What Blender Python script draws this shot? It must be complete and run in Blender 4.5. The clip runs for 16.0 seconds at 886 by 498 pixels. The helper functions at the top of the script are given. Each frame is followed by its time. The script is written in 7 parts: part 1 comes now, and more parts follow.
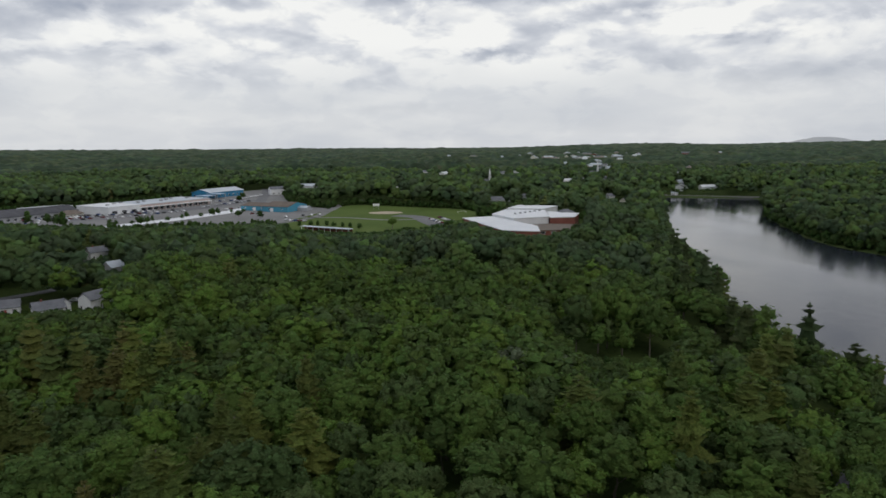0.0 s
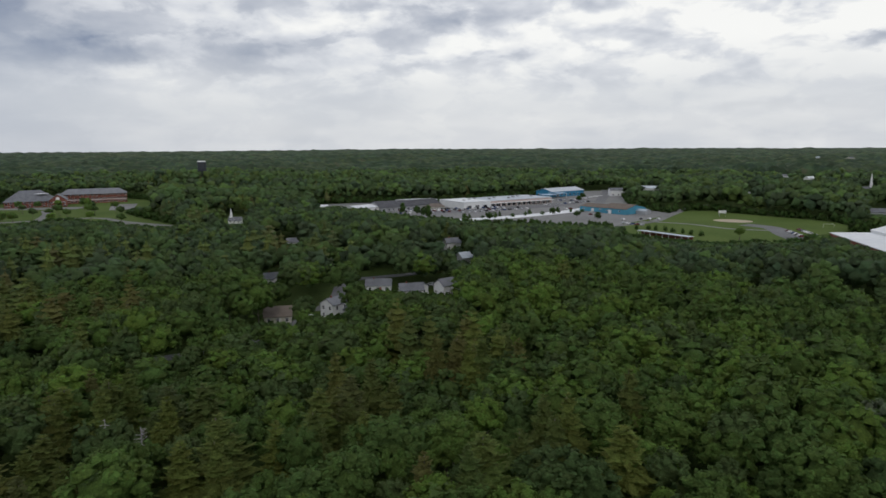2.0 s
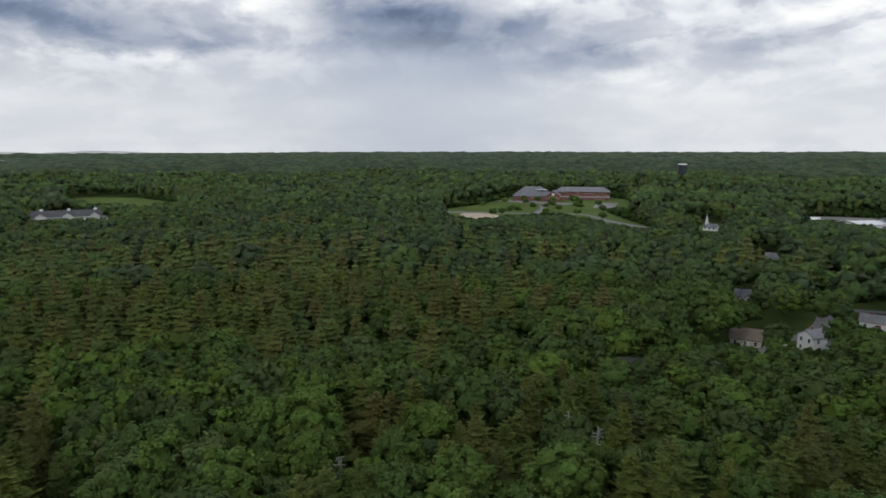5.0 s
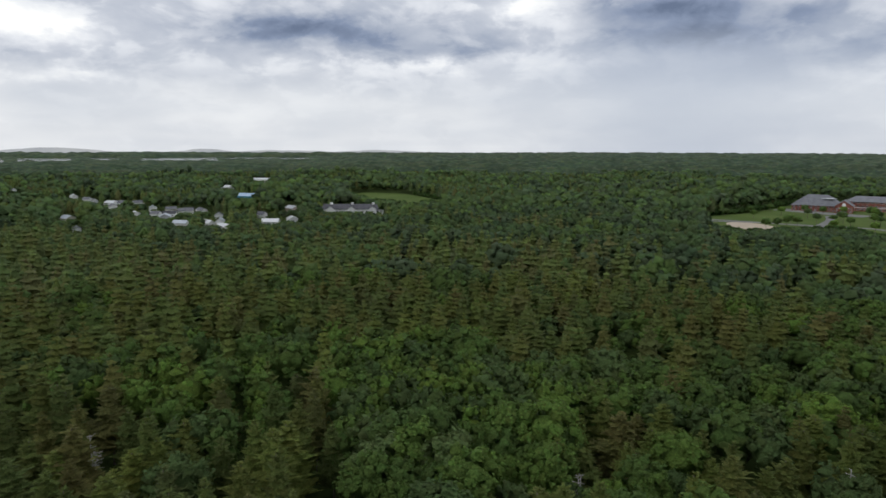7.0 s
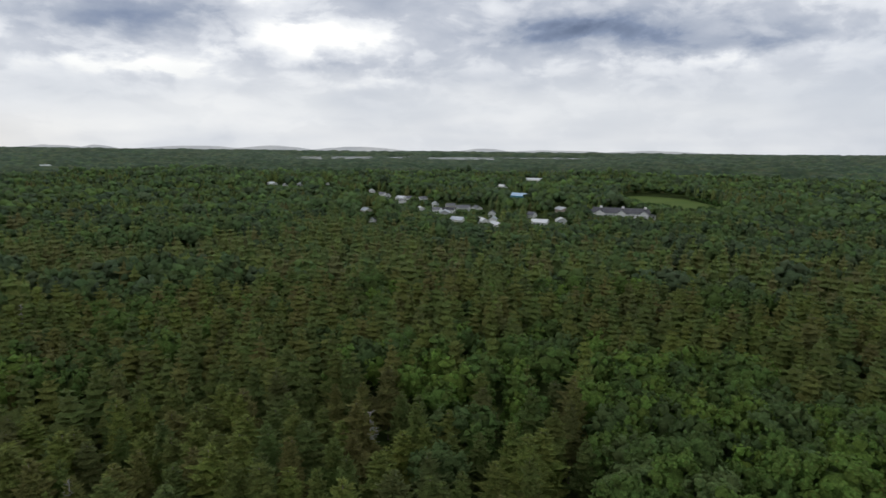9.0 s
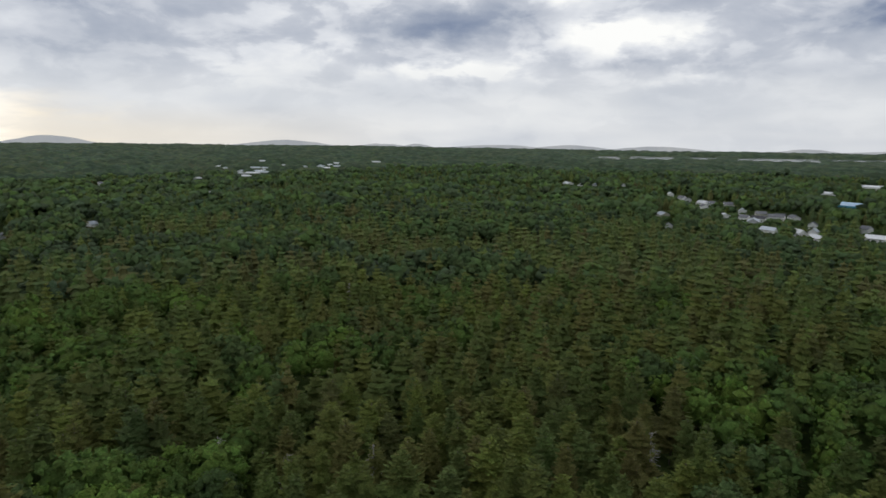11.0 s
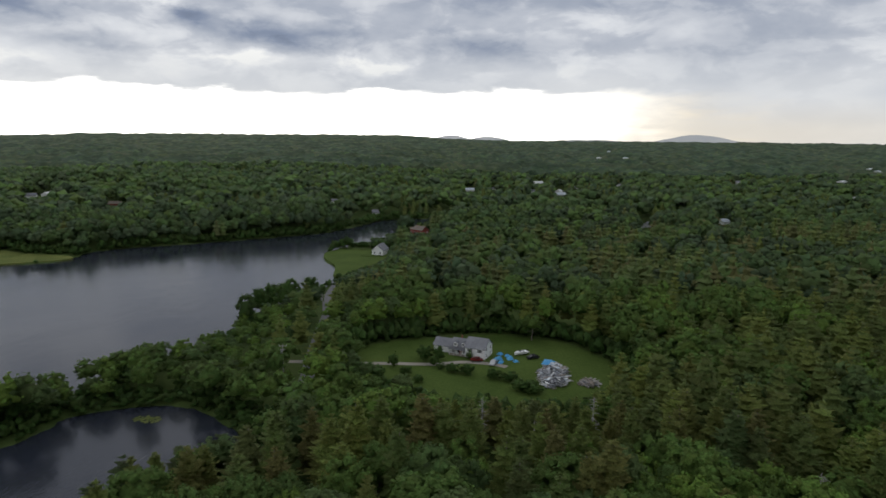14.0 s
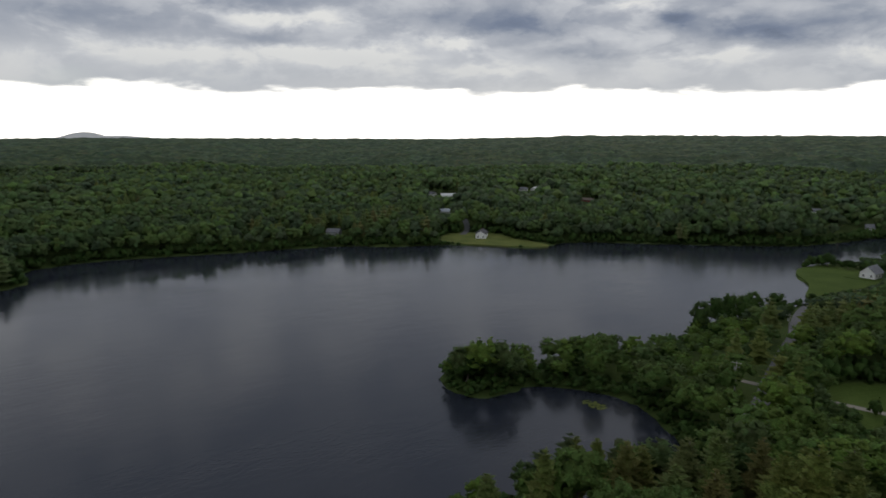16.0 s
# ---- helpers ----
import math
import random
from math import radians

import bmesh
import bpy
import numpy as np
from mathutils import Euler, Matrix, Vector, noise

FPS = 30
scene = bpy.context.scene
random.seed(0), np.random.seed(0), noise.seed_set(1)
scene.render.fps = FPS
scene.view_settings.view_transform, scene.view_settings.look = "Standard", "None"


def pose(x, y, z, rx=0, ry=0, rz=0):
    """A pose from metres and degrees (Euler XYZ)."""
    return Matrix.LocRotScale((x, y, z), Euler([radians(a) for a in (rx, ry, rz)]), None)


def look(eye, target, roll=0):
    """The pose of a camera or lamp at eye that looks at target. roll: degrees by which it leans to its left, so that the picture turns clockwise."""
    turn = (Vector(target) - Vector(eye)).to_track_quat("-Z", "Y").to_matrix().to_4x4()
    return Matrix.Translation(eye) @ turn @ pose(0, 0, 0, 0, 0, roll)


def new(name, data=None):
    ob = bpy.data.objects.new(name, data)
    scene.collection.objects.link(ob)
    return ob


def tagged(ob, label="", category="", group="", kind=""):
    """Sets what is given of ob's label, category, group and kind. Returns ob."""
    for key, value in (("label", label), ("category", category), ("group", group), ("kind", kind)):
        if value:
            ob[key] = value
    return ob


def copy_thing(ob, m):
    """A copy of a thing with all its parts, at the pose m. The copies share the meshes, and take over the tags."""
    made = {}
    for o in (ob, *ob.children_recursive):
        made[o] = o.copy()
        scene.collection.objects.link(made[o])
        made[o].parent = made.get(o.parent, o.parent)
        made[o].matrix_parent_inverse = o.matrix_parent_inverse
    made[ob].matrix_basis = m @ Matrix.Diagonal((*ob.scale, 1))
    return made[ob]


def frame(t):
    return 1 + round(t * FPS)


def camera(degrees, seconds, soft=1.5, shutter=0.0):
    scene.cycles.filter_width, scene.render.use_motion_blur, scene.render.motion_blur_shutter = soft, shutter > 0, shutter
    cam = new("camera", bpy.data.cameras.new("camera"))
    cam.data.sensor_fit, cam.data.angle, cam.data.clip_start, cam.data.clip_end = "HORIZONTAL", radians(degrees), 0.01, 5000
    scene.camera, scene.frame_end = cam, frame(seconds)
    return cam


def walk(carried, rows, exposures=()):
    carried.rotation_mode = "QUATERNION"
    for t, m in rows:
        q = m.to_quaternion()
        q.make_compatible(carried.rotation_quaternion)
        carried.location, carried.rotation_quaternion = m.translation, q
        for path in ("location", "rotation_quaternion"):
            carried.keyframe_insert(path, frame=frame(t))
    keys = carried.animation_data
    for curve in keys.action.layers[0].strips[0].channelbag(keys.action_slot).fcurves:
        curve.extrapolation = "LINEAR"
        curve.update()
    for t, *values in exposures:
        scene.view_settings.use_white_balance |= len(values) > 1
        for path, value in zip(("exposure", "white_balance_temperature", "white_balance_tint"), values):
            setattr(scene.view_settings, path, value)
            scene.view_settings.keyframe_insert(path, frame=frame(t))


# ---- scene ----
cam = camera(67.9, 16.0, 1.6, 0.1)

PATH = [
    (0, (-2.44, 2.595, 67.549), (-2.432, 4.569, 67.232), -0.4),
    (0.5, (-2.276, 2.807, 68.069), (-2.515, 4.767, 67.754), -0.4),
    (1, (-2.181, 2.996, 68.601), (-2.663, 4.912, 68.287), -0.4),
    (1.5, (-2.15, 3.163, 69.142), (-2.876, 5.0, 68.83), -0.4),
    (2, (-2.177, 3.308, 69.691), (-3.126, 5.041, 69.379), -0.4),
    (2.5, (-2.259, 3.431, 70.244), (-3.416, 5.032, 69.934), -0.3),
    (3, (-2.388, 3.532, 70.8), (-3.723, 4.989, 70.491), -0.3),
    (3.5, (-2.56, 3.611, 71.357), (-4.054, 4.905, 71.049), -0.2),
    (4, (-2.771, 3.67, 71.913), (-4.399, 4.789, 71.606), -0.2),
    (4.5, (-3.013, 3.707, 72.465), (-4.756, 4.638, 72.159), -0.2),
    (5, (-3.283, 3.724, 73.012), (-5.122, 4.448, 72.707), -0.1),
    (5.5, (-3.567, 3.729, 73.555), (-5.473, 4.251, 73.25), -0.1),
    (6, (-3.875, 3.709, 74.088), (-5.822, 4.049, 73.784), -0.0),
    (6.5, (-4.198, 3.666, 74.608), (-6.168, 3.831, 74.304), 0.1),
    (7, (-4.527, 3.599, 75.111), (-6.503, 3.587, 74.806), 0.1),
    (7.5, (-4.853, 3.509, 75.593), (-6.819, 3.305, 75.288), 0.2),
    (8, (-5.174, 3.408, 76.064), (-7.109, 3.003, 75.758), 0.3),
    (8.5, (-5.491, 3.295, 76.523), (-7.374, 2.695, 76.217), 0.3),
    (9, (-5.794, 3.16, 76.958), (-7.607, 2.372, 76.65), 0.4),
    (9.5, (-6.074, 3.004, 77.364), (-7.796, 2.033, 77.055), 0.5),
    (10, (-6.322, 2.825, 77.738), (-7.93, 1.677, 77.427), 0.6),
    (10.5, (-6.529, 2.626, 78.076), (-7.997, 1.305, 77.762), 0.6),
    (11, (-6.713, 2.417, 78.396), (-8.017, 0.934, 78.079), 0.6),
    (11.5, (-6.855, 2.19, 78.683), (-7.978, 0.567, 78.363), 0.7),
    (12, (-6.95, 1.947, 78.935), (-7.848, 0.189, 78.612), 0.7),
    (12.5, (-6.993, 1.687, 79.151), (-7.591, -0.194, 78.825), 0.6),
    (13, (-6.979, 1.41, 79.328), (-7.269, -0.541, 78.998), 0.6),
    (13.5, (-6.903, 1.118, 79.464), (-6.877, -0.854, 79.131), 0.5),
    (14, (-6.759, 0.81, 79.558), (-6.411, -1.131, 79.221), 0.5),
    (14.5, (-6.541, 0.486, 79.606), (-5.891, -1.375, 79.267), 0.4),
    (15, (-6.245, 0.147, 79.607), (-5.293, -1.578, 79.266), 0.3),
    (15.5, (-5.866, -0.207, 79.56), (-4.628, -1.74, 79.218), 0.2),
    (16, (-5.397, -0.575, 79.461), (-3.905, -1.863, 79.121), 0.2),
]

EXPOSURES = [(0, -0.08), (3, 0.02), (5, 0.13), (8, 0.21), (11, 0.06), (13, 0.05), (14.5, -0.12), (15.5, -0.32), (16, -0.4)]
walk(cam, [(t, look(eye, target, roll)) for t, eye, target, roll in PATH], EXPOSURES)

# ---------------------------------------------------------------- world, sun
SUN_AZ, SUN_EL = 213.0, 40.0          # degrees; azimuth counted anticlockwise from +y
STRIP_AZ = 222.0                      # middle of the clear strip low in the sky


class Tree:
    """Small wrapper to write node trees in a few words."""

    def __init__(self, nt):
        self.nt = nt

    def n(self, kind):
        return self.nt.nodes.new(kind)

    def link(self, a, b):
        self.nt.links.new(a, b)

    def put(self, socket, v):
        if isinstance(v, bpy.types.NodeSocket):
            self.nt.links.new(v, socket)
        else:
            socket.default_value = v

    def math(self, op, a, b=0.0, c=None, clamp=False):
        m = self.nt.nodes.new("ShaderNodeMath")
        m.operation, m.use_clamp = op, clamp
        self.put(m.inputs[0], a)
        self.put(m.inputs[1], b)
        if c is not None:
            self.put(m.inputs[2], c)
        return m.outputs[0]

    def step(self, v, lo, hi, a=0.0, b=1.0):
        m = self.nt.nodes.new("ShaderNodeMapRange")
        m.interpolation_type = "SMOOTHSTEP"
        self.put(m.inputs[0], v)
        for k, x in zip((1, 2, 3, 4), (lo, hi, a, b)):
            self.put(m.inputs[k], x)
        return m.outputs[0]

    def mix(self, f, a, b, blend="MIX"):
        m = self.nt.nodes.new("ShaderNodeMix")
        m.data_type, m.blend_type = "RGBA", blend
        self.put(m.inputs[0], f)
        self.put(m.inputs[6], a)
        self.put(m.inputs[7], b)
        return m.outputs[2]

    def noise(self, vec, scale, detail=4.0, rough=0.55, distort=0.0):
        m = self.nt.nodes.new("ShaderNodeTexNoise")
        m.inputs["Scale"].default_value, m.inputs["Detail"].default_value = scale, detail
        m.inputs["Roughness"].default_value, m.inputs["Distortion"].default_value = rough, distort
        if vec is not None:
            self.link(vec, m.inputs["Vector"])
        return m.outputs["Fac"]

    def ramp(self, f, stops):
        m = self.nt.nodes.new("ShaderNodeValToRGB")
        els = m.color_ramp.elements
        while len(els) < len(stops):
            els.new(0.5)
        for el, (p, c) in zip(els, stops):
            el.position, el.color = p, (*c, 1.0) if len(c) == 3 else c
        self.put(m.inputs[0], f)
        return m.outputs[0]


# cloud masses: bearing, height, half width, half height, strength (dark below zero)
NORTH_CLOUDS = [(6, 9.0, 3.2, 0.9, 1.1), (-2, 8.5, 3.0, 0.8, 1.1), (9, 6.0, 2.6, 0.6, 1.0), (-6, 6.0, 4.0, 0.8, 0.9), (-15, 5.0, 5.0, 0.8, 0.8), (-21, 9.5, 5.0, 1.2, 0.9), (15, 10.0, 4.0, 0.9, 0.8), (-10, 10.7, 3.0, 0.7, 0.6), (30, 10.3, 5.0, 1.0, -0.7), (4, 12.4, 14.0, 0.8, -1.1), (-17, 10.6, 2.5, 0.6, -0.7), (-5, 7.3, 2.0, 0.5, -0.7), (-28, 5.2, 5.0, 1.3, -1.2), (-25, 7.4, 3.5, 0.7, -0.8), (4, 2.9, 6.0, 0.6, -0.8), (22, 7.0, 5.0, 1.6, -0.3), (8, 3.0, 1.6, 0.5, 0.8)]
WEST_CLOUDS = [(97, 9.4, 8.0, 1.3, -1.1), (89, 8.2, 6.0, 0.7, -0.9), (73, 10.8, 6.0, 1.3, -1.9), (70, 8.6, 6.0, 1.2, -1.9), (67, 6.4, 7.0, 1.3, -0.9), (56, 7.2, 5.0, 1.1, -1.7), (62, 9.6, 5.0, 1.2, -1.0), (42, 8.0, 6.0, 1.5, -0.7), (79, 12.4, 5.0, 0.8, -0.6), (37, 10.0, 4.0, 1.0, 0.6), (93, 6.9, 8.0, 0.6, 0.6), (84, 11.6, 4.0, 0.7, 0.5), (60, 11.9, 4.0, 0.9, 0.4), (104, 9.2, 6.0, 1.2, -1.2), (95, 7.4, 6.0, 0.6, -0.6), (50, 4.0, 9.0, 1.6, 0.3)]
SOUTHWEST_CLOUDS = [(123, 8.4, 5.0, 1.2, 1.3), (119, 5.2, 3.0, 0.6, 0.9), (130, 11.6, 3.0, 0.8, 0.7), (135, 7.0, 4.0, 0.8, 0.6), (125, 6.4, 4.0, 0.4, -0.5), (134, 11.0, 4.0, 1.0, -0.5), (140, 9.6, 6.0, 1.2, -1.1), (138, 6.0, 6.0, 0.6, 1.2), (150, 8.6, 5.0, 1.2, -0.3), (165, 8.0, 9.0, 2.4, -0.4), (176, 11.0, 6.0, 1.0, -0.7), (182, 5.0, 6.0, 0.8, 0.4)]
SOUTH_CLOUDS = [(210.8, 8.8, 1.8, 0.8, -1.3), (204, 8.0, 4.5, 1.1, -1.8), (223, 9.0, 5.0, 0.8, -1.1), (230, 9.8, 4.0, 0.8, -0.8), (246, 11.0, 5.0, 0.9, -0.8), (218, 6.8, 4.0, 0.6, -0.7), (241, 7.3, 5.0, 0.6, -0.7), (189, 7.3, 5.0, 1.1, -1.1), (188, 11.2, 5.0, 1.0, -1.0), (208, 11.5, 5.0, 0.8, -0.6), (236, 6.6, 6.0, 0.8, 1.6), (242, 9.4, 5.0, 0.6, 1.1), (227, 5.4, 5.0, 0.6, 1.2), (197, 5.8, 5.0, 0.6, 0.9), (214, 10.2, 4.0, 0.6, 0.9), (229, 7.9, 5.0, 0.5, 0.8), (250, 6.0, 6.0, 0.8, 1.2), (207, 6.2, 5.0, 0.4, 0.7), (256, 8.5, 5.0, 1.2, -0.6)]


def build_world():
    world = bpy.data.worlds.new("sky")
    scene.world = world
    world.use_nodes = True
    nt = world.node_tree
    nt.nodes.clear()
    k = Tree(nt)
    out = k.n("ShaderNodeOutputWorld")
    co = k.n("ShaderNodeTexCoord").outputs["Generated"]
    sep = k.n("ShaderNodeSeparateXYZ")
    k.link(co, sep.inputs[0])
    x, y, z = sep.outputs
    up = k.math("MAXIMUM", z, 0.0)
    # the cloud deck is a plane overhead
    den = k.math("MULTIPLY", k.math("ADD", up, 0.19), 1.35)
    com = k.n("ShaderNodeCombineXYZ")
    k.link(k.math("DIVIDE", x, den), com.inputs[0])
    k.link(k.math("DIVIDE", y, den), com.inputs[1])
    p = com.outputs[0]
    big = k.noise(p, 1.1, 3.0, 0.5, 0.3)
    mid = k.noise(p, 3.2, 6.0, 0.52, 0.2)
    fine = k.noise(p, 13.0, 5.0, 0.6, 0.2)
    body = k.math("ADD", k.math("MULTIPLY", mid, 0.12), k.math("MULTIPLY", fine, 0.018))
    body = k.math("ADD", body, k.math("MULTIPLY", big, 0.24))
    body = k.math("ADD", body, 0.411)
    body = k.math("ADD", body, k.math("ADD", k.step(y, 0.3, 1.0, 0.0, 0.06), k.step(x, -1.0, -0.5, -0.03, 0.0)))
    # the larger cloud masses, by bearing and height in degrees, with ragged edges
    dome = k.n("ShaderNodeCombineXYZ")
    for v, i in ((x, 0), (y, 1), (k.math("MULTIPLY", z, 2.2), 2)):
        k.link(v, dome.inputs[i])
    dome = dome.outputs[0]
    wob1 = k.math("SUBTRACT", k.noise(dome, 6.0, 4.0, 0.55), 0.5)
    wob2 = k.math("SUBTRACT", k.noise(dome, 9.0, 4.0, 0.55, 0.3), 0.5)
    heap_ = k.noise(dome, 11.0, 6.0, 0.56, 0.3)
    body = k.math("ADD", body, k.math("MULTIPLY", k.math("SUBTRACT", heap_, 0.5), 0.20))
    body = k.math("ADD", body, k.math("MULTIPLY", k.step(heap_, 0.44, 0.56), 0.045))
    az = k.math("MULTIPLY", k.math("ARCTAN2", k.math("MULTIPLY", x, -1.0), y), 180 / math.pi)
    wob3 = k.math("SUBTRACT", k.noise(dome, 26.0, 4.0, 0.6), 0.5)
    az = k.math("ADD", az, k.math("ADD", k.math("MULTIPLY", wob1, 10.0), k.math("MULTIPLY", wob3, 3.0)))
    el = k.math("MULTIPLY", k.math("ARCSINE", z), 180 / math.pi)
    el = k.math("ADD", el, k.math("ADD", k.math("MULTIPLY", wob2, 2.6), k.math("MULTIPLY", wob3, 1.4)))
    for a, e, wa, we, amount in NORTH_CLOUDS + WEST_CLOUDS + SOUTHWEST_CLOUDS + SOUTH_CLOUDS:
        da = k.math("DIVIDE", k.math("WRAP", k.math("SUBTRACT", az, float(a)), 180.0, -180.0), wa)
        de = k.math("DIVIDE", k.math("SUBTRACT", el, e), we)
        q = k.math("ADD", k.math("MULTIPLY", da, da), k.math("MULTIPLY", de, de))
        g = k.math("EXPONENT", k.math("MULTIPLY", q, -1.0))
        body = k.math("ADD", body, k.math("MULTIPLY", g, amount * 0.15))
    # billows: each puff is lit on its upper edge and grey beneath
    def puff(lift):
        c = k.n("ShaderNodeCombineXYZ")
        k.link(k.math("ADD", k.math("MULTIPLY", x, 9.5), wob1), c.inputs[0])
        k.link(k.math("ADD", k.math("MULTIPLY", y, 9.5), wob2), c.inputs[1])
        k.link(k.math("MULTIPLY", k.math("ADD", z, radians(lift)), 24.0), c.inputs[2])
        vo = k.n("ShaderNodeTexVoronoi")
        vo.feature, vo.normalize = "SMOOTH_F1", True
        vo.inputs["Scale"].default_value, vo.inputs["Detail"].default_value = 1.0, 2.5
        vo.inputs["Roughness"].default_value, vo.inputs["Smoothness"].default_value = 0.55, 0.35
        k.link(c.outputs[0], vo.inputs["Vector"])
        return vo.outputs["Distance"]

    relief = k.math("SUBTRACT", puff(0.7), puff(-0.2))
    amount = k.math("ADD", 0.10, k.step(y, 0.45, 0.95, 0.0, 0.22))
    amount = k.math("MULTIPLY", amount, k.step(up, 0.05, 0.10))
    amount = k.math("MULTIPLY", amount, k.step(up, 0.35, 0.55, 1.0, 0.0))
    body = k.math("ADD", body, k.math("MULTIPLY", relief, amount))
    # bearing of the brightening and of the low gap under the deck
    sa, ca = math.sin(radians(STRIP_AZ)), math.cos(radians(STRIP_AZ))
    hor = k.math("SQRT", k.math("ADD", k.math("MULTIPLY", x, x), k.math("MULTIPLY", y, y)))
    west = k.math("DIVIDE", k.math("ADD", k.math("MULTIPLY", x, -sa), k.math("MULTIPLY", y, ca)), k.math("MAXIMUM", hor, 0.001))
    thick = k.math("MULTIPLY", k.step(west, 0.72, 0.95), k.step(up, 0.06, 0.16))
    body = k.math("SUBTRACT", body, k.math("MULTIPLY", thick, 0.03))
    heavy = k.math("MULTIPLY", k.step(west, 0.2, 0.8), k.step(up, 0.26, 0.5))
    body = k.math("SUBTRACT", body, k.math("MULTIPLY", heavy, 0.085))
    cloud = k.ramp(body, [(0.28, (0.120, 0.154, 0.235)), (0.40, (0.215, 0.262, 0.370)), (0.50, (0.368, 0.408, 0.492)), (0.59, (0.53, 0.56, 0.625)), (0.66, (0.72, 0.742, 0.785)), (0.74, (0.97, 0.97, 0.95))])
    # rain veils and thick air low over the land
    veil = k.noise(p, 1.2, 2.0, 0.5)
    low = k.step(k.math("ADD", up, k.math("MULTIPLY", wob1, 0.06)), 0.05, 0.145, 1.0, 0.0)
    veil_col = k.ramp(veil, [(0.35, (0.60, 0.63, 0.68)), (0.65, (0.75, 0.765, 0.785))])
    cloud = k.mix(k.math("MULTIPLY", low, 0.80), cloud, veil_col)
    # a rain shaft in the west
    sh = k.math("DIVIDE", k.math("WRAP", k.math("SUBTRACT", az, 70.0), 180.0, -180.0), 13.0)
    shaft = k.math("EXPONENT", k.math("MULTIPLY", k.math("MULTIPLY", sh, sh), -1.0))
    shaft = k.math("MULTIPLY", shaft, k.step(up, 0.11, 0.18, 0.78, 0.0))
    cloud = k.mix(shaft, cloud, (0.44, 0.485, 0.57, 1))
    # warm light low over the hills
    warm = k.math("MULTIPLY", k.step(west, 0.05, 0.62), k.step(up, 0.005, 0.06, 0.75, 0.0))
    cloud = k.mix(warm, cloud, (0.86, 0.79, 0.67, 1))
    # the clear strip over the western hills
    wob = k.math("MULTIPLY", k.math("SUBTRACT", mid, 0.5), 0.05)
    strip = k.step(k.math("ADD", up, wob), 0.056, 0.070, 1.0, 0.0)
    ragged = k.math("ADD", west, k.math("MULTIPLY", k.math("SUBTRACT", mid, 0.5), 0.35))
    strip = k.math("MULTIPLY", strip, k.step(ragged, 0.52, 0.80))
    cream = k.mix(k.step(west, 0.58, 0.80), (0.86, 0.76, 0.60, 1), (2.6, 2.5, 2.3, 1))
    cloud = k.mix(strip, cloud, cream)
    bg = k.n("ShaderNodeBackground")
    k.link(cloud, bg.inputs[0])
    bg.inputs[1].default_value = 1.0
    sky = k.n("ShaderNodeTexSky")
    sky.sky_type, sky.sun_disc = "NISHITA", False
    sky.sun_elevation, sky.sun_rotation = radians(SUN_EL), radians(-SUN_AZ)
    bg2 = k.n("ShaderNodeBackground")
    k.link(sky.outputs[0], bg2.inputs[0])
    bg2.inputs[1].default_value = 0.10
    gaps = k.step(k.noise(p, 0.5, 4.0, 0.6), 0.66, 0.76, 0.96, 0.80)
    mixer = k.n("ShaderNodeMixShader")
    k.link(gaps, mixer.inputs[0])
    k.link(bg2.outputs[0], mixer.inputs[1])
    k.link(bg.outputs[0], mixer.inputs[2])
    k.link(mixer.outputs[0], out.inputs[0])


build_world()
sun = bpy.data.lights.new("sun", "SUN")
sun.energy, sun.angle, sun.color = 0.5, radians(14), (1.0, 0.95, 0.86)
sun_dir = Vector((-math.sin(radians(SUN_AZ)) * math.cos(radians(SUN_EL)), math.cos(radians(SUN_AZ)) * math.cos(radians(SUN_EL)), math.sin(radians(SUN_EL))))
new("sun", sun).matrix_world = look(sun_dir * 300, (0, 0, 0))

# ---------------------------------------------------------------- materials


def material(name):
    m = bpy.data.materials.new(name)
    m.use_nodes = True
    m.node_tree.nodes.clear()
    k = Tree(m.node_tree)
    out = k.n("ShaderNodeOutputMaterial")
    bsdf = k.n("ShaderNodeBsdfPrincipled")
    k.link(bsdf.outputs[0], out.inputs[0])
    return m, k, bsdf, out


def bump(k, bsdf, height, strength, dist=0.1):
    b = k.n("ShaderNodeBump")
    b.inputs["Strength"].default_value, b.inputs["Distance"].default_value = strength, dist
    k.link(height, b.inputs["Height"])
    k.link(b.outputs[0], bsdf.inputs["Normal"])


def surface(name, dark, light, rough=0.8, scale=2.0, big=0.12, bumps=0.2, metal=0.0, spec=0.25):
    """Two-scale mottled surface, in metres."""
    m, k, bsdf, out = material(name)
    co = k.n("ShaderNodeTexCoord").outputs["Object"]
    a = k.noise(co, scale, 5.0, 0.6)
    b = k.noise(co, big, 3.0, 0.5)
    f = k.math("ADD", k.math("MULTIPLY", a, 0.5), k.math("MULTIPLY", b, 0.5))
    rnd = k.n("ShaderNodeObjectInfo").outputs["Random"]
    f = k.math("ADD", f, k.math("MULTIPLY", k.math("SUBTRACT", rnd, 0.5), 0.12))
    col = k.ramp(f, [(0.34, dark), (0.66, light)])
    k.link(col, bsdf.inputs["Base Color"])
    bsdf.inputs["Roughness"].default_value = rough
    bsdf.inputs["Metallic"].default_value = metal
    bsdf.inputs["Specular IOR Level"].default_value = spec
    if bumps:
        bump(k, bsdf, a, bumps, 0.05)
    return m


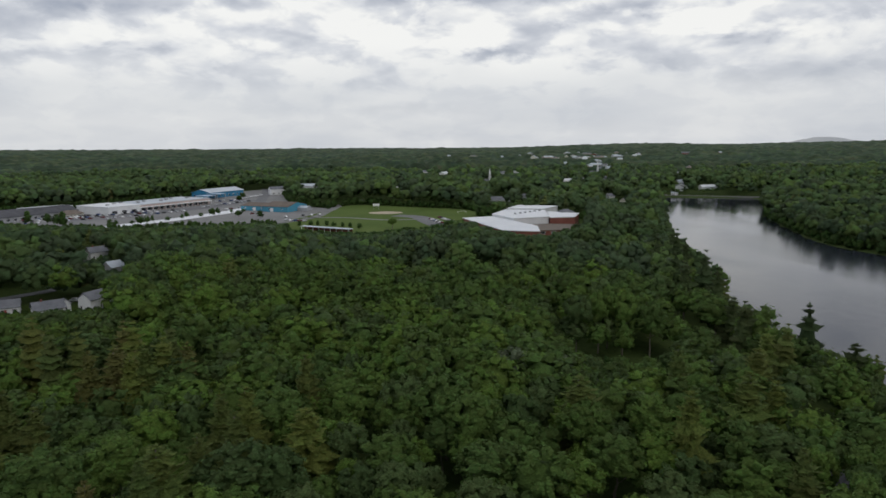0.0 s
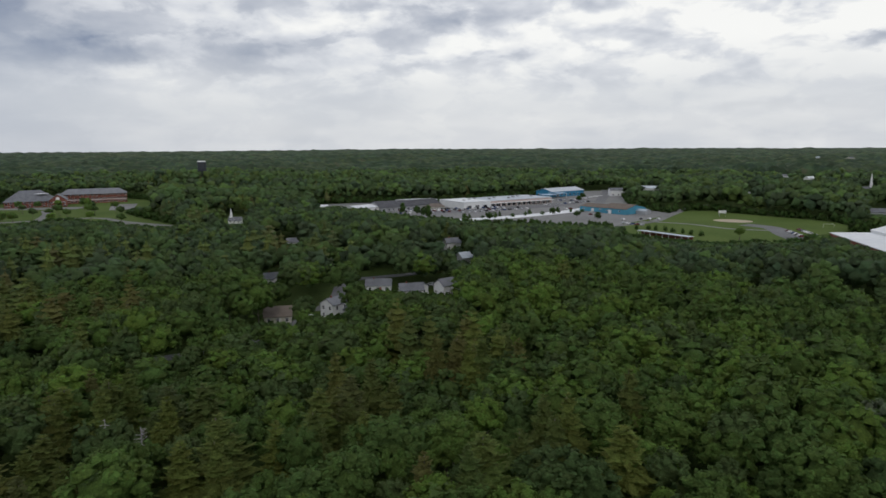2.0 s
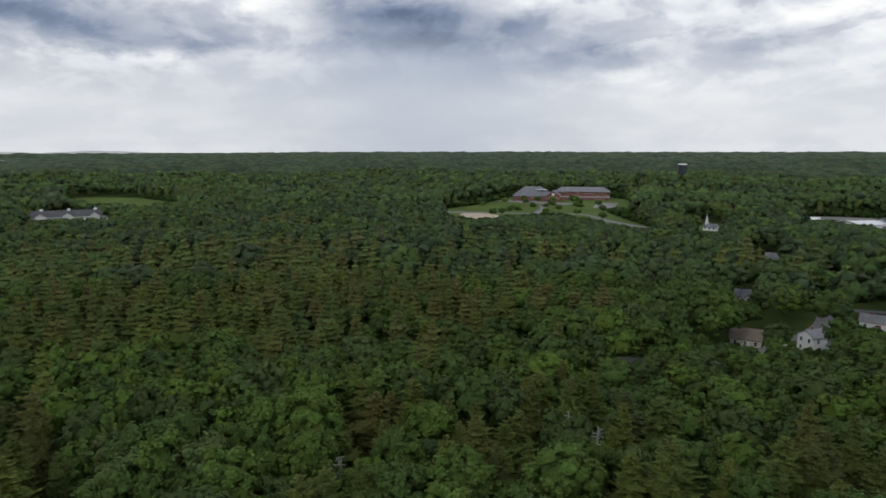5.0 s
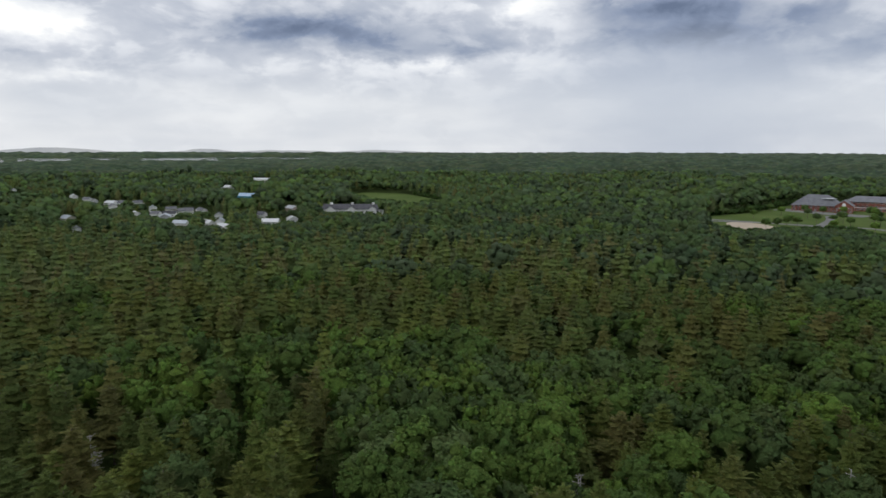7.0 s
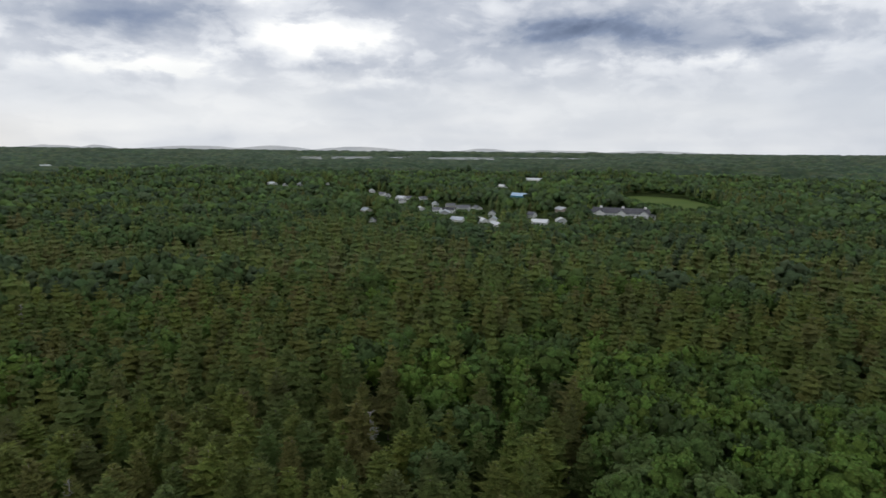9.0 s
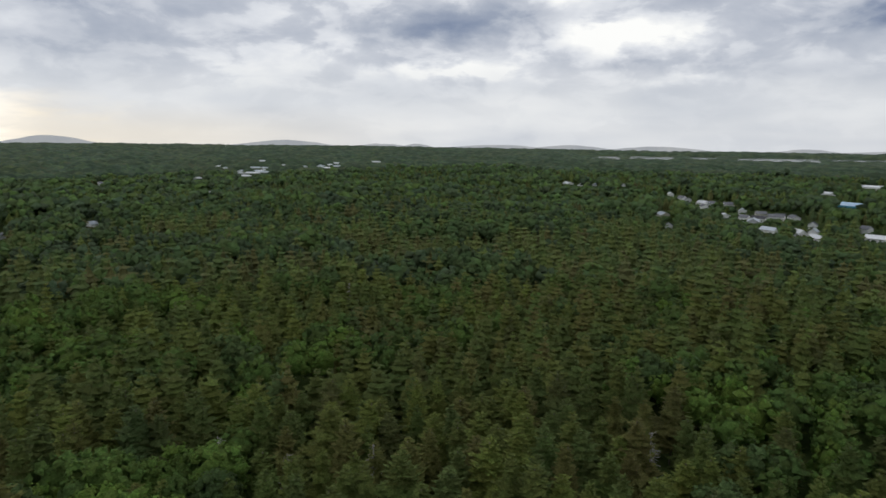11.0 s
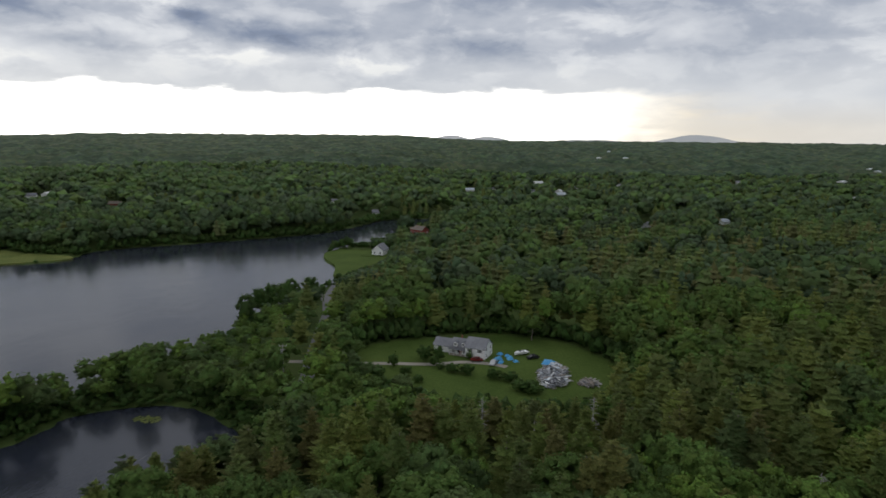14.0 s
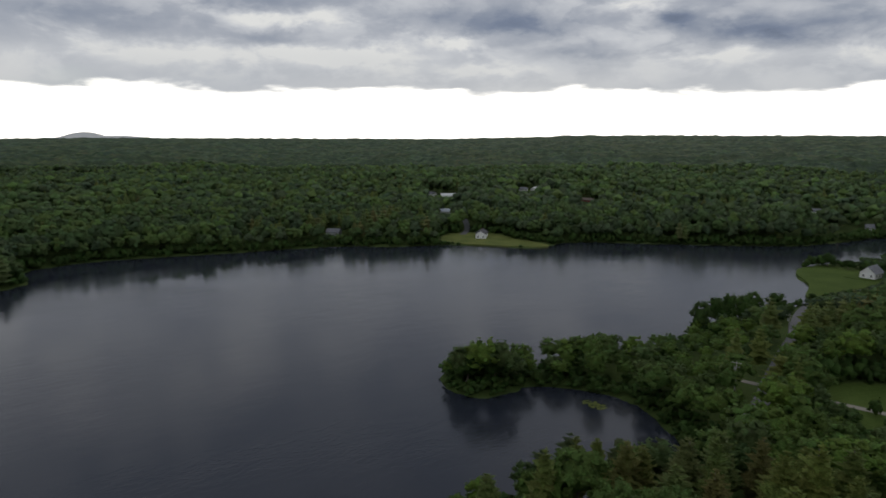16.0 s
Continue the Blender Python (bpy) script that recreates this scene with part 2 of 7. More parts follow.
def leafage(name, stops, translucent=0.30, leaf_var=0.24):
    """Foliage: the tint of the whole tree from its own number, the tint of a clump from its island."""
    m, k, bsdf, out = material(name)
    att = k.n("ShaderNodeAttribute")
    att.attribute_name = "tint"
    tint = att.outputs["Fac"]
    rnd = k.n("ShaderNodeObjectInfo").outputs["Random"]
    t = k.math("FRACT", k.math("ADD", tint, rnd))
    col = k.ramp(t, stops)
    isl = k.n("ShaderNodeNewGeometry").outputs["Random Per Island"]
    gain = k.math("ADD", 1.0 - leaf_var, k.math("MULTIPLY", isl, 2 * leaf_var))
    hs = k.n("ShaderNodeHueSaturation")
    k.link(col, hs.inputs["Color"])
    k.link(gain, hs.inputs["Value"])
    k.link(k.math("ADD", 0.485, k.math("MULTIPLY", isl, 0.03)), hs.inputs["Hue"])
    co = k.n("ShaderNodeTexCoord").outputs["Object"]
    # shade of the gaps between leaves, put into the colour as dark noise
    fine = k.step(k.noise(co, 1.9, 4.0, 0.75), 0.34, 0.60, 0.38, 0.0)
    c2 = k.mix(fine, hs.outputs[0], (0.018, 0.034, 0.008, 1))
    # sunlit leaves painted as brighter flecks of the same tint
    lit_fleck = k.step(k.noise(co, 3.3, 3.0, 0.7), 0.50, 0.66, 0.0, 0.5)
    c2 = k.mix(lit_fleck, c2, k.mix(1.0, hs.outputs[0], (1.7, 1.6, 1.5, 1), "MULTIPLY"))
    k.link(c2, bsdf.inputs["Base Color"])
    bsdf.inputs["Roughness"].default_value = 0.7
    bsdf.inputs["Specular IOR Level"].default_value = 0.08
    bump(k, bsdf, k.noise(co, 1.9, 4.0, 0.75), 0.85, 0.7)
    tr = k.n("ShaderNodeBsdfTranslucent")
    k.link(c2, tr.inputs[0])
    mx = k.n("ShaderNodeMixShader")
    mx.inputs[0].default_value = translucent
    k.link(bsdf.outputs[0], mx.inputs[1])
    k.link(tr.outputs[0], mx.inputs[2])
    k.link(mx.outputs[0], out.inputs[0])
    return m


BROAD_STOPS = [(0.0, (0.112, 0.188, 0.044)), (0.2, (0.160, 0.268, 0.048)), (0.42, (0.126, 0.216, 0.050)), (0.62, (0.195, 0.325, 0.048)), (0.80, (0.098, 0.165, 0.046)), (1.0, (0.165, 0.245, 0.072))]
PINE_STOPS = [(0.0, (0.115, 0.165, 0.048)), (0.25, (0.185, 0.225, 0.052)), (0.5, (0.118, 0.160, 0.050)), (0.75, (0.162, 0.190, 0.050)), (0.9, (0.172, 0.165, 0.056)), (1.0, (0.095, 0.140, 0.050))]
BROAD_STOPS = [(p, (0.82 * r, 0.79 * g, 0.90 * b + 0.004)) for p, (r, g, b) in BROAD_STOPS]
# distance haze put into the far tints: the same trees, darker and bluer
HAZED_STOPS = [(p, (0.88 * r, 0.86 * g, 1.0 * b + 0.014)) for p, (r, g, b) in BROAD_STOPS]
HAZED_PINES = [(p, (0.95 * r, 0.98 * g, 1.0 * b + 0.008)) for p, (r, g, b) in PINE_STOPS]
M = {}
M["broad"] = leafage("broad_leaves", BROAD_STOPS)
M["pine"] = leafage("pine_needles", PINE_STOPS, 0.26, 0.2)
# far copies of both foliages, with painted haze
M["broad_far"] = leafage("hazed_leaves", HAZED_STOPS)
M["pine_far"] = leafage("hazed_needles", HAZED_PINES, 0.26, 0.2)
M["shrub"] = leafage("shrub_leaves", [(0.0, (0.05, 0.095, 0.024)), (0.5, (0.075, 0.135, 0.034)), (1.0, (0.058, 0.10, 0.03))])
M["dark_pine"] = leafage("shore_pine_needles", [(0.0, (0.060, 0.092, 0.036)), (0.5, (0.085, 0.110, 0.042)), (1.0, (0.055, 0.085, 0.036))], 0.26, 0.2)
M["silver"] = leafage("silvery_leaves", [(0.0, (0.16, 0.20, 0.12)), (1.0, (0.19, 0.235, 0.14))])
M["maple"] = leafage("dark_red_leaves", [(0.0, (0.030, 0.018, 0.022)), (1.0, (0.045, 0.026, 0.028))])
M["bark"] = surface("bark", (0.10, 0.085, 0.07), (0.22, 0.19, 0.16), 0.9, 3.0, 0.4, 0.5)
M["dead"] = surface("dead_wood", (0.24, 0.23, 0.22), (0.42, 0.40, 0.38), 0.9, 3.0, 0.4, 0.4)
M["floor"] = surface("forest_floor", (0.035, 0.058, 0.016), (0.075, 0.105, 0.032), 0.95, 0.5, 0.03, 0.4, 0.0, 0.04)
M["grass"] = surface("mown_grass", (0.040, 0.068, 0.014), (0.080, 0.115, 0.028), 0.9, 1.4, 0.05, 0.3, 0.0, 0.04)
M["field"] = surface("playing_field", (0.066, 0.108, 0.026), (0.110, 0.152, 0.042), 0.9, 0.5, 0.03, 0.2, 0.0, 0.04)
M["marsh"] = surface("marsh_grass", (0.060, 0.090, 0.022), (0.150, 0.165, 0.050), 0.9, 0.8, 0.08, 0.4, 0.0, 0.04)
M["asphalt"] = surface("asphalt", (0.10, 0.10, 0.105), (0.20, 0.20, 0.205), 0.85, 0.7, 0.03, 0.2)
M["lot"] = surface("worn_parking_asphalt", (0.15, 0.148, 0.145), (0.25, 0.247, 0.24), 0.85, 0.3, 0.02, 0.1)
M["gravel"] = surface("gravel", (0.17, 0.155, 0.13), (0.30, 0.275, 0.24), 0.95, 2.0, 0.15, 0.3)
M["clay"] = surface("red_clay_track", (0.20, 0.10, 0.07), (0.30, 0.16, 0.11), 0.9, 0.5, 0.05, 0.1)
M["sand"] = surface("infield_sand", (0.42, 0.34, 0.25), (0.52, 0.44, 0.34), 0.95, 1.0, 0.1, 0.1)
M["white"] = surface("white_siding", (0.68, 0.69, 0.69), (0.82, 0.82, 0.81), 0.6, 1.5, 0.2, 0.05)
M["cream"] = surface("cream_siding", (0.50, 0.48, 0.40), (0.62, 0.60, 0.52), 0.65, 1.5, 0.2, 0.05)
M["grey_wall"] = surface("grey_siding", (0.34, 0.35, 0.36), (0.48, 0.49, 0.50), 0.65, 1.5, 0.2, 0.05)
M["pink_wall"] = surface("pale_brick_wall", (0.46, 0.36, 0.33), (0.60, 0.50, 0.46), 0.8, 1.0, 0.1, 0.05)
M["brick"] = surface("red_brick", (0.19, 0.065, 0.050), (0.30, 0.115, 0.085), 0.85, 3.0, 0.15, 0.1)
M["blue_wall"] = surface("blue_metal_wall", (0.035, 0.20, 0.36), (0.055, 0.27, 0.45), 0.45, 0.8, 0.08, 0.05)
M["teal_wall"] = surface("teal_metal_wall", (0.06, 0.26, 0.38), (0.10, 0.34, 0.47), 0.45, 0.8, 0.08, 0.05)
M["red_wall"] = surface("red_clapboard", (0.24, 0.055, 0.045), (0.34, 0.09, 0.07), 0.7, 1.5, 0.2, 0.05)
M["slate"] = surface("grey_shingle_roof", (0.13, 0.135, 0.15), (0.23, 0.235, 0.25), 0.85, 2.5, 0.25, 0.2)
M["dark_roof"] = surface("dark_shingle_roof", (0.06, 0.06, 0.068), (0.12, 0.12, 0.13), 0.85, 2.5, 0.25, 0.2)
M["brown_roof"] = surface("brown_shingle_roof", (0.13, 0.105, 0.085), (0.21, 0.175, 0.145), 0.85, 2.5, 0.25, 0.2)
M["white_roof"] = surface("white_membrane_roof", (0.66, 0.68, 0.70), (0.80, 0.81, 0.82), 0.6, 0.4, 0.04, 0.03)
M["metal_roof"] = surface("pale_metal_roof", (0.42, 0.47, 0.52), (0.58, 0.62, 0.66), 0.45, 0.6, 0.06, 0.03, 0.2)
M["blue_roof"] = surface("pale_blue_metal_roof", (0.30, 0.46, 0.62), (0.42, 0.57, 0.70), 0.45, 0.6, 0.06, 0.03, 0.1)
M["trim"] = surface("white_trim", (0.70, 0.70, 0.70), (0.80, 0.80, 0.79), 0.5, 2.0, 0.3, 0.0)
M["wood"] = surface("weathered_wood", (0.20, 0.17, 0.14), (0.34, 0.30, 0.26), 0.85, 2.0, 0.3, 0.3)
M["grey_metal"] = surface("galvanised_metal", (0.30, 0.31, 0.32), (0.42, 0.43, 0.44), 0.5, 2.0, 0.3, 0.0, 0.6)
M["black"] = surface("black_rubber", (0.018, 0.018, 0.018), (0.03, 0.03, 0.03), 0.7, 3.0, 0.3, 0.0)
M["tarp"] = surface("blue_tarpaulin", (0.05, 0.25, 0.50), (0.10, 0.36, 0.62), 0.5, 1.0, 0.3, 0.4)
M["tank"] = surface("dark_steel_tank", (0.030, 0.035, 0.042), (0.055, 0.062, 0.072), 0.5, 0.5, 0.1, 0.0)
for nm, a, b in (("car_white", (0.70, 0.70, 0.70), (0.78, 0.78, 0.78)), ("car_red", (0.11, 0.012, 0.012), (0.15, 0.02, 0.02)), ("car_blue", (0.03, 0.06, 0.16), (0.05, 0.08, 0.2)), ("car_silver", (0.40, 0.41, 0.42), (0.48, 0.49, 0.50)), ("car_black", (0.02, 0.02, 0.023), (0.03, 0.03, 0.034))):
    M[nm] = surface(nm.replace("car_", "") + "_car_paint", a, b, 0.25, 1.0, 0.3, 0.0)


def glass_material():
    m, k, bsdf, out = material("window_glass")
    bsdf.inputs["Base Color"].default_value = (0.03, 0.035, 0.04, 1)
    bsdf.inputs["Roughness"].default_value = 0.06
    co = k.n("ShaderNodeTexCoord").outputs["Object"]
    bump(k, bsdf, k.noise(co, 1.2, 2.0), 0.08, 0.02)
    return m


M["glass"] = glass_material()


def water_material():
    """Dark tannin lake under wind: ripples of two sizes and smoother and rougher lanes."""
    m, k, bsdf, out = material("lake_water")
    co = k.n("ShaderNodeTexCoord").outputs["Object"]
    mp = k.n("ShaderNodeMapping")
    mp.inputs["Rotation"].default_value, mp.inputs["Scale"].default_value = (0, 0, 0.5), (1.0, 0.45, 1.0)
    k.link(co, mp.inputs[0])
    small = k.noise(mp.outputs[0], 0.9, 3.0, 0.6, 0.4)
    wide = k.noise(mp.outputs[0], 0.16, 3.0, 0.5, 0.5)
    lane = k.noise(mp.outputs[0], 0.012, 3.0, 0.55, 0.8)
    gust = k.step(lane, 0.38, 0.62)
    h = k.math("ADD", k.math("MULTIPLY", small, 0.35), k.math("MULTIPLY", wide, 0.65))
    b = k.n("ShaderNodeBump")
    k.link(k.math("ADD", 0.12, k.math("MULTIPLY", gust, 0.20)), b.inputs["Strength"])
    b.inputs["Distance"].default_value = 0.5
    k.link(h, b.inputs["Height"])
    k.link(b.outputs[0], bsdf.inputs["Normal"])
    bsdf.inputs["Base Color"].default_value = (0.022, 0.026, 0.036, 1)
    k.link(k.math("ADD", 0.07, k.math("MULTIPLY", gust, 0.08)), bsdf.inputs["Roughness"])
    bsdf.inputs["IOR"].default_value = 1.33
    return m


M["water"] = water_material()


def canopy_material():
    """Closed woods far off: each crown of some ten metres has its own green, with haze painted in."""
    m, k, bsdf, out = material("hazed_canopy")
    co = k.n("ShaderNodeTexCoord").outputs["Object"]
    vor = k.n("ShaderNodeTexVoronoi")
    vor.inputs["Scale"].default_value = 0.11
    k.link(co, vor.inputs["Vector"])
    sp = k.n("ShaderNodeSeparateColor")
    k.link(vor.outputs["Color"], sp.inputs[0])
    # duller and bluer than the tree tints: more distance haze in the colour
    leaf = k.ramp(sp.outputs[0], [(p, (0.88 * r, 0.88 * g, 0.90 * b + 0.022)) for p, (r, g, b) in HAZED_STOPS])
    pine = k.ramp(sp.outputs[1], [(p, (0.76 * r, 0.78 * g, 0.80 * b + 0.022)) for p, (r, g, b) in HAZED_PINES])
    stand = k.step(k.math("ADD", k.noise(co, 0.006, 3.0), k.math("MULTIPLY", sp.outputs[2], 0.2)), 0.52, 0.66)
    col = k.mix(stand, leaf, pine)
    # dark patches carry stand tone and the wood's self-shade in the colour
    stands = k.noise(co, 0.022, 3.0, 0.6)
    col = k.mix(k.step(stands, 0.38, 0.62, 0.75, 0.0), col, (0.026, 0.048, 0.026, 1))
    # shade between crowns and leaves, mixed in as fine dark noise
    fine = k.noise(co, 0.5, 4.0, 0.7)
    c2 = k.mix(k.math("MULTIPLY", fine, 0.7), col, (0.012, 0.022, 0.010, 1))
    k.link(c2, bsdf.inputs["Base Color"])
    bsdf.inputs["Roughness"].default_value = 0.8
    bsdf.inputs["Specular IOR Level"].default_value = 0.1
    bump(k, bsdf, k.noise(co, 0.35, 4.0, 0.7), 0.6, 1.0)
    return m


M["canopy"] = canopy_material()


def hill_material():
    """Mountains on the horizon; the blue haze of the distance is painted as an even glow."""
    m, k, bsdf, out = material("hazy_hills")
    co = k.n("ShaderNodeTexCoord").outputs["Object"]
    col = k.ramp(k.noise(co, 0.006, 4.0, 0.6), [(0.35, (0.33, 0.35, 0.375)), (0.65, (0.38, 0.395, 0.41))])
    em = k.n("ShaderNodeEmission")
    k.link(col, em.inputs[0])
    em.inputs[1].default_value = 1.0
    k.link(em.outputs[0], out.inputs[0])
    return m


M["hills"] = hill_material()

# ---------------------------------------------------------------- the lie of the land
CX, CY = -4.0, 2.0                    # middle of the flight
WEST_BANK = [(275, 827), (217, 644), (152, 440), (133, 348), (120, 287), (105, 235), (105, 180), (110, 150), (110, 100), (99, 40), (93, -20), (87, -65), (87, -92), (80, -108), (71, -122), (67, -136), (73, -150), (81, -157), (91, -163), (101, -167), (113, -163), (124, -156), (129, -148), (128, -139), (136, -131), (149, -133), (157, -142), (153, -152), (144, -158)]
WEST_BANK_SOUTH = [(139, -168), (139, -182), (136, -199), (125, -214), (121, -232), (126, -256), (117, -290), (116, -345), (129, -378), (146, -403), (151, -428), (148, -446), (138, -470), (130, -502), (118, -535), (98, -562), (70, -584), (40, -604)]
EAST_BANK = [(40, -640), (85, -640), (121, -626), (156, -606), (170, -556), (184, -512), (205, -488), (246, -448), (303, -396), (301, -356), (343, -326), (374, -279), (400, -246), (423, -176), (445, -111), (441, -67), (426, -58), (393, -50), (388, 20), (345, 120), (292, 250), (260, 382), (252, 438), (264, 495), (294, 598), (388, 790)]


def rounded(pts, per=5, closed=False):
    """A smooth line through the points of a plan."""
    p = np.array(pts, float)
    n = len(p)
    out = []
    for i in range(n if closed else n - 1):
        if closed:
            a, b, c, d = p[(i - 1) % n], p[i], p[(i + 1) % n], p[(i + 2) % n]
        else:
            a, b, c, d = p[max(i - 1, 0)], p[i], p[i + 1], p[min(i + 2, n - 1)]
        for s in np.arange(per) / per:
            out.append(0.5 * (2 * b + (c - a) * s + (2 * a - 5 * b + 4 * c - d) * s * s + (3 * b - a - 3 * c + d) * s ** 3))
    if not closed:
        out.append(p[-1])
    return np.array(out)


SHORE = np.concatenate([rounded(WEST_BANK + WEST_BANK_SOUTH, 4), rounded(EAST_BANK, 4)])


def edge_distance(px, py, poly):
    """Distance to a closed outline, negative inside."""
    px, py = np.asarray(px, float).ravel(), np.asarray(py, float).ravel()
    best = np.full(px.shape, 1e18)
    inside = np.zeros(px.shape, bool)
    q = np.roll(poly, -1, 0)
    for (ax, ay), (bx, by) in zip(poly, q):
        dx, dy = bx - ax, by - ay
        t = np.clip(((px - ax) * dx + (py - ay) * dy) / max(dx * dx + dy * dy, 1e-9), 0, 1)
        best = np.minimum(best, (px - ax - t * dx) ** 2 + (py - ay - t * dy) ** 2)
        if ay != by:
            inside ^= ((ay > py) != (by > py)) & (px < ax + (py - ay) / (by - ay) * dx)
    d = np.sqrt(best)
    return np.where(inside, -d, d)


class Grid:
    """A field kept on a square grid and read off between its points."""

    def __init__(self, lo, hi, step, fn):
        self.lo, self.step, self.n = lo, step, int((hi - lo) / step) + 1
        c = lo + np.arange(self.n) * step
        gx, gy = np.meshgrid(c, c, indexing="ij")
        self.v = fn(gx.ravel(), gy.ravel()).reshape(self.n, self.n)

    def __call__(self, x, y):
        u = np.clip((np.asarray(x) - self.lo) / self.step, 0, self.n - 1.001)
        w = np.clip((np.asarray(y) - self.lo) / self.step, 0, self.n - 1.001)
        i, j = u.astype(int), w.astype(int)
        a, b = u - i, w - j
        v = self.v
        return v[i, j] * (1 - a) * (1 - b) + v[i + 1, j] * a * (1 - b) + v[i, j + 1] * (1 - a) * b + v[i + 1, j + 1] * a * b


def lattice(x, y, cell, seed):
    """Smooth noise of 0 to 1 with cells of that many metres."""
    x, y = np.asarray(x) / cell, np.asarray(y) / cell
    i, j = np.floor(x).astype(np.int64), np.floor(y).astype(np.int64)
    a, b = x - i, y - j
    a, b = a * a * (3 - 2 * a), b * b * (3 - 2 * b)

    def h(p, q):
        v = (p * 374761393 + q * 668265263 + seed * 974711) & 0x7FFFFFFF
        v = ((v ^ (v >> 13)) * 1274126177) & 0x7FFFFFFF
        return ((v ^ (v >> 16)) & 0xFFFF) / 65535.0

    return h(i, j) * (1 - a) * (1 - b) + h(i + 1, j) * a * (1 - b) + h(i, j + 1) * (1 - a) * b + h(i + 1, j + 1) * a * b


def smooth(v, lo, hi):
    t = np.clip((np.asarray(v, float) - lo) / (hi - lo), 0, 1)
    return t * t * (3 - 2 * t)


def bearing(x, y):
    return np.degrees(np.arctan2(-(np.asarray(x) - CX), np.asarray(y) - CY)) % 360


shore_far = Grid(-1100, 1100, 4, lambda x, y: edge_distance(x, y, SHORE))

# open ground: outline and level
FLATS = {
    "lawn": ([(63, -208), (62, -220), (52, -230), (39, -236), (18, -246), (5, -243), (-10, -240), (-22, -227), (-28, -215), (-30, -198), (-20, -184), (-3, -174), (8, -172), (24, -173), (40, -181), (50, -190), (58, -200)], 4.0),
    "point": ([(117, -346), (128, -377), (145, -403), (149, -425), (136, -440), (112, -436), (104, -415), (108, -380)], 1.0),
    "cottage_shore": ([(302, -356), (343, -327), (366, -318), (392, -352), (370, -378), (340, -372), (306, -370)], 1.0),
    "plaza": ([(-450, 500), (-400, 520), (-330, 485), (-238, 462), (-140, 480), (-96, 500), (-90, 560), (-110, 620), (-150, 660), (-215, 860), (-262, 850), (-330, 640), (-420, 590), (-460, 540)], 8.0),
    "playing_fields": ([(-112, 455), (-62, 428), (-20, 448), (8, 470), (22, 512), (26, 590), (-40, 630), (-92, 650), (-112, 560), (-126, 500)], 8.0),
    "school": ([(10, 470), (40, 392), (62, 388), (104, 470), (100, 530), (40, 530), (14, 520)], 8.0),
    "academy": ([(-640, 250), (-540, 240), (-545, 330), (-420, 325), (-425, 352), (-560, 400), (-600, 455), (-690, 520), (-800, 500), (-800, 430), (-700, 330)], 8.0),
    "chapel": ([(-425, 360), (-385, 350), (-365, 385), (-385, 415), (-440, 420)], 8.0),
    "motel": ([(-750, -22), (-800, 0), (-930, -55), (-960, -125), (-880, -122), (-770, -72)], 10.0),
}
FLAT_LINES = {k: (rounded(p, 3, True), z) for k, (p, z) in FLATS.items()}
flat_maps = {}
for key, (line, z) in FLAT_LINES.items():
    lo, hi = line.min(0) - 70, line.max(0) + 70
    flat_maps[key] = (lo, hi, line, z)

# canopy height on the skyline, bearing by bearing
RIM = [(0, 37), (7, 38), (18, 39), (33, 45), (42, 39), (68, 42), (76, 44), (87, 38), (96, 40), (108, 42), (119, 44), (128, 48), (137, 50), (145, 56), (157, 54), (166, 58), (176, 56), (184, 55), (189, 62), (194, 84), (208, 80), (217, 82), (225, 62), (233, 54), (251, 57), (263, 54), (300, 60), (326, 68), (336, 50), (345, 56), (354, 37), (360, 37)]
RIM_A, RIM_Z = np.array(RIM, float).T


def rough_ground(x, y):
    x, y = np.asarray(x, float), np.asarray(y, float)
    r = np.hypot(x - CX, y - CY)
    az = bearing(x, y)
    d = np.where(np.maximum(abs(x), abs(y)) < 1095, shore_far(x, y), 400.0)
    near = np.where(d < 0, np.maximum(-2.5, d * 0.35), 0.35 + 6.2 * (1 - np.exp(-np.maximum(d, 0) / 62.0)))
    near = near + smooth(d, 15, 120) * ((lattice(x, y, 70, 3) - 0.5) * 3.0 + (lattice(x, y, 190, 5) - 0.5) * 5.0)
    w = smooth(r, 700, 4500) ** 0.8
    basin = smooth(az, 96, 101) * (1 - smooth(az, 126, 131)) * smooth(r, 1500, 2600) * (1 - smooth(r, 4330, 4520))
    far = np.interp(az, RIM_A, RIM_Z) - 15.0
    z = near * (1 - w) + far * w
    z = z + smooth(r, 600, 1600) * ((lattice(x, y, 420, 7) - 0.5) * 19 + (lattice(x, y, 900, 9) - 0.5) * 16) * (1 - smooth(r, 3600, 4500))
    z = z + 13.0 * np.exp(-((x + 690) ** 2 + (y - 590) ** 2) / (2 * 110.0 ** 2))
    return z * (1 - basin) + 3.0 * basin


def ground_z(x, y):
    z = rough_ground(x, y)
    x, y = np.asarray(x, float), np.asarray(y, float)
    for lo, hi, line, level in flat_maps.values():
        m = (x > lo[0]) & (x < hi[0]) & (y > lo[1]) & (y < hi[1])
        if m.any():
            d = edge_distance(x[m], y[m], line)
            k = 1 - smooth(d, 10, 55)
            k = np.where(d > 0, k * smooth(shore_far(x[m], y[m]), 1, 14), k)
            z[m] = z[m] * (1 - k) + level * k
    return z


def gz(x, y):
    return float(ground_z(np.array([x], float), np.array([y], float))[0])


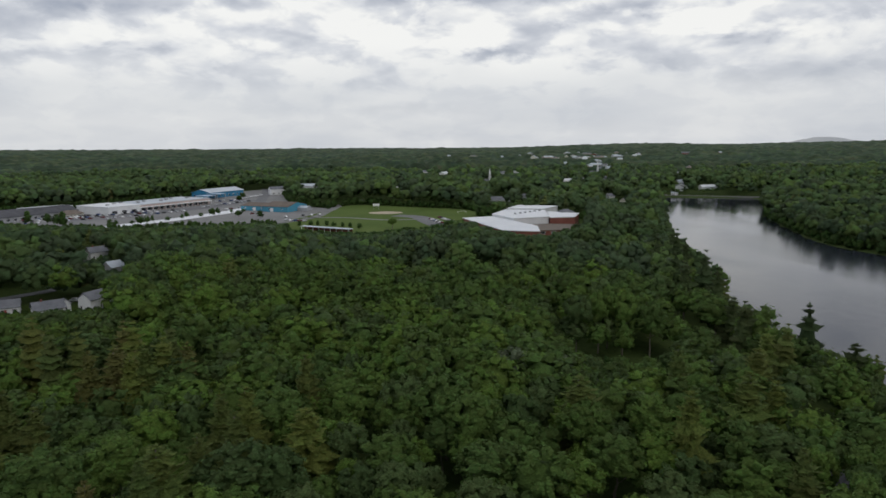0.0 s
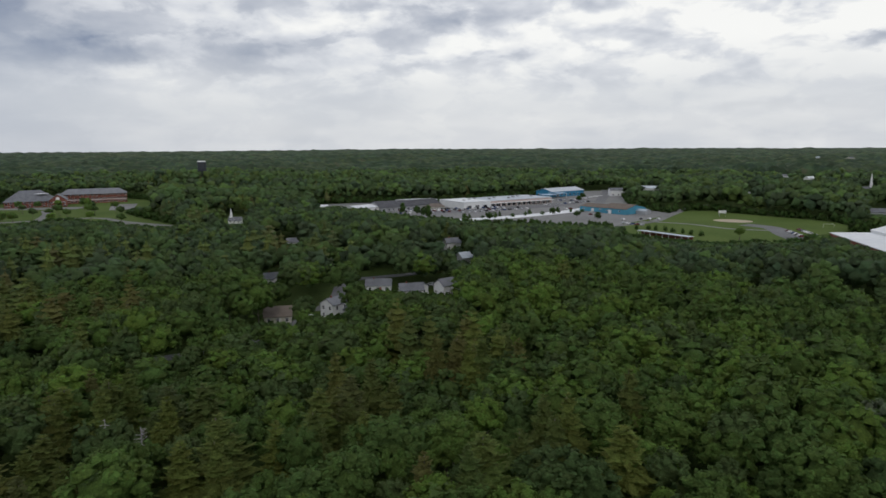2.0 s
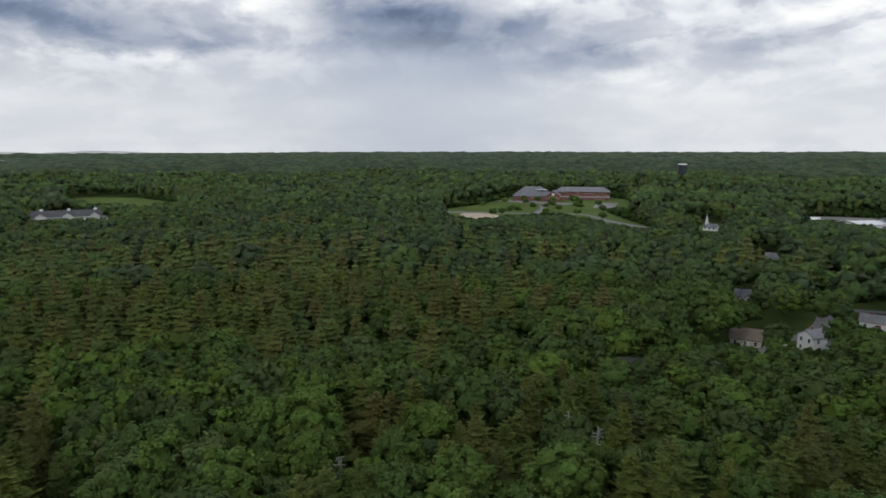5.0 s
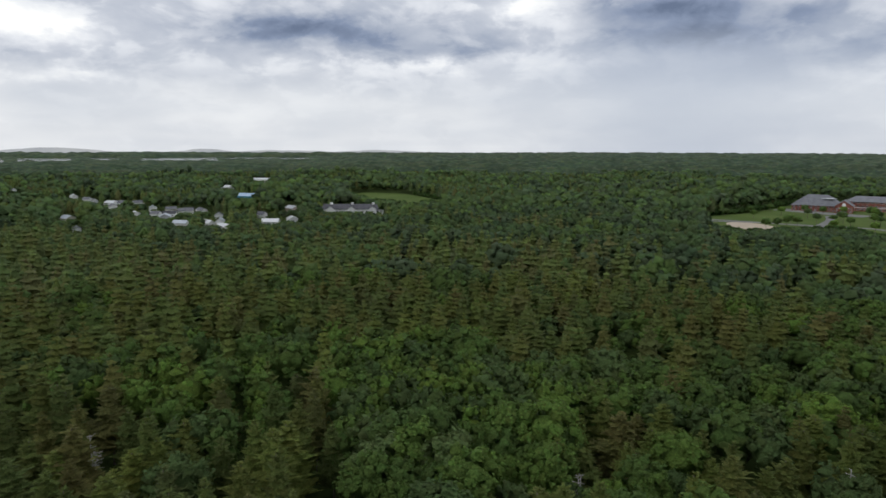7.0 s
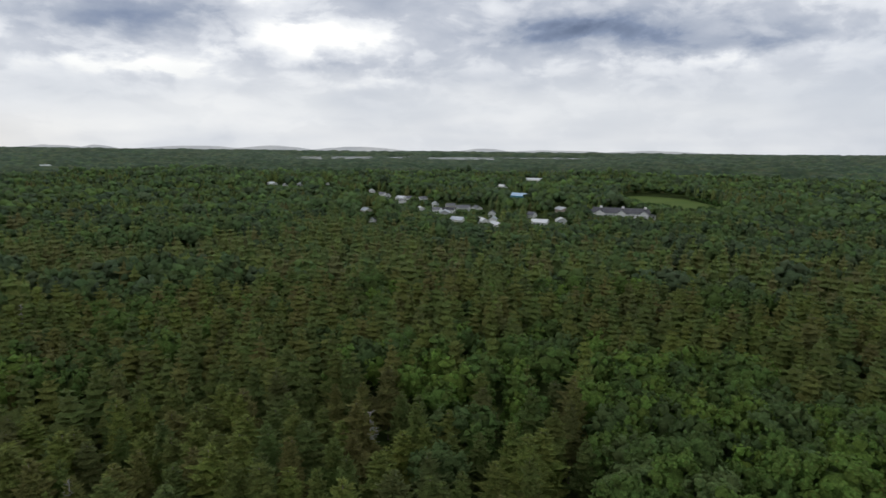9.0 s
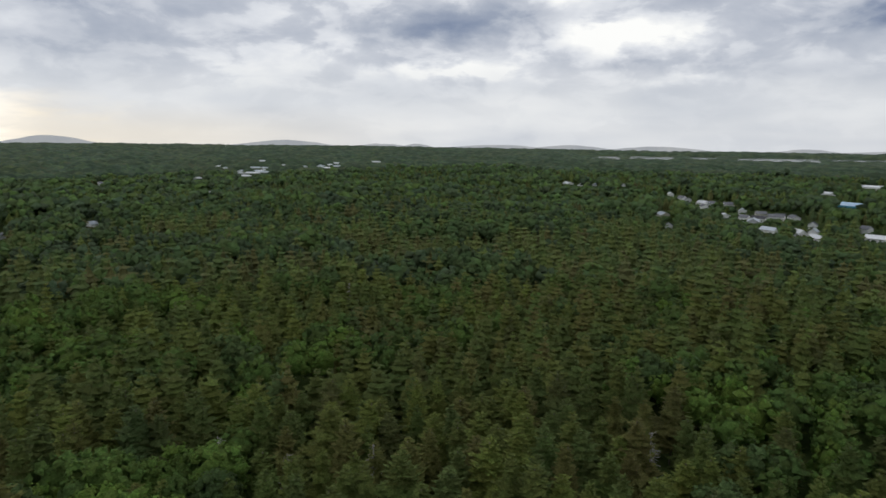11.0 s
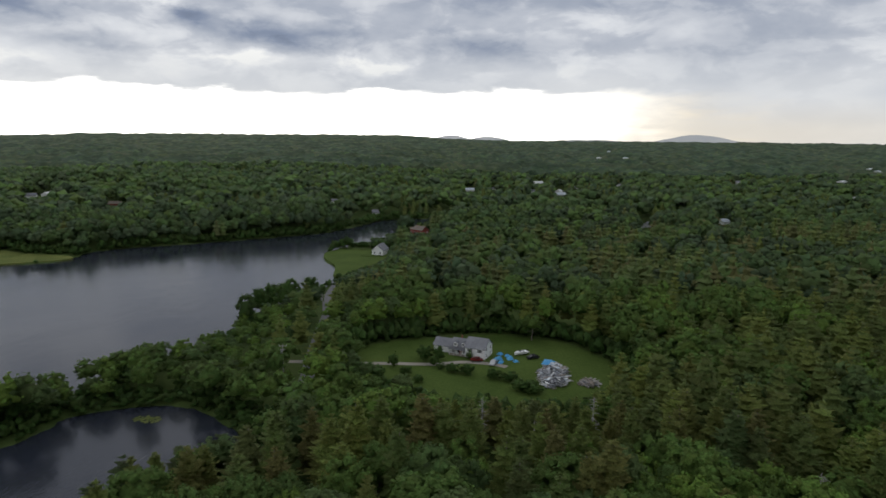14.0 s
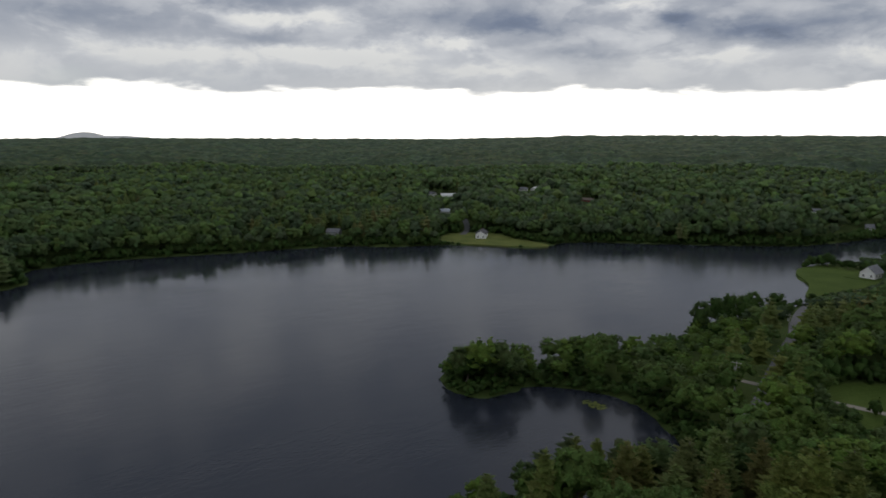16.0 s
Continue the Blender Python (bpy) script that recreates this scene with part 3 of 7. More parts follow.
# ---------------------------------------------------------------- helpers for meshes
def raw_mesh(name, verts, tris, mats, tint=None, smooth_faces=False, normals=None):
    me = bpy.data.meshes.new(name)
    verts, tris = np.asarray(verts, np.float32), np.asarray(tris, np.int32)
    me.vertices.add(len(verts))
    me.vertices.foreach_set("co", verts.ravel())
    me.loops.add(tris.size)
    me.loops.foreach_set("vertex_index", tris.ravel())
    me.polygons.add(len(tris))
    me.polygons.foreach_set("loop_start", np.arange(len(tris), dtype=np.int32) * tris.shape[1])
    me.polygons.foreach_set("use_smooth", np.full(len(tris), smooth_faces))
    for m in mats:
        me.materials.append(m)
    if tint is not None:
        a = me.attributes.new("tint", "FLOAT", "POINT")
        a.data.foreach_set("value", np.asarray(tint, np.float32))
    me.update(calc_edges=True)
    if normals is not None:
        me.normals_split_custom_set_from_vertices(np.asarray(normals, np.float32))
    return me


def part(name, bm, mat, parent=None, label="", m=None):
    me = bpy.data.meshes.new(name)
    bm.to_mesh(me)
    bm.free()
    me.materials.append(mat)
    return part_of(name, me, parent, label, m)


def part_of(name, me, parent=None, label="", m=None):
    ob = new(name, me)
    if parent is not None:
        ob.parent = parent
    if m is not None:
        ob.matrix_basis = m
    if label:
        ob["label"] = label
    return ob


def thing(name, label, category, m, group="", kind=""):
    ob = new(name)
    ob.empty_display_size = 0.5
    ob.matrix_basis = m
    return tagged(ob, label, category, group, kind)


def box(bm, cx, cy, cz, sx, sy, sz, bev=0.0):
    r = bmesh.ops.create_cube(bm, size=1.0, matrix=Matrix.LocRotScale((cx, cy, cz), None, (sx, sy, sz)))
    if bev:
        vs = set(r["verts"])
        bmesh.ops.bevel(bm, geom=[e for e in bm.edges if e.verts[0] in vs], offset=bev, segments=1, affect="EDGES")
    return bm


def box_bm(cx, cy, cz, sx, sy, sz, bev=0.0):
    return box(bmesh.new(), cx, cy, cz, sx, sy, sz, bev)


def tube(bm, a, b, ra, rb, sides=8):
    a, b = Vector(a), Vector(b)
    d = b - a
    m = Matrix.Translation((a + b) / 2) @ d.to_track_quat("Z", "Y").to_matrix().to_4x4()
    bmesh.ops.create_cone(bm, cap_ends=True, segments=sides, radius1=ra, radius2=rb, depth=d.length, matrix=m)
    return bm


def prism(bm, outline, z0, z1):
    """An upright slab from a plan outline."""
    lo = [bm.verts.new((x, y, z0)) for x, y in outline]
    hi = [bm.verts.new((x, y, z1)) for x, y in outline]
    bm.faces.new(hi)
    bm.faces.new(lo[::-1])
    n = len(outline)
    for i in range(n):
        bm.faces.new((lo[i], lo[(i + 1) % n], hi[(i + 1) % n], hi[i]))
    bmesh.ops.recalc_face_normals(bm, faces=bm.faces)
    return bm


# ---------------------------------------------------------------- ground and water
def build_ground():
    radii = np.concatenate([np.arange(0, 720, 8.0), 720 * np.exp(np.linspace(0, math.log(4780 / 720), 50))])
    na = 440
    ang = np.arange(na) / na * 2 * math.pi
    rr, aa = np.meshgrid(radii, ang, indexing="ij")
    x, y = CX - np.sin(aa) * rr, CY + np.cos(aa) * rr
    z = ground_z(x.ravel(), y.ravel())
    v = np.stack([x.ravel(), y.ravel(), z], 1)
    i, j = np.meshgrid(np.arange(len(radii) - 1), np.arange(na), indexing="ij")
    k = (j + 1) % na
    q = np.stack([i * na + j, i * na + k, (i + 1) * na + k, (i + 1) * na + j], -1).reshape(-1, 4)
    me = raw_mesh("ground", v, q, [M["floor"]], None, True)
    tagged(new("ground", me), "brown leaf-covered forest floor under dense woods", "ground", kind="structure")


def build_water():
    bm = bmesh.new()
    lo, hi = SHORE.min(0), SHORE.max(0)
    vs = [bm.verts.new((x, y, 0.0)) for x, y in ((lo[0] - 10, lo[1] - 10), (hi[0] + 20, lo[1] - 10), (hi[0] + 20, hi[1] + 4), (lo[0] - 10, hi[1] + 4))]
    bm.faces.new(vs)
    ob = part("water", bm, M["water"])
    tagged(ob, "dark wind-rippled lake and river water", "water", kind="structure")
    # the large lake on the western skyline
    az = np.radians(np.linspace(99, 128, 30))
    bm = bmesh.new()
    a = [bm.verts.new((CX - math.sin(t) * 3300, CY + math.cos(t) * 3300, 12.0)) for t in az]
    b = [bm.verts.new((CX - math.sin(t) * 4400, CY + math.cos(t) * 4400, 12.0)) for t in az]
    for i in range(len(az) - 1):
        bm.faces.new((a[i], a[i + 1], b[i + 1], b[i]))
    tagged(part("distant_lake", bm, M["water"]), "pale distant lake behind wooded ridges", "water", kind="structure")


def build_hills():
    """Long hills, each a low uneven ridge, blue with painted haze."""
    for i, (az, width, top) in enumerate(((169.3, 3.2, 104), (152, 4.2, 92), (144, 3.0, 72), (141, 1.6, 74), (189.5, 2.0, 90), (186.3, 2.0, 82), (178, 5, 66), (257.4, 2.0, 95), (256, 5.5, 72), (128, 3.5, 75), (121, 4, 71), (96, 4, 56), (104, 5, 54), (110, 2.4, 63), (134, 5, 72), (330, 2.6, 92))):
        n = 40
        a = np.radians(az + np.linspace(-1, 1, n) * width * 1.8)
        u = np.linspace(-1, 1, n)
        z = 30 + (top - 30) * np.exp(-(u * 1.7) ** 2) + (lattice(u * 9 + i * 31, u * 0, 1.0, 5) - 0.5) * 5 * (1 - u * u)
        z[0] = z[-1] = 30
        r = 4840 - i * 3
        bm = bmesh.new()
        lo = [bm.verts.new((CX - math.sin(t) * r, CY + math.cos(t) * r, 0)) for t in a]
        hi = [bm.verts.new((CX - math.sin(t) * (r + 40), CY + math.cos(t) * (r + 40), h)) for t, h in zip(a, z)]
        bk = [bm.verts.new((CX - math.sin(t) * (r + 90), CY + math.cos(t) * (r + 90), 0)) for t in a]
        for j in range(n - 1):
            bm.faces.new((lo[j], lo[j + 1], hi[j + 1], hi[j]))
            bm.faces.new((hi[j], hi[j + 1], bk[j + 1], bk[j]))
        tagged(part("backdrop", bm, M["hills"]), "distant wooded hill on the horizon, blue-grey with painted haze", "hill", kind="structure")


build_ground()
build_water()
build_hills()


def build_flat(key, name, mat, label, category, lift=0.05):
    line, z = FLAT_LINES[key]
    bm = prism(bmesh.new(), [tuple(p) for p in line], z - 1.0, z + lift)
    ob = part(name, bm, mat)
    return tagged(ob, label, category, kind="structure")


build_flat("lawn", "lawn", M["grass"], "mown green lawn round the white house", "lawn")
build_flat("point", "lawn", M["grass"], "green grass on the lake point", "lawn")
build_flat("cottage_shore", "meadow", M["marsh"], "yellow-green rough grass along the lake shore", "meadow")
build_flat("plaza", "parking_lot", M["lot"], "worn pale grey asphalt parking lot of the shopping plaza", "parking lot", 0.05)
build_flat("playing_fields", "playing_field", M["field"], "bright green mown school playing field", "field", 0.11)
build_flat("school", "lawn", M["grass"], "green grass round the brick school", "lawn", 0.16)
build_flat("academy", "lawn", M["field"], "green mown grass of the school grounds", "lawn", 0.05)
build_flat("chapel", "lawn", M["field"], "mown grass round the small chapel", "lawn", 0.11)
build_flat("motel", "meadow", M["field"], "open green field behind the long building", "meadow")


def ribbon(name, label, pts, width, mat, lift=0.1, level=None):
    """A road or path laid over the ground along a smooth line."""
    line = rounded(pts, 8)
    d = np.gradient(line, axis=0)
    d /= np.linalg.norm(d, axis=1)[:, None] + 1e-9
    side = np.stack([-d[:, 1], d[:, 0]], 1) * width / 2
    z = (ground_z(line[:, 0], line[:, 1]) if level is None else np.full(len(line), float(level))) + lift
    bm = bmesh.new()
    rows_ = []
    for p, s, h in zip(line, side, z):
        rows_.append([bm.verts.new((*(p + s * f), h - g)) for f, g in ((1.05, 0.8), (1, 0), (-1, 0), (-1.05, 0.8))])
    for a, b in zip(rows_, rows_[1:]):
        for i in range(3):
            bm.faces.new((a[i], a[i + 1], b[i + 1], b[i]))
    bmesh.ops.recalc_face_normals(bm, faces=bm.faces)
    return tagged(part(name, bm, mat), label, "road", kind="structure"), line


ROADS = []
for nm, lab, pts, w, mt, lift in (
    ("road", "grey asphalt shore road between the trees", [(72, 250), (80, 190), (76, 140), (70, 80), (62, 0), (60, -80), (62, -140), (70, -185), (76, -206), (86, -243), (91, -262), (100, -288), (108, -317), (110, -345), (100, -400), (88, -470), (85, -540)], 4.6, M["asphalt"], 0.15),
    ("driveway", "pale gravel driveway across the lawn", [(82, -200), (57, -203), (46, -205), (33, -207), (24, -211), (14, -211), (9, -209)], 2.6, M["gravel"], 0.12),
    ("road", "grey asphalt lane between the houses", [(-172, 130), (-159, 152), (-158, 172), (-170, 215), (-190, 250), (-181, 268), (-170, 290), (-180, 330), (-210, 380)], 6.0, M["asphalt"], 0.15),
    ("road", "grey asphalt road past the playing field", [(-90, 720), (-97, 690), (-103, 600), (-106, 545), (-124, 507), (-146, 482)], 8.0, M["lot"], 0.14),
    ("road", "grey asphalt road past the brick school grounds", [(-640, 235), (-600, 290), (-560, 330), (-480, 350), (-420, 345), (-380, 340)], 8.0, M["lot"], 0.16),
    ("road", "pale asphalt main road beside the plaza", [(-160, 590), (-190, 690), (-220, 830), (-240, 900)], 11.0, M["asphalt"], 0.14),
    ("road", "grey asphalt road down to the lake shore", [(380, -354), (400, -378), (430, -402)], 5.0, M["asphalt"], 0.15),
    ("road", "pale asphalt road on the far hillside", [(560, -650), (600, -700), (650, -775)], 7.0, M["lot"], 0.3),
):
    ROADS.append((ribbon(nm, lab, pts, w, mt, lift)[1], w))

# ---------------------------------------------------------------- places that stay open to view over the trees
# x, y, height of the lowest visible point, half width
HOUSE_SITES = [(-155, 196, 6.5, 6), (-166, 179, 6.5, 6), (-136, 246, 6.5, 6), (-216, 229, 7.5, 5), (-164, 239, 6.5, 7), (-146, 237, 8.5, 6), (-161, 316, 9, 6), (-188, 351, 9, 6), (-279, 315, 10, 5), (112, -421, 4, 8), (105, -512, 4, 8), (361, -357, 3, 7)]
OPEN_POINTS = [(x, y, z + (0.8 if y > 0 else 0.5), w * 0.95 + 1.0) for x, y, z, w in HOUSE_SITES]


def eye_height(az):
    return np.interp(az % 360, [0, 34, 68, 102, 132, 180, 230, 263, 300, 340, 360], [67.5, 70, 73, 76, 78, 79.4, 79.5, 79.5, 75, 67.5, 67.5])


SIGHT_AZ, SIGHT_R = 1440, np.arange(0, 4800, 6.0)


def sight_table(points):
    """For each bearing and range, the steepest line down to open ground farther out."""
    tab = np.zeros((SIGHT_AZ, len(SIGHT_R)))
    for x, y, z, half in points:
        r = math.hypot(x - CX, y - CY)
        az = float(bearing(x, y))
        s = (float(eye_height(np.array(az))) - z) / r
        w = max(1, int(math.degrees(half / r) / 360 * SIGHT_AZ + 0.5))
        c, k = int(az / 360 * SIGHT_AZ), int(r / 6.0)
        for a in range(c - w, c + w + 1):
            tab[a % SIGHT_AZ, k] = max(tab[a % SIGHT_AZ, k], s)
    return np.maximum.accumulate(tab[:, ::-1], axis=1)[:, ::-1]


def add_open(poly, z, step, margin=0.0):
    lo, hi = poly.min(0), poly.max(0)
    gx, gy = np.meshgrid(np.arange(lo[0], hi[0] + 1, step), np.arange(lo[1], hi[1] + 1, step))
    d = edge_distance(gx, gy, poly)
    inner = d < -max(step * 0.3, margin)
    for x, y in zip(gx.ravel()[inner], gy.ravel()[inner]):
        OPEN_POINTS.append((x, y, z, step * 0.6))


for key, inset in (("plaza", 12), ("playing_fields", 10), ("school", 10), ("academy", 14), ("motel", 14), ("point", 5), ("cottage_shore", 5)):
    add_open(FLAT_LINES[key][0], FLAT_LINES[key][1] + {"academy": 2.0, "school": 7.4, "plaza": 1.2, "motel": 4.5}.get(key, 0.5), inset, {"plaza": 22.0, "playing_fields": 12.0, "academy": 6.0}.get(key, 0.0))
add_open(np.array([(66, -222), (50, -232), (14, -240), (-20, -226), (-27, -202), (-10, -182), (20, -178), (60, -196)], float), 4.0, 6)
for p in ((117, -158), (100, -164), (90, -160), (84, -154), (124, -152), (109, -161)):
    OPEN_POINTS.append((*p, 0.0, 4))
for p in ((166, -533), (159, -565), (146, -596), (128, -610), (135, -525), (138, -500), (148, -545), (142, -475)):
    OPEN_POINTS.append((*p, 0.0, 9))
for p in ((73, -196), (76, -206), (86, -243), (90, -260), (100, -288), (108, -315)):
    OPEN_POINTS.append((*p, 4.2, 1.0))
LAKE_SPANS = ((123.9, 125.6, 3400), (119.8, 122.9, 3450), (116.4, 118.4, 3600), (109.3, 114.6, 3400), (101.4, 108.6, 3800))
for a0, a1, r in LAKE_SPANS:
    for b in np.arange(a0, a1, 0.2):
        a, far = radians(b), r + 420 * math.sin(b * 2.3) ** 2
        OPEN_POINTS.append((CX - math.sin(a) * far, CY + math.cos(a) * far, 12.0, 7))

OPEN_POINTS += [(75.5, -181, 10.5, 2), (44, 182, 10.0, 7), (56, 181, 11.0, 6), (36, 184, 11.0, 4)]

# ---------------------------------------------------------------- buildings
WINDOW_MESH = {}


def window_meshes(w, h):
    key = (round(w, 2), round(h, 2))
    if key not in WINDOW_MESH:
        bm = bmesh.new()
        t = 0.12
        for cx, cz, sx, sz in ((0, h / 2 + t / 2, w + 2 * t, t), (0, -h / 2 - t / 2, w + 3 * t, t), (-w / 2 - t / 2, 0, t, h), (w / 2 + t / 2, 0, t, h), (0, 0, w, 0.06)):
            box(bm, cx, -0.05, cz, sx, 0.10, sz)
        me = bpy.data.meshes.new("window")
        bm.to_mesh(me)
        bm.free()
        me.materials.append(M["trim"])
        bm = box_bm(0, -0.02, 0, w, 0.04, h)
        pe = bpy.data.meshes.new("pane")
        bm.to_mesh(pe)
        bm.free()
        pe.materials.append(M["glass"])
        WINDOW_MESH[key] = (me, pe)
    return WINDOW_MESH[key]


def put_window(parent, x, y, z, rz, w=0.9, h=1.3):
    me, pe = window_meshes(w, h)
    ob = part_of("window", me, parent, "", pose(x, y, z, 0, 0, rz))
    part_of("pane", pe, ob)


def put_door(parent, x, y, z, rz, w=1.0, h=2.1, mat="trim"):
    bm = box_bm(0, -0.04, h / 2, w, 0.08, h, 0.01)
    for cz in (0.30, 0.68):
        box(bm, 0, -0.09, h * cz, w * 0.66, 0.04, h * 0.28, 0.01)
    part("door", bm, M[mat], parent, "", pose(x, y, z, 0, 0, rz))


def gable_block(parent, cx, cy, lx, ly, h, rise, wall, roof, turn=0, eave=0.4, base=0.0, hip=0.0):
    """Walls with gable ends and a two-sided roof; the ridge runs along the block's x."""
    m = pose(cx, cy, base, 0, 0, turn)
    bm = bmesh.new()
    a, b = lx / 2, ly / 2
    lo = [bm.verts.new(p) for p in ((-a, -b, -1.2), (a, -b, -1.2), (a, b, -1.2), (-a, b, -1.2))]
    up = [bm.verts.new(p) for p in ((-a, -b, h), (a, -b, h), (a, b, h), (-a, b, h))]
    for i in range(4):
        bm.faces.new((lo[i], lo[(i + 1) % 4], up[(i + 1) % 4], up[i]))
    r0, r1 = bm.verts.new((-a + hip, 0, h + rise - 0.06)), bm.verts.new((a - hip, 0, h + rise - 0.06))
    bm.faces.new((up[1], up[2], r1))
    bm.faces.new((up[3], up[0], r0))
    bm.faces.new((up[0], up[1], r1, r0))
    bm.faces.new((up[2], up[3], r0, r1))
    bm.faces.new(lo[::-1])
    bmesh.ops.recalc_face_normals(bm, faces=bm.faces)
    part("wall", bm, M[wall], parent, "", m)
    bm = bmesh.new()
    k = rise / b
    e, t = eave, 0.18
    drop = k * e
    for s in (-1, 1):
        top = [(-a - e, s * (b + e), h - drop + t), (a + e, s * (b + e), h - drop + t), (a + e - hip * 1.05, 0, h + rise + t), (-a - e + hip * 1.05, 0, h + rise + t)]
        bot = [(x, y, z - t) for x, y, z in top]
        tv, bv = [bm.verts.new(p) for p in top], [bm.verts.new(p) for p in bot]
        bm.faces.new(tv)
        bm.faces.new(bv[::-1])
        for i in range(4):
            bm.faces.new((bv[i], bv[(i + 1) % 4], tv[(i + 1) % 4], tv[i]))
    if hip:
        for s in (-1, 1):
            tv = [bm.verts.new(p) for p in ((s * (a + e), -b - e, h - drop + t), (s * (a + e), b + e, h - drop + t), (s * (a + e - hip * 1.05), 0, h + rise + t))]
            bv = [bm.verts.new(v.co - Vector((0, 0, t))) for v in tv]
            bm.faces.new(tv)
            bm.faces.new(bv[::-1])
            for i in range(3):
                bm.faces.new((bv[i], bv[(i + 1) % 3], tv[(i + 1) % 3], tv[i]))
    bmesh.ops.recalc_face_normals(bm, faces=bm.faces)
    part("roof", bm, M[roof], parent, "", m)
    return m


def block_windows(parent, m, lx, ly, storeys, sides="SNEW", gap=2.8, w=0.9, h=1.3, first=1.5, high=2.7):
    """Rows of windows on the block's sides: S is -y, E is +x."""
    for s in sides:
        run = lx if s in "SN" else ly
        n = max(1, int(run / gap))
        for f in range(storeys):
            for i in range(n):
                u = (i + 0.5) / n * run - run / 2
                p = {"S": (u, -ly / 2, 0), "N": (-u, ly / 2, 180), "E": (lx / 2, u, 90), "W": (-lx / 2, -u, -90)}[s]
                q = m @ pose(p[0], p[1], first + f * high, 0, 0, p[2])
                me, pe = window_meshes(w, h)
                ob = part_of("window", me, parent, "", q)
                part_of("pane", pe, ob)


def chimney(parent, x, y, z0, z1, mat="brick"):
    bm = box_bm(x, y, (z0 + z1) / 2, 0.5, 0.5, z1 - z0, 0.02)
    box(bm, x, y, z1 + 0.06, 0.62, 0.62, 0.14, 0.02)
    part("chimney", bm, M[mat], parent)


def flat_block(parent, outline, h, wall, roof, over=0.4, base=0.0):
    part("wall", prism(bmesh.new(), outline, base - 1.0, base + h), M[wall], parent)
    c = np.mean(np.array(outline), 0)
    o = [tuple(c + (np.array(p) - c) * (1 + over / max(1.0, np.linalg.norm(np.array(p) - c)))) for p in outline]
    part("roof", prism(bmesh.new(), o, base + h, base + h + 0.45), M[roof], parent)


SITES = [s for s in HOUSE_SITES] + [(48, 172, 0, 9), (38, 180, 0, 5), (58, 186, 0, 5)]
HOUSE_GROUP = "houses among the trees"


def house(x, y, rz, label, blocks, storeys=1, z=None, group=HOUSE_GROUP, name="house", sides="SNEW", site=6.0, gap=2.8, door="S"):
    """blocks: cx, cy, lx, ly, wall height, roof rise, wall, roof, turn."""
    ob = thing(name, label, "house", pose(x, y, gz(x, y) if z is None else z, 0, 0, rz), group)
    for i, (cx, cy, lx, ly, h, rise, wall, roof, turn) in enumerate(blocks):
        m = gable_block(ob, cx, cy, lx, ly, h, rise, wall, roof, turn)
        block_windows(ob, m, lx, ly, max(1, int(h / 2.5)), sides, gap)
    cx, cy, lx, ly, h, rise, wall, roof, turn = blocks[0]
    m = pose(cx, cy, 0, 0, 0, turn) @ pose(lx * 0.08, -ly / 2, 0.1)
    bm = box_bm(0, -0.05, 1.05, 1.0, 0.1, 2.1, 0.01)
    part("door", bm, M["red_wall"] if rz % 3 == 0 else M["trim"], ob, "", m)
    if int(abs(x)) % 2:
        chimney(ob, cx - lx * 0.2, cy, h, h + rise + 0.7)
    SITES.append((x, y, 0, site))
    yard = [(site * 2.0 * math.cos(a) * (1 + 0.25 * math.sin(3 * a + x)), site * 2.0 * math.sin(a) * (1 + 0.2 * math.cos(2 * a + y))) for a in np.linspace(0, 6.0, 16)]
    zz = ob.location.z
    bm = prism(bmesh.new(), [(x + u, y + v) for u, v in yard], zz - 1.5, zz + 0.03)
    tagged(part("yard", bm, M["grass"]), "mown green grass round a house", "lawn", kind="structure")
    return ob


house(-153, 194, 83, "white two-storey clapboard house with a grey shingle roof and side wing", [(0, 0, 8.0, 6.6, 5.6, 1.9, "white", "slate", 0), (3.4, -4.6, 6.0, 4.5, 3.0, 1.8, "white", "slate", 90)], 2)
house(-168, 180, 40, "cream single-storey house with a broad brown shingle roof", [(0, 0, 9.5, 7.5, 2.9, 2.8, "cream", "brown_roof", 0)])
house(-134, 247, 70, "white gabled house with a dark grey roof", [(0, 0, 9.0, 6.5, 4.8, 2.4, "white", "slate", 0), (3.5, -4.4, 4, 3, 2.5, 1.0, "white", "slate", 0)], 2)
house(-165, 241, 30, "low white house with a grey-blue roof", [(0, 0, 11.0, 7.5, 3.0, 2.2, "white", "slate", 0)])
house(-147, 239, 40, "white cottage with a mossy grey roof", [(0, 0, 10.0, 7.0, 2.8, 2.4, "white", "slate", 0), (5.6, 0.5, 2.5, 3.5, 3.6, 1.4, "white", "slate", 90)])
house(-217, 230, 45, "small white house with a grey hipped roof", [(0, 0, 8.5, 7.0, 3.0, 2.4, "white", "slate", 0), (1, -4, 3, 3, 2.6, 1.2, "white", "slate", 90)])
house(-160, 318, 60, "grey house with a pale shingle roof", [(0, 0, 10.0, 7.5, 3.6, 2.5, "grey_wall", "metal_roof", 0)])
house(-187, 352, 50, "white house partly hidden by trees", [(0, 0, 9.0, 7.0, 4.4, 2.4, "white", "slate", 0)])
house(-280, 316, 40, "small white house deep among trees", [(0, 0, 8.0, 6.5, 3.6, 2.2, "white", "slate", 0)])
house(-128, 275, 65, "white house with a grey roof behind trees", [(0, 0, 9.0, 7.0, 4.0, 2.4, "white", "slate", 0)])
house(112, -422, 25, "white lake house with a steep grey gable roof", [(0, 0, 11.0, 8.0, 3.2, 3.6, "white", "slate", 60)], z=1.2)
house(105, -514, 150, "dark red waterside house with a brown roof", [(0, 0, 13.0, 8.0, 3.6, 2.6, "red_wall", "brown_roof", 0)])
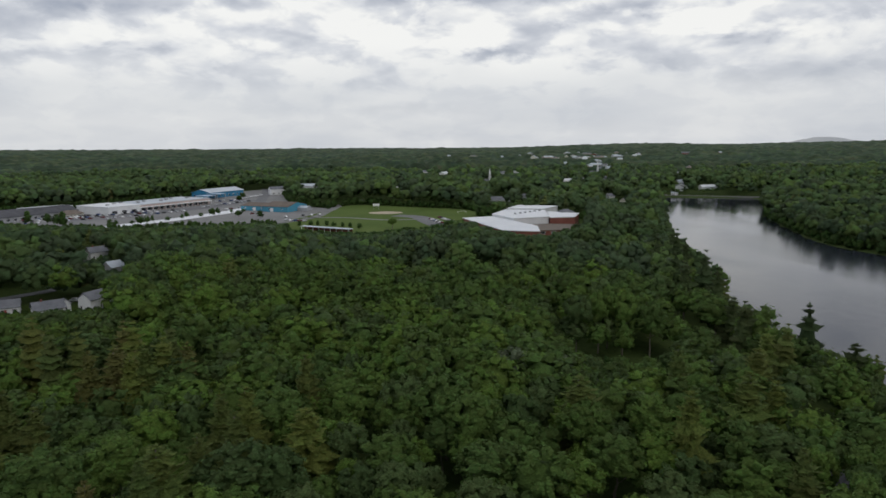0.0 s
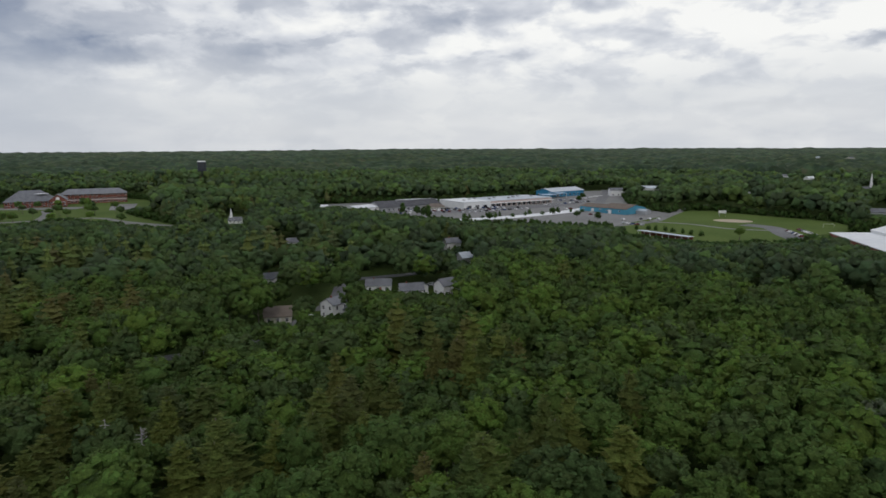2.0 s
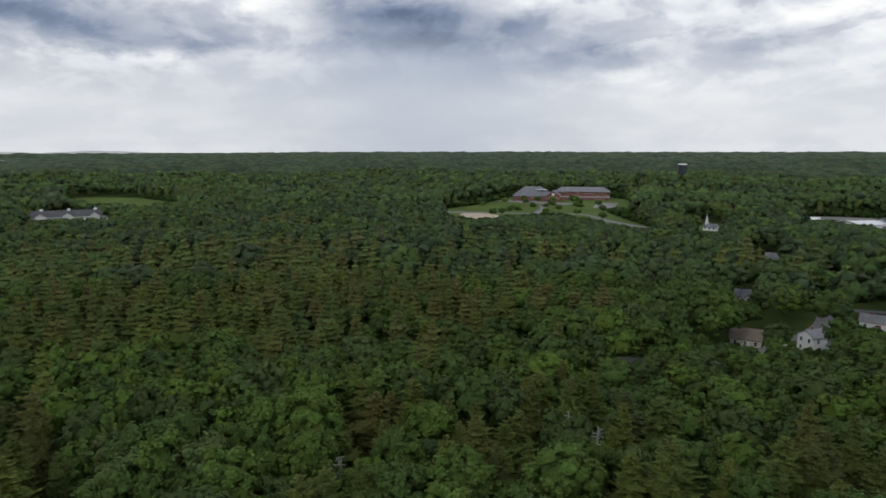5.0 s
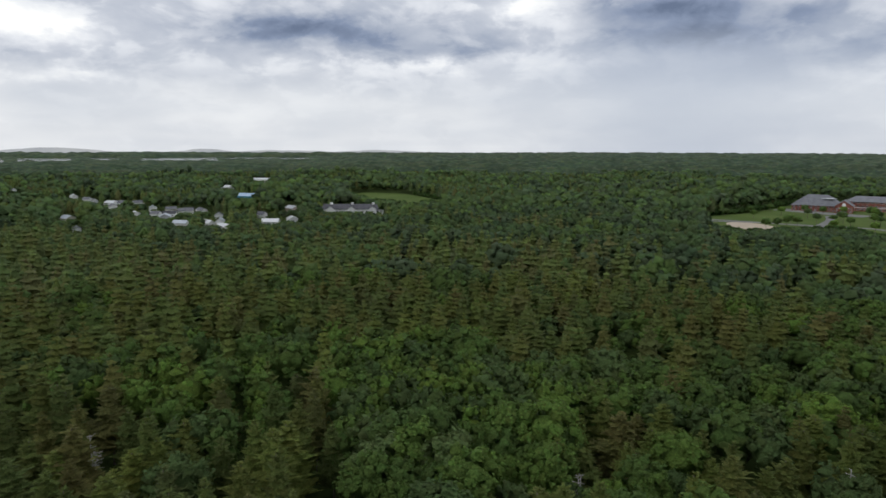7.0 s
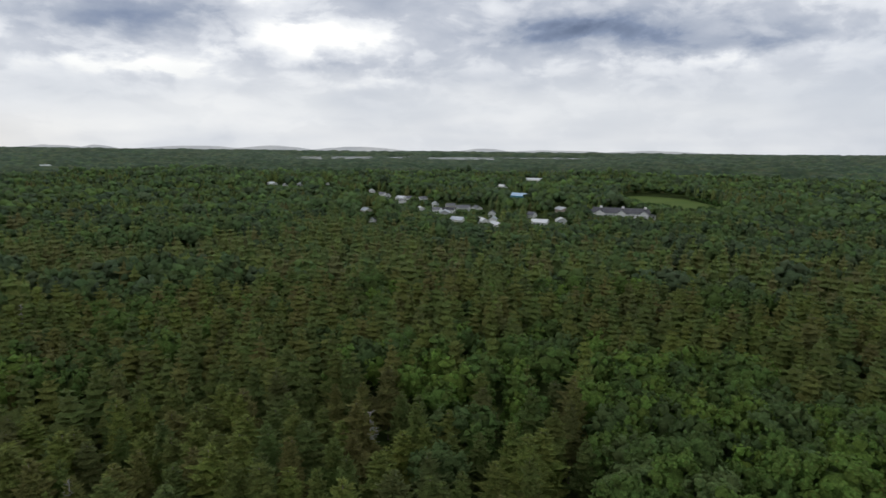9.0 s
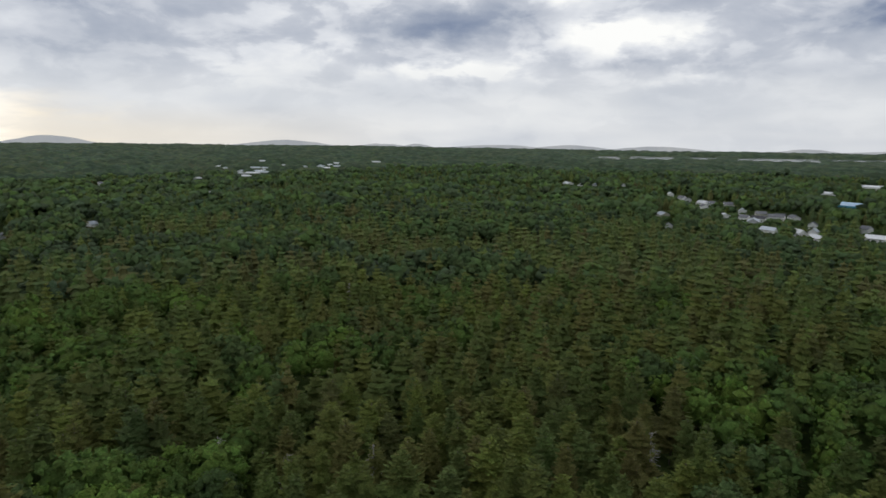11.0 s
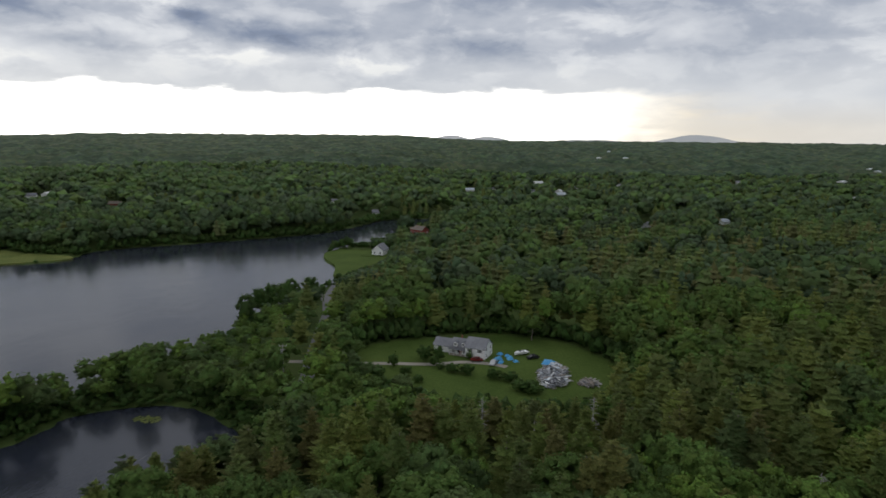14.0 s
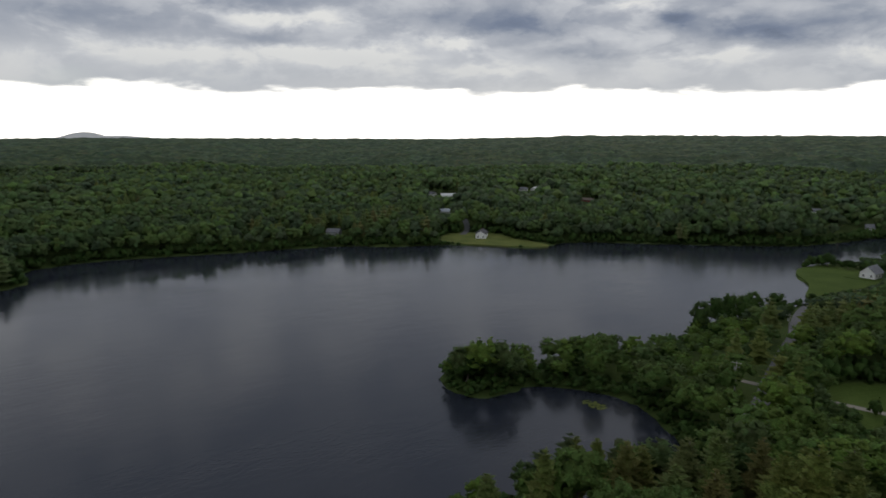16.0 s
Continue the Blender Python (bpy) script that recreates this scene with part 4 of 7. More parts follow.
house(84, -528, 100, "white waterside house with a grey roof", [(0, 0, 10.0, 7.0, 3.6, 2.6, "white", "slate", 0)])
house(361, -357, 130, "white cottage with a dark roof on the lake shore", [(0, 0, 16.0, 8.0, 3.4, 2.4, "white", "dark_roof", 0)], z=1.0)


def main_house():
    """The white house on the lawn: garage, dormered middle with porch, taller end block."""
    ob = thing("house", "white clapboard house with grey roofs, dormers and porch on the lawn", "house", pose(25, -221.0, 4.0, 0, 0, 166) @ Matrix.Scale(0.88, 4))
    # local x runs to the taller end, -y faces the driveway
    m = gable_block(ob, -8.5, 1.2, 8.0, 7.0, 2.6, 2.2, "white", "slate", 0)
    block_windows(ob, m, 8.0, 7.0, 1, "NW", 3.4)
    for i in range(2):
        bm = box_bm(-10.4 + i * 3.6, -2.36, 1.15, 2.7, 0.1, 2.3, 0.01)
        for j in range(3):
            box(bm, -10.4 + i * 3.6, -2.43, 0.5 + j * 0.7, 2.5, 0.05, 0.55, 0.01)
        part("garage_door", bm, M["trim"], ob)
    m = gable_block(ob, -1.2, 0.6, 7.0, 7.4, 2.7, 3.0, "white", "slate", 0)
    block_windows(ob, m, 7.0, 7.4, 1, "SN", 2.3)
    m = gable_block(ob, 6.4, -0.6, 8.2, 8.6, 4.3, 3.0, "white", "slate", 0)
    block_windows(ob, m, 8.2, 8.6, 1, "SN", 4.1, 1.9, 1.1, 3.2)
    block_windows(ob, m, 8.2, 8.6, 2, "E", 3.6, 0.9, 1.2, 1.3, 2.3)
    for u in (-2.8, 0.6):
        d = gable_block(ob, u, -1.6, 2.4, 1.6, 1.0, 0.7, "white", "slate", 90, 0.15, 3.6)
        me, pe = window_meshes(0.8, 0.9)
        w = part_of("window", me, ob, "", pose(u, -2.8, 4.1))
        part_of("pane", pe, w)
    bm = box_bm(-1.2, -4.0, 0.15, 7.0, 1.9, 0.3, 0.02)
    porch = part("porch", bm, M["wood"], ob, "open front porch with white posts")
    for i in range(5):
        part("post", box_bm(-4.5 + i * 1.65, -4.8, 1.45, 0.14, 0.14, 2.5, 0.02), M["trim"], porch)
    for i in range(4):
        part("rail", box_bm(-3.67 + i * 1.65, -4.8, 0.95, 1.5, 0.06, 0.08), M["trim"], porch)
    bm = bmesh.new()
    v = [bm.verts.new(p) for p in ((-5.0, -5.2, 2.55), (2.6, -5.2, 2.55), (2.6, -2.9, 3.25), (-5.0, -2.9, 3.25))]
    bm.faces.new(v)
    bmesh.ops.solidify(bm, geom=bm.faces[:], thickness=0.15)
    part("porch_roof", bm, M["slate"], ob)
    put_door(ob, -0.4, -3.1, 0.3, 0, 1.0, 2.1, "red_wall")
    part("steps", box(box_bm(2.9, -4.2, 0.12, 1.3, 1.4, 0.24, 0.02), 2.9, -4.7, 0.08, 1.3, 0.5, 0.14, 0.02), M["gravel"], ob)
    chimney(ob, -1.6, 1.4, 4.6, 6.6)
    SITES.append((26, -221, 0, 14))


main_house()


def far_house(x, y, rz, wall, roof, lx=11, ly=8, h=4.2, rise=2.6, label="", z=None):
    ob = thing("house", label or "small distant white house among trees", "house", pose(x, y, gz(x, y) if z is None else z, 0, 0, rz), "distant houses")
    m = gable_block(ob, 0, 0, lx, ly, h, rise, wall, roof)
    block_windows(ob, m, lx, ly, 1 if h < 7 else 2, "SE", 5.5, 1.2, 1.5)
    SITES.append((x, y, 0, max(lx, ly) * 0.6))
    zz = ob.location.z
    OPEN_POINTS.append((x, y, zz + h * 0.75, max(lx, ly) * 0.36 + 2.0))
    return ob


# ---- shopping plaza
def plaza():
    g = "buildings of the shopping plaza"
    ob = thing("store", "long low store with a white roof and pale brick front", "store", pose(-291, 573, 8.0, 0, 0, 61.6), g)
    # local x runs along the front, which faces -y
    flat_block(ob, [(30, 0), (114, 0), (114, 42), (30, 42)], 6.0, "pink_wall", "metal_roof")
    flat_block(ob, [(-2, -4), (29.8, -4), (29.8, 40), (-2, 40)], 6.6, "white", "white_roof")
    for i in range(12):
        m = pose(36 + i * 6.6, -0.01, 1.9)
        me, pe = window_meshes(4.6, 2.6)
        part_of("pane", pe, part_of("window", me, ob, "", m))
    part("canopy", box_bm(72, -1.6, 3.9, 84, 3.2, 0.5, 0.03), M["white"], ob)
    for i in range(13):
        part("post", box_bm(31 + i * 6.8, -3.0, 1.8, 0.3, 0.3, 3.7, 0.02), M["trim"], ob)
    for i in range(3):
        me, pe = window_meshes(5.0, 2.6)
        part_of("pane", pe, part_of("window", me, ob, "", pose(4 + i * 9.5, -4.01, 1.9)))
    for i in range(9):
        part("roof_unit", box_bm(10 + i * 11.5, 14 + (i * 7) % 17, 7.2, 2.6, 2.0, 1.4, 0.05), M["grey_metal"], ob)
    SITES.append((-275, 630, 0, 10))

    ob = thing("store", "store with two dark grey gabled shingle roofs", "store", pose(-345, 551, 8.0, 0, 0, 61), g)
    m = gable_block(ob, -17, 0, 32, 30, 4.2, 4.6, "grey_wall", "dark_roof", 0, 1.0)
    block_windows(ob, m, 32, 30, 1, "SW", 5.0, 2.4, 1.8, 1.7)
    m = gable_block(ob, 18, 2, 34, 26, 4.2, 4.2, "grey_wall", "dark_roof", 0, 1.0)
    block_windows(ob, m, 34, 26, 1, "SE", 5.0, 2.4, 1.8, 1.7)
    ob = thing("warehouse", "low warehouse with a bright white metal roof", "warehouse", pose(-366, 521, 8.0, 0, 0, 75), g)
    m = gable_block(ob, 0, 0, 48, 28, 4.6, 1.6, "white", "white_roof", 0, 0.6)
    block_windows(ob, m, 48, 28, 1, "SW", 8.0, 2.0, 1.4, 2.4)
    ob = thing("warehouse", "long bright white roofed shed behind trees", "warehouse", pose(-425, 500, 8.0, 0, 0, 40), g)
    m = gable_block(ob, 0, 0, 40, 14, 3.4, 1.4, "white", "white_roof", 0, 0.6)
    block_windows(ob, m, 40, 14, 1, "S", 8.0, 2.0, 1.2, 2.0)
    ob = thing("store", "flat pale grey store at the back of the plaza", "store", pose(-362, 600, 8.0, 0, 0, 61), g)
    flat_block(ob, [(-18, -8), (22, -8), (22, 10), (-18, 10)], 4.6, "grey_wall", "white_roof")
    ob = thing("restaurant", "small red-roofed diner beside the plaza", "restaurant", pose(-302, 566, 8.0, 0, 0, 61), g)
    m = gable_block(ob, -14, 6, 16, 11, 3.4, 2.6, "cream", "brown_roof", 0, 0.7, 0, 4.0)
    block_windows(ob, m, 16, 11, 1, "SEW", 3.0, 1.6, 1.4)
    # blue building at the far end with its pale blue canopies
    ob = thing("blue_store", "blue metal store with a pale grey roof", "store", pose(-262, 775, 8.0, 0, 0, 66), g)
    m = gable_block(ob, 0, 0, 56, 26, 6.4, 3.4, "blue_wall", "metal_roof", 0, 0.8)
    block_windows(ob, m, 56, 26, 1, "SW", 7.0, 2.4, 1.6, 2.4)
    for i in range(2):
        part("canopy", prism(bmesh.new(), [(-30 - i * 16, -26), (-16 - i * 16, -26), (-16 - i * 16, -10), (-30 - i * 16, -10)], 5.0 - i, 5.5 - i), M["blue_roof"], ob)
        for k in range(4):
            part("post", box_bm(-29.5 - i * 16 + 13 * (k % 2), -25.5 + 15 * (k // 2), 2.3, 0.3, 0.3, 5.2 - i, 0.02), M["trim"], ob)
    SITES.append((-262, 775, 0, 30))
    # blue arena
    ob = thing("arena", "long teal metal hall with a brown-grey roof", "arena", pose(-152, 604, 8.0, 0, 0, -22), g)
    m = gable_block(ob, 8, 2, 26, 30, 4.8, 3.2, "teal_wall", "brown_roof", 0, 0.5)
    block_windows(ob, m, 26, 30, 1, "S", 9.0, 1.6, 1.0, 2.6)
    m = gable_block(ob, -19, 3, 27.8, 24, 4.2, 2.2, "teal_wall", "brown_roof", 0, 0.5)
    block_windows(ob, m, 27.8, 24, 1, "SW", 9.0, 1.6, 1.0, 2.4)
    m = gable_block(ob, 26, 6, 9.8, 8, 3.0, 1.4, "grey_wall", "metal_roof", 0, 0.3)
    part("door", box_bm(4, -13.06, 1.7, 3.4, 0.12, 3.4, 0.02), M["trim"], ob)
    part("door", box_bm(-18, -9.06, 1.5, 3.0, 0.12, 3.0, 0.02), M["trim"], ob)
    SITES.append((-152, 604, 0, 20))


plaza()
ribbon("pavement", "pale concrete apron along the plaza front", [(-262, 470), (-240, 500), (-212, 546), (-190, 600), (-183, 640)], 17.0, M["white_roof"], 0.09, 8.0)
ribbon("pavement", "dark asphalt drive in front of the stores", [(-310, 528), (-280, 556), (-245, 610), (-222, 660), (-210, 720)], 22.0, M["asphalt"], 0.10, 8.0)


def car_thing(x, y, z, rz, paint, label, van=False):
    ob = thing("car", label, "car", pose(x, y, z, 0, 0, rz), "parked cars")
    bm = bmesh.new()
    prof = [(-2.15, 0.35), (-2.2, 0.75), (-1.5, 0.95), (-1.0, 1.42), (0.5, 1.45), (1.15, 0.98), (2.0, 0.85), (2.2, 0.4)] if not van else [(-2.3, 0.35), (-2.35, 1.9), (0.9, 1.95), (1.5, 1.15), (2.25, 1.0), (2.3, 0.4)]
    a = [bm.verts.new((u, -0.85 + 0.12 * (w > 1.1), w)) for u, w in prof]
    b = [bm.verts.new((u, 0.85 - 0.12 * (w > 1.1), w)) for u, w in prof]
    bm.faces.new(a)
    bm.faces.new(b[::-1])
    for i in range(len(prof)):
        k = (i + 1) % len(prof)
        bm.faces.new((a[i], b[i], b[k], a[k]))
    bmesh.ops.recalc_face_normals(bm, faces=bm.faces)
    part("body", bm, M[paint], ob)
    bm = box_bm(-0.25, 0, 1.2 if not van else 1.55, 1.35, 1.64, 0.28, 0.02)
    part("windows", bm, M["glass"], ob)
    for u in (-1.35, 1.35):
        for v in (-0.78, 0.78):
            bm = tube(bmesh.new(), (u, v - 0.1, 0.33), (u, v + 0.1, 0.33), 0.33, 0.33, 10)
            part("wheel", bm, M["black"], ob)
    return ob


CARS = []
for paint in ("white", "silver", "black", "red", "blue"):
    CARS.append(paint)


def parked_cars():
    rng = random.Random(12)
    first = {}
    spots = []
    for x0, y0, x1, y1, n in ((-300, 545, -262, 610, 14), (-292, 535, -248, 606, 16), (-282, 528, -236, 600, 14), (-330, 520, -305, 560, 10), (-240, 690, -222, 760, 12), (-232, 640, -205, 700, 12), (-130, 545, -105, 560, 5), (-175, 575, -160, 569, 4), (-322, 508, -300, 528, 8), (-318, 540, -290, 586, 14), (-310, 532, -270, 600, 18), (-226, 700, -214, 790, 16), (-200, 610, -176, 660, 10), (-345, 528, -322, 540, 8), (-124, 520, -108, 512, 5), (-12, 528, 2, 486, 12), (-4, 536, 10, 494, 10)):
        for i in range(n):
            if rng.random() < 0.78:
                f = i / max(1, n - 1)
                spots.append((x0 + (x1 - x0) * f, y0 + (y1 - y0) * f, math.degrees(math.atan2(y1 - y0, x1 - x0)) + 90 + rng.choice((0, 180))))
    for x, y, rz in spots:
        c = rng.choices(CARS, (5, 4, 3, 2, 2))[0]
        m = pose(x, y, 8.12, 0, 0, rz)
        if c not in first:
            first[c] = car_thing(x, y, 8.12, rz, "car_" + c, c + " car parked on the plaza lot")
        else:
            copy_thing(first[c], m)


parked_cars()


# ---- school beside the river
def river_school():
    ob = thing("school", "red brick school with stepped white flat roofs", "school", pose(0, 0, 8.0))
    for outline, h, wall, roof in (
        ([(14, 473), (36, 404), (58, 398), (60, 424), (48, 452), (36, 482)], 6.2, "brick", "white_roof"),
        ([(36, 482), (48, 452.5), (74, 462), (78, 506), (48, 512)], 8.0, "white", "white_roof"),
        ([(50, 514), (78, 508), (92, 530), (62, 540)], 9.0, "white", "white_roof"),
        ([(74.5, 460), (92, 462), (100, 486), (79, 500)], 7.6, "brick", "white_roof"),
        ([(60.5, 424), (82, 428), (90, 456), (74, 459.5), (48.5, 452)], 3.2, "brick", "brown_roof"),
    ):
        flat_block(ob, outline, h, wall, roof, 0.5)
        for i in range(len(outline)):
            (ax, ay), (bx, by) = outline[i], outline[(i + 1) % len(outline)]
            ln = math.hypot(bx - ax, by - ay)
            n = int(ln / 6.5)
            rz = math.degrees(math.atan2(by - ay, bx - ax))
            if by > max(ay, 500):
                continue
            for k in range(n):
                f = (k + 0.5) / n
                me, pe = window_meshes(3.2, 1.5)
                w = part_of("window", me, ob, "", pose(ax + (bx - ax) * f, ay + (by - ay) * f, 2.0, 0, 0, rz))
                part_of("pane", pe, w)
    m = gable_block(ob, 92, 496, 14, 12, 7.0, 3.0, "brick", "slate", 20, 0.6, 0, 5.5)
    for i in range(6):
        part("roof_unit", box_bm(52 + i * 4.2, 478 + i * 4.4, 8.8, 1.8, 1.8, 1.2, 0.05), M["grey_metal"], ob)
    SITES.append((60, 470, 0, 40))


river_school()


def sports_ground():
    """Long roofed stand, clay strip, diamond, scoreboard, and clipped shrubs along the path."""
    ob = thing("pavilion", "long low shed with a pale metal roof by the field", "pavilion", pose(-81, 453, 8.0, 0, 0, -28))
    part("roof", box(bmesh.new(), 0, 0, 2.9, 42, 5.0, 0.25, 0.03), M["metal_roof"], ob)
    part("wall", box_bm(0, 2.0, 1.35, 41, 0.3, 2.8, 0.02), M["brick"], ob)
    for i in range(9):
        part("post", box_bm(-20 + i * 5, -2.0, 1.35, 0.25, 0.25, 2.9, 0.02), M["trim"], ob)
    ribbon("track", "red clay running track strip", [(-118, 458), (-100, 448), (-78, 437), (-64, 430)], 8.0, M["clay"], 0.10, 8.0)
    ribbon("path", "pale asphalt path across the playing field", [(-128, 510), (-106, 508), (-80, 495), (-40, 484), (8, 480)], 5.0, M["lot"], 0.10, 8.0)
    ribbon("path", "pale asphalt cross path over the playing field", [(-116, 540), (-79, 538), (-48, 521), (-22, 522)], 4.5, M["lot"], 0.14, 8.0)
    ribbon("parking_lot", "grey parking lot beside the playing field", [(-40, 552), (-20, 538), (-9, 500), (4, 464)], 15.0, M["asphalt"], 0.12, 8.0)
    ribbon("parking_lot", "pale parking strip behind the school", [(-6, 540), (4, 500), (20, 470)], 12.0, M["lot"], 0.09, 8.0)
    bm = prism(bmesh.new(), [(-50 + 15 * math.cos(a), 575 + 11 * math.sin(a)) for a in np.linspace(0, 6.1, 20)], 7.5, 8.12)
    tagged(part("infield", bm, M["sand"]), "bare sandy baseball infield on the grass", "infield", kind="structure")
    ob = thing("scoreboard", "white scoreboard on two posts behind the infield", "scoreboard", pose(-61, 604, 8.0, 0, 0, 10))
    part("panel", box_bm(0, 0, 4.2, 6.0, 0.3, 2.4, 0.03), M["trim"], ob)
    for u in (-2.2, 2.2):
        part("post", box_bm(u, 0.3, 1.6, 0.25, 0.25, 3.6, 0.02), M["grey_metal"], ob)
    ob = thing("goal", "white football goal frame at the field edge", "goal", pose(16, 560, 8.0, 0, 0, 20))
    for a, b in (((-3.7, 0, 0), (-3.7, 0, 2.5)), ((3.7, 0, 0), (3.7, 0, 2.5)), ((-3.7, 0, 2.5), (3.7, 0, 2.5))):
        part("bar", tube(bmesh.new(), a, b, 0.12, 0.12, 6), M["trim"], ob)


sports_ground()


# ---- school on the hill
def hill_school():
    ob = thing("school", "brick school with broad grey hipped roofs and a round gable window", "school", pose(-716, 424, 8.0, 0, 0, 56))
    m = gable_block(ob, -18, -2, 46, 32, 7.0, 10.0, "brick", "slate", 0, 1.4, 0, 14.0)
    block_windows(ob, m, 46, 32, 2, "SEW", 4.0, 2.0, 1.5, 1.7, 3.0)
    m = gable_block(ob, 8, -14, 22, 16, 7.5, 5.5, "brick", "slate", 90, 1.0)
    block_windows(ob, m, 22, 16, 2, "W", 4.0, 2.0, 1.5, 1.7, 3.0)
    part("round_window", tube(bmesh.new(), (8, -25.3, 8.6), (8, -24.9, 8.6), 1.9, 1.9, 20), M["trim"], ob)
    part("gable_panel", box_bm(8, -25.06, 5.2, 9.0, 0.1, 0.7, 0.02), M["trim"], ob)
    m = gable_block(ob, 42, 22, 66, 24, 10.6, 5.0, "brick", "slate", 0, 1.2, 0, 8.0)
    block_windows(ob, m, 66, 24, 3, "SE", 4.0, 2.2, 1.6, 2.0, 3.6)
    part("band", box_bm(42, 9.94, 4.0, 66, 0.12, 0.6, 0.02), M["trim"], ob)
    part("skylight", prism(bmesh.new(), [(-14, -12), (-4, -14), (0, -10), (-8, -7)], 13.6, 14.0), M["white_roof"], ob)
    SITES.append((-708, 440, 0, 60))
    ob = thing("shed", "white flat-roofed outbuilding on the school grounds", "shed", pose(-765, 420, 8.0, 0, 0, 50))
    flat_block(ob, [(-14, -4), (14, -4), (14, 4), (-14, 4)], 3.4, "white", "white_roof")
    ribbon("parking_lot", "pale school parking lot", [(-735, 372), (-690, 395), (-655, 420)], 26.0, M["lot"], 0.09, 8.0)
    ribbon("parking_lot", "pale school parking lot beside the entrance", [(-655, 470), (-625, 445), (-598, 425)], 24.0, M["lot"], 0.09, 8.0)
    ribbon("road", "pale road along the front of the school grounds", [(-640, 225), (-616, 248), (-601, 285), (-576, 328), (-550, 364), (-498, 356), (-440, 354)], 7.0, M["lot"], 0.13, 8.0)
    ribbon("road", "pale drive up to the school", [(-576, 328), (-620, 362), (-660, 384)], 7.0, M["lot"], 0.15, 8.0)
    bm = prism(bmesh.new(), [(-572 + 34 * math.cos(a), 268 + 18 * math.sin(a)) for a in np.linspace(0, 6.1, 24)], 7.5, 8.10)
    tagged(part("infield", bm, M["sand"]), "pale sandy ball field on the school grounds", "infield", kind="structure")


hill_school()


def steeple_church(x, y, rz, label, scale=1.0, h=24.0):
    z = gz(x, y)
    ob = thing("church", label, "church", pose(x, y, z, 0, 0, rz), "churches")
    m = gable_block(ob, 0, 0, 16 * scale, 9 * scale, 4.2 * scale, 4.0 * scale, "white", "slate")
    block_windows(ob, m, 16 * scale, 9 * scale, 1, "SN", 3.2, 1.0, 2.4, 2.4)
    a = 8 * scale - 1.5
    part("tower", box_bm(a, 0, h * 0.25, 3.2 * scale, 3.2 * scale, h * 0.5, 0.05), M["white"], ob)
    part("belfry", box_bm(a, 0, h * 0.57, 2.3 * scale, 2.3 * scale, h * 0.16, 0.05), M["white"], ob)
    bm = bmesh.new()
    bmesh.ops.create_cone(bm, cap_ends=True, segments=8, radius1=1.5 * scale, radius2=0.05, depth=h * 0.36, matrix=Matrix.Translation((a, 0, h * 0.82)))
    part("spire", bm, M["white"], ob)
    SITES.append((x, y, 0, 11))
    OPEN_POINTS.append((x, y, z + (1.5 if scale < 0.84 else 7), 9))


steeple_church(-404, 388, 200, "small white chapel with a slate roof and white steeple", 0.66, 12.5)
steeple_church(66, 980, 10, "white wooden church with a tall white spire among trees", 0.9, 25)
steeple_church(262, 1135, -20, "white wooden church with a tall slender spire", 0.9, 27)


def water_tower():
    x, y = -679.0, 599.0
    z = gz(x, y)
    ob = thing("water_tower", "dark steel water tank with a pale cap above the trees", "water tower", pose(x, y, z))
    top = 52.0 - z
    part("tank", tube(bmesh.new(), (0, 0, top - 13), (0, 0, top - 1.2), 5.4, 5.4, 24), M["tank"], ob)
    part("cap", tube(bmesh.new(), (0, 0, top - 1.2), (0, 0, top), 5.8, 4.0, 24), M["white"], ob)
    part("riser", tube(bmesh.new(), (0, 0, -1), (0, 0, top - 13), 0.9, 0.9, 12), M["tank"], ob)
    for i in range(6):
        a = i * math.pi / 3
        part("leg", tube(bmesh.new(), (5.0 * math.cos(a), 5.0 * math.sin(a), -1), (5.0 * math.cos(a), 5.0 * math.sin(a), top - 12.5), 0.25, 0.25, 8), M["tank"], ob)
    SITES.append((x, y, 0, 8))


water_tower()


# ---- long lodging house in the west and its neighbours
def lodge():
    ob = thing("lodging", "long white lodging house with dark blue-grey gabled roofs", "building", pose(-668, -92, 10.0, 0, 0, 92))
    m = gable_block(ob, 0, 0, 62, 15, 4.2, 4.2, "white", "dark_roof", 0, 0.8)
    block_windows(ob, m, 62, 15, 1, "SN", 3.6, 1.3, 1.4)
    for i in range(3):
        d = gable_block(ob, -21 + i * 21, -8, 6, 8, 4.4, 2.6, "white", "dark_roof", 90, 0.5)
        part("cupola", box_bm(-21 + i * 21, 0, 9.0, 2.6, 2.6, 1.9, 0.05), M["white"], ob)
    for i in range(3):
        gable_block(ob, -21 + i * 21, 8, 6, 8, 4.4, 2.6, "white", "dark_roof", 90, 0.5)
    SITES.append((-668, -92, 0, 30))
    for k in range(7):
        OPEN_POINTS.append((-668 + 2 * k, -122 + k * 10, 13.0, 6))


lodge()


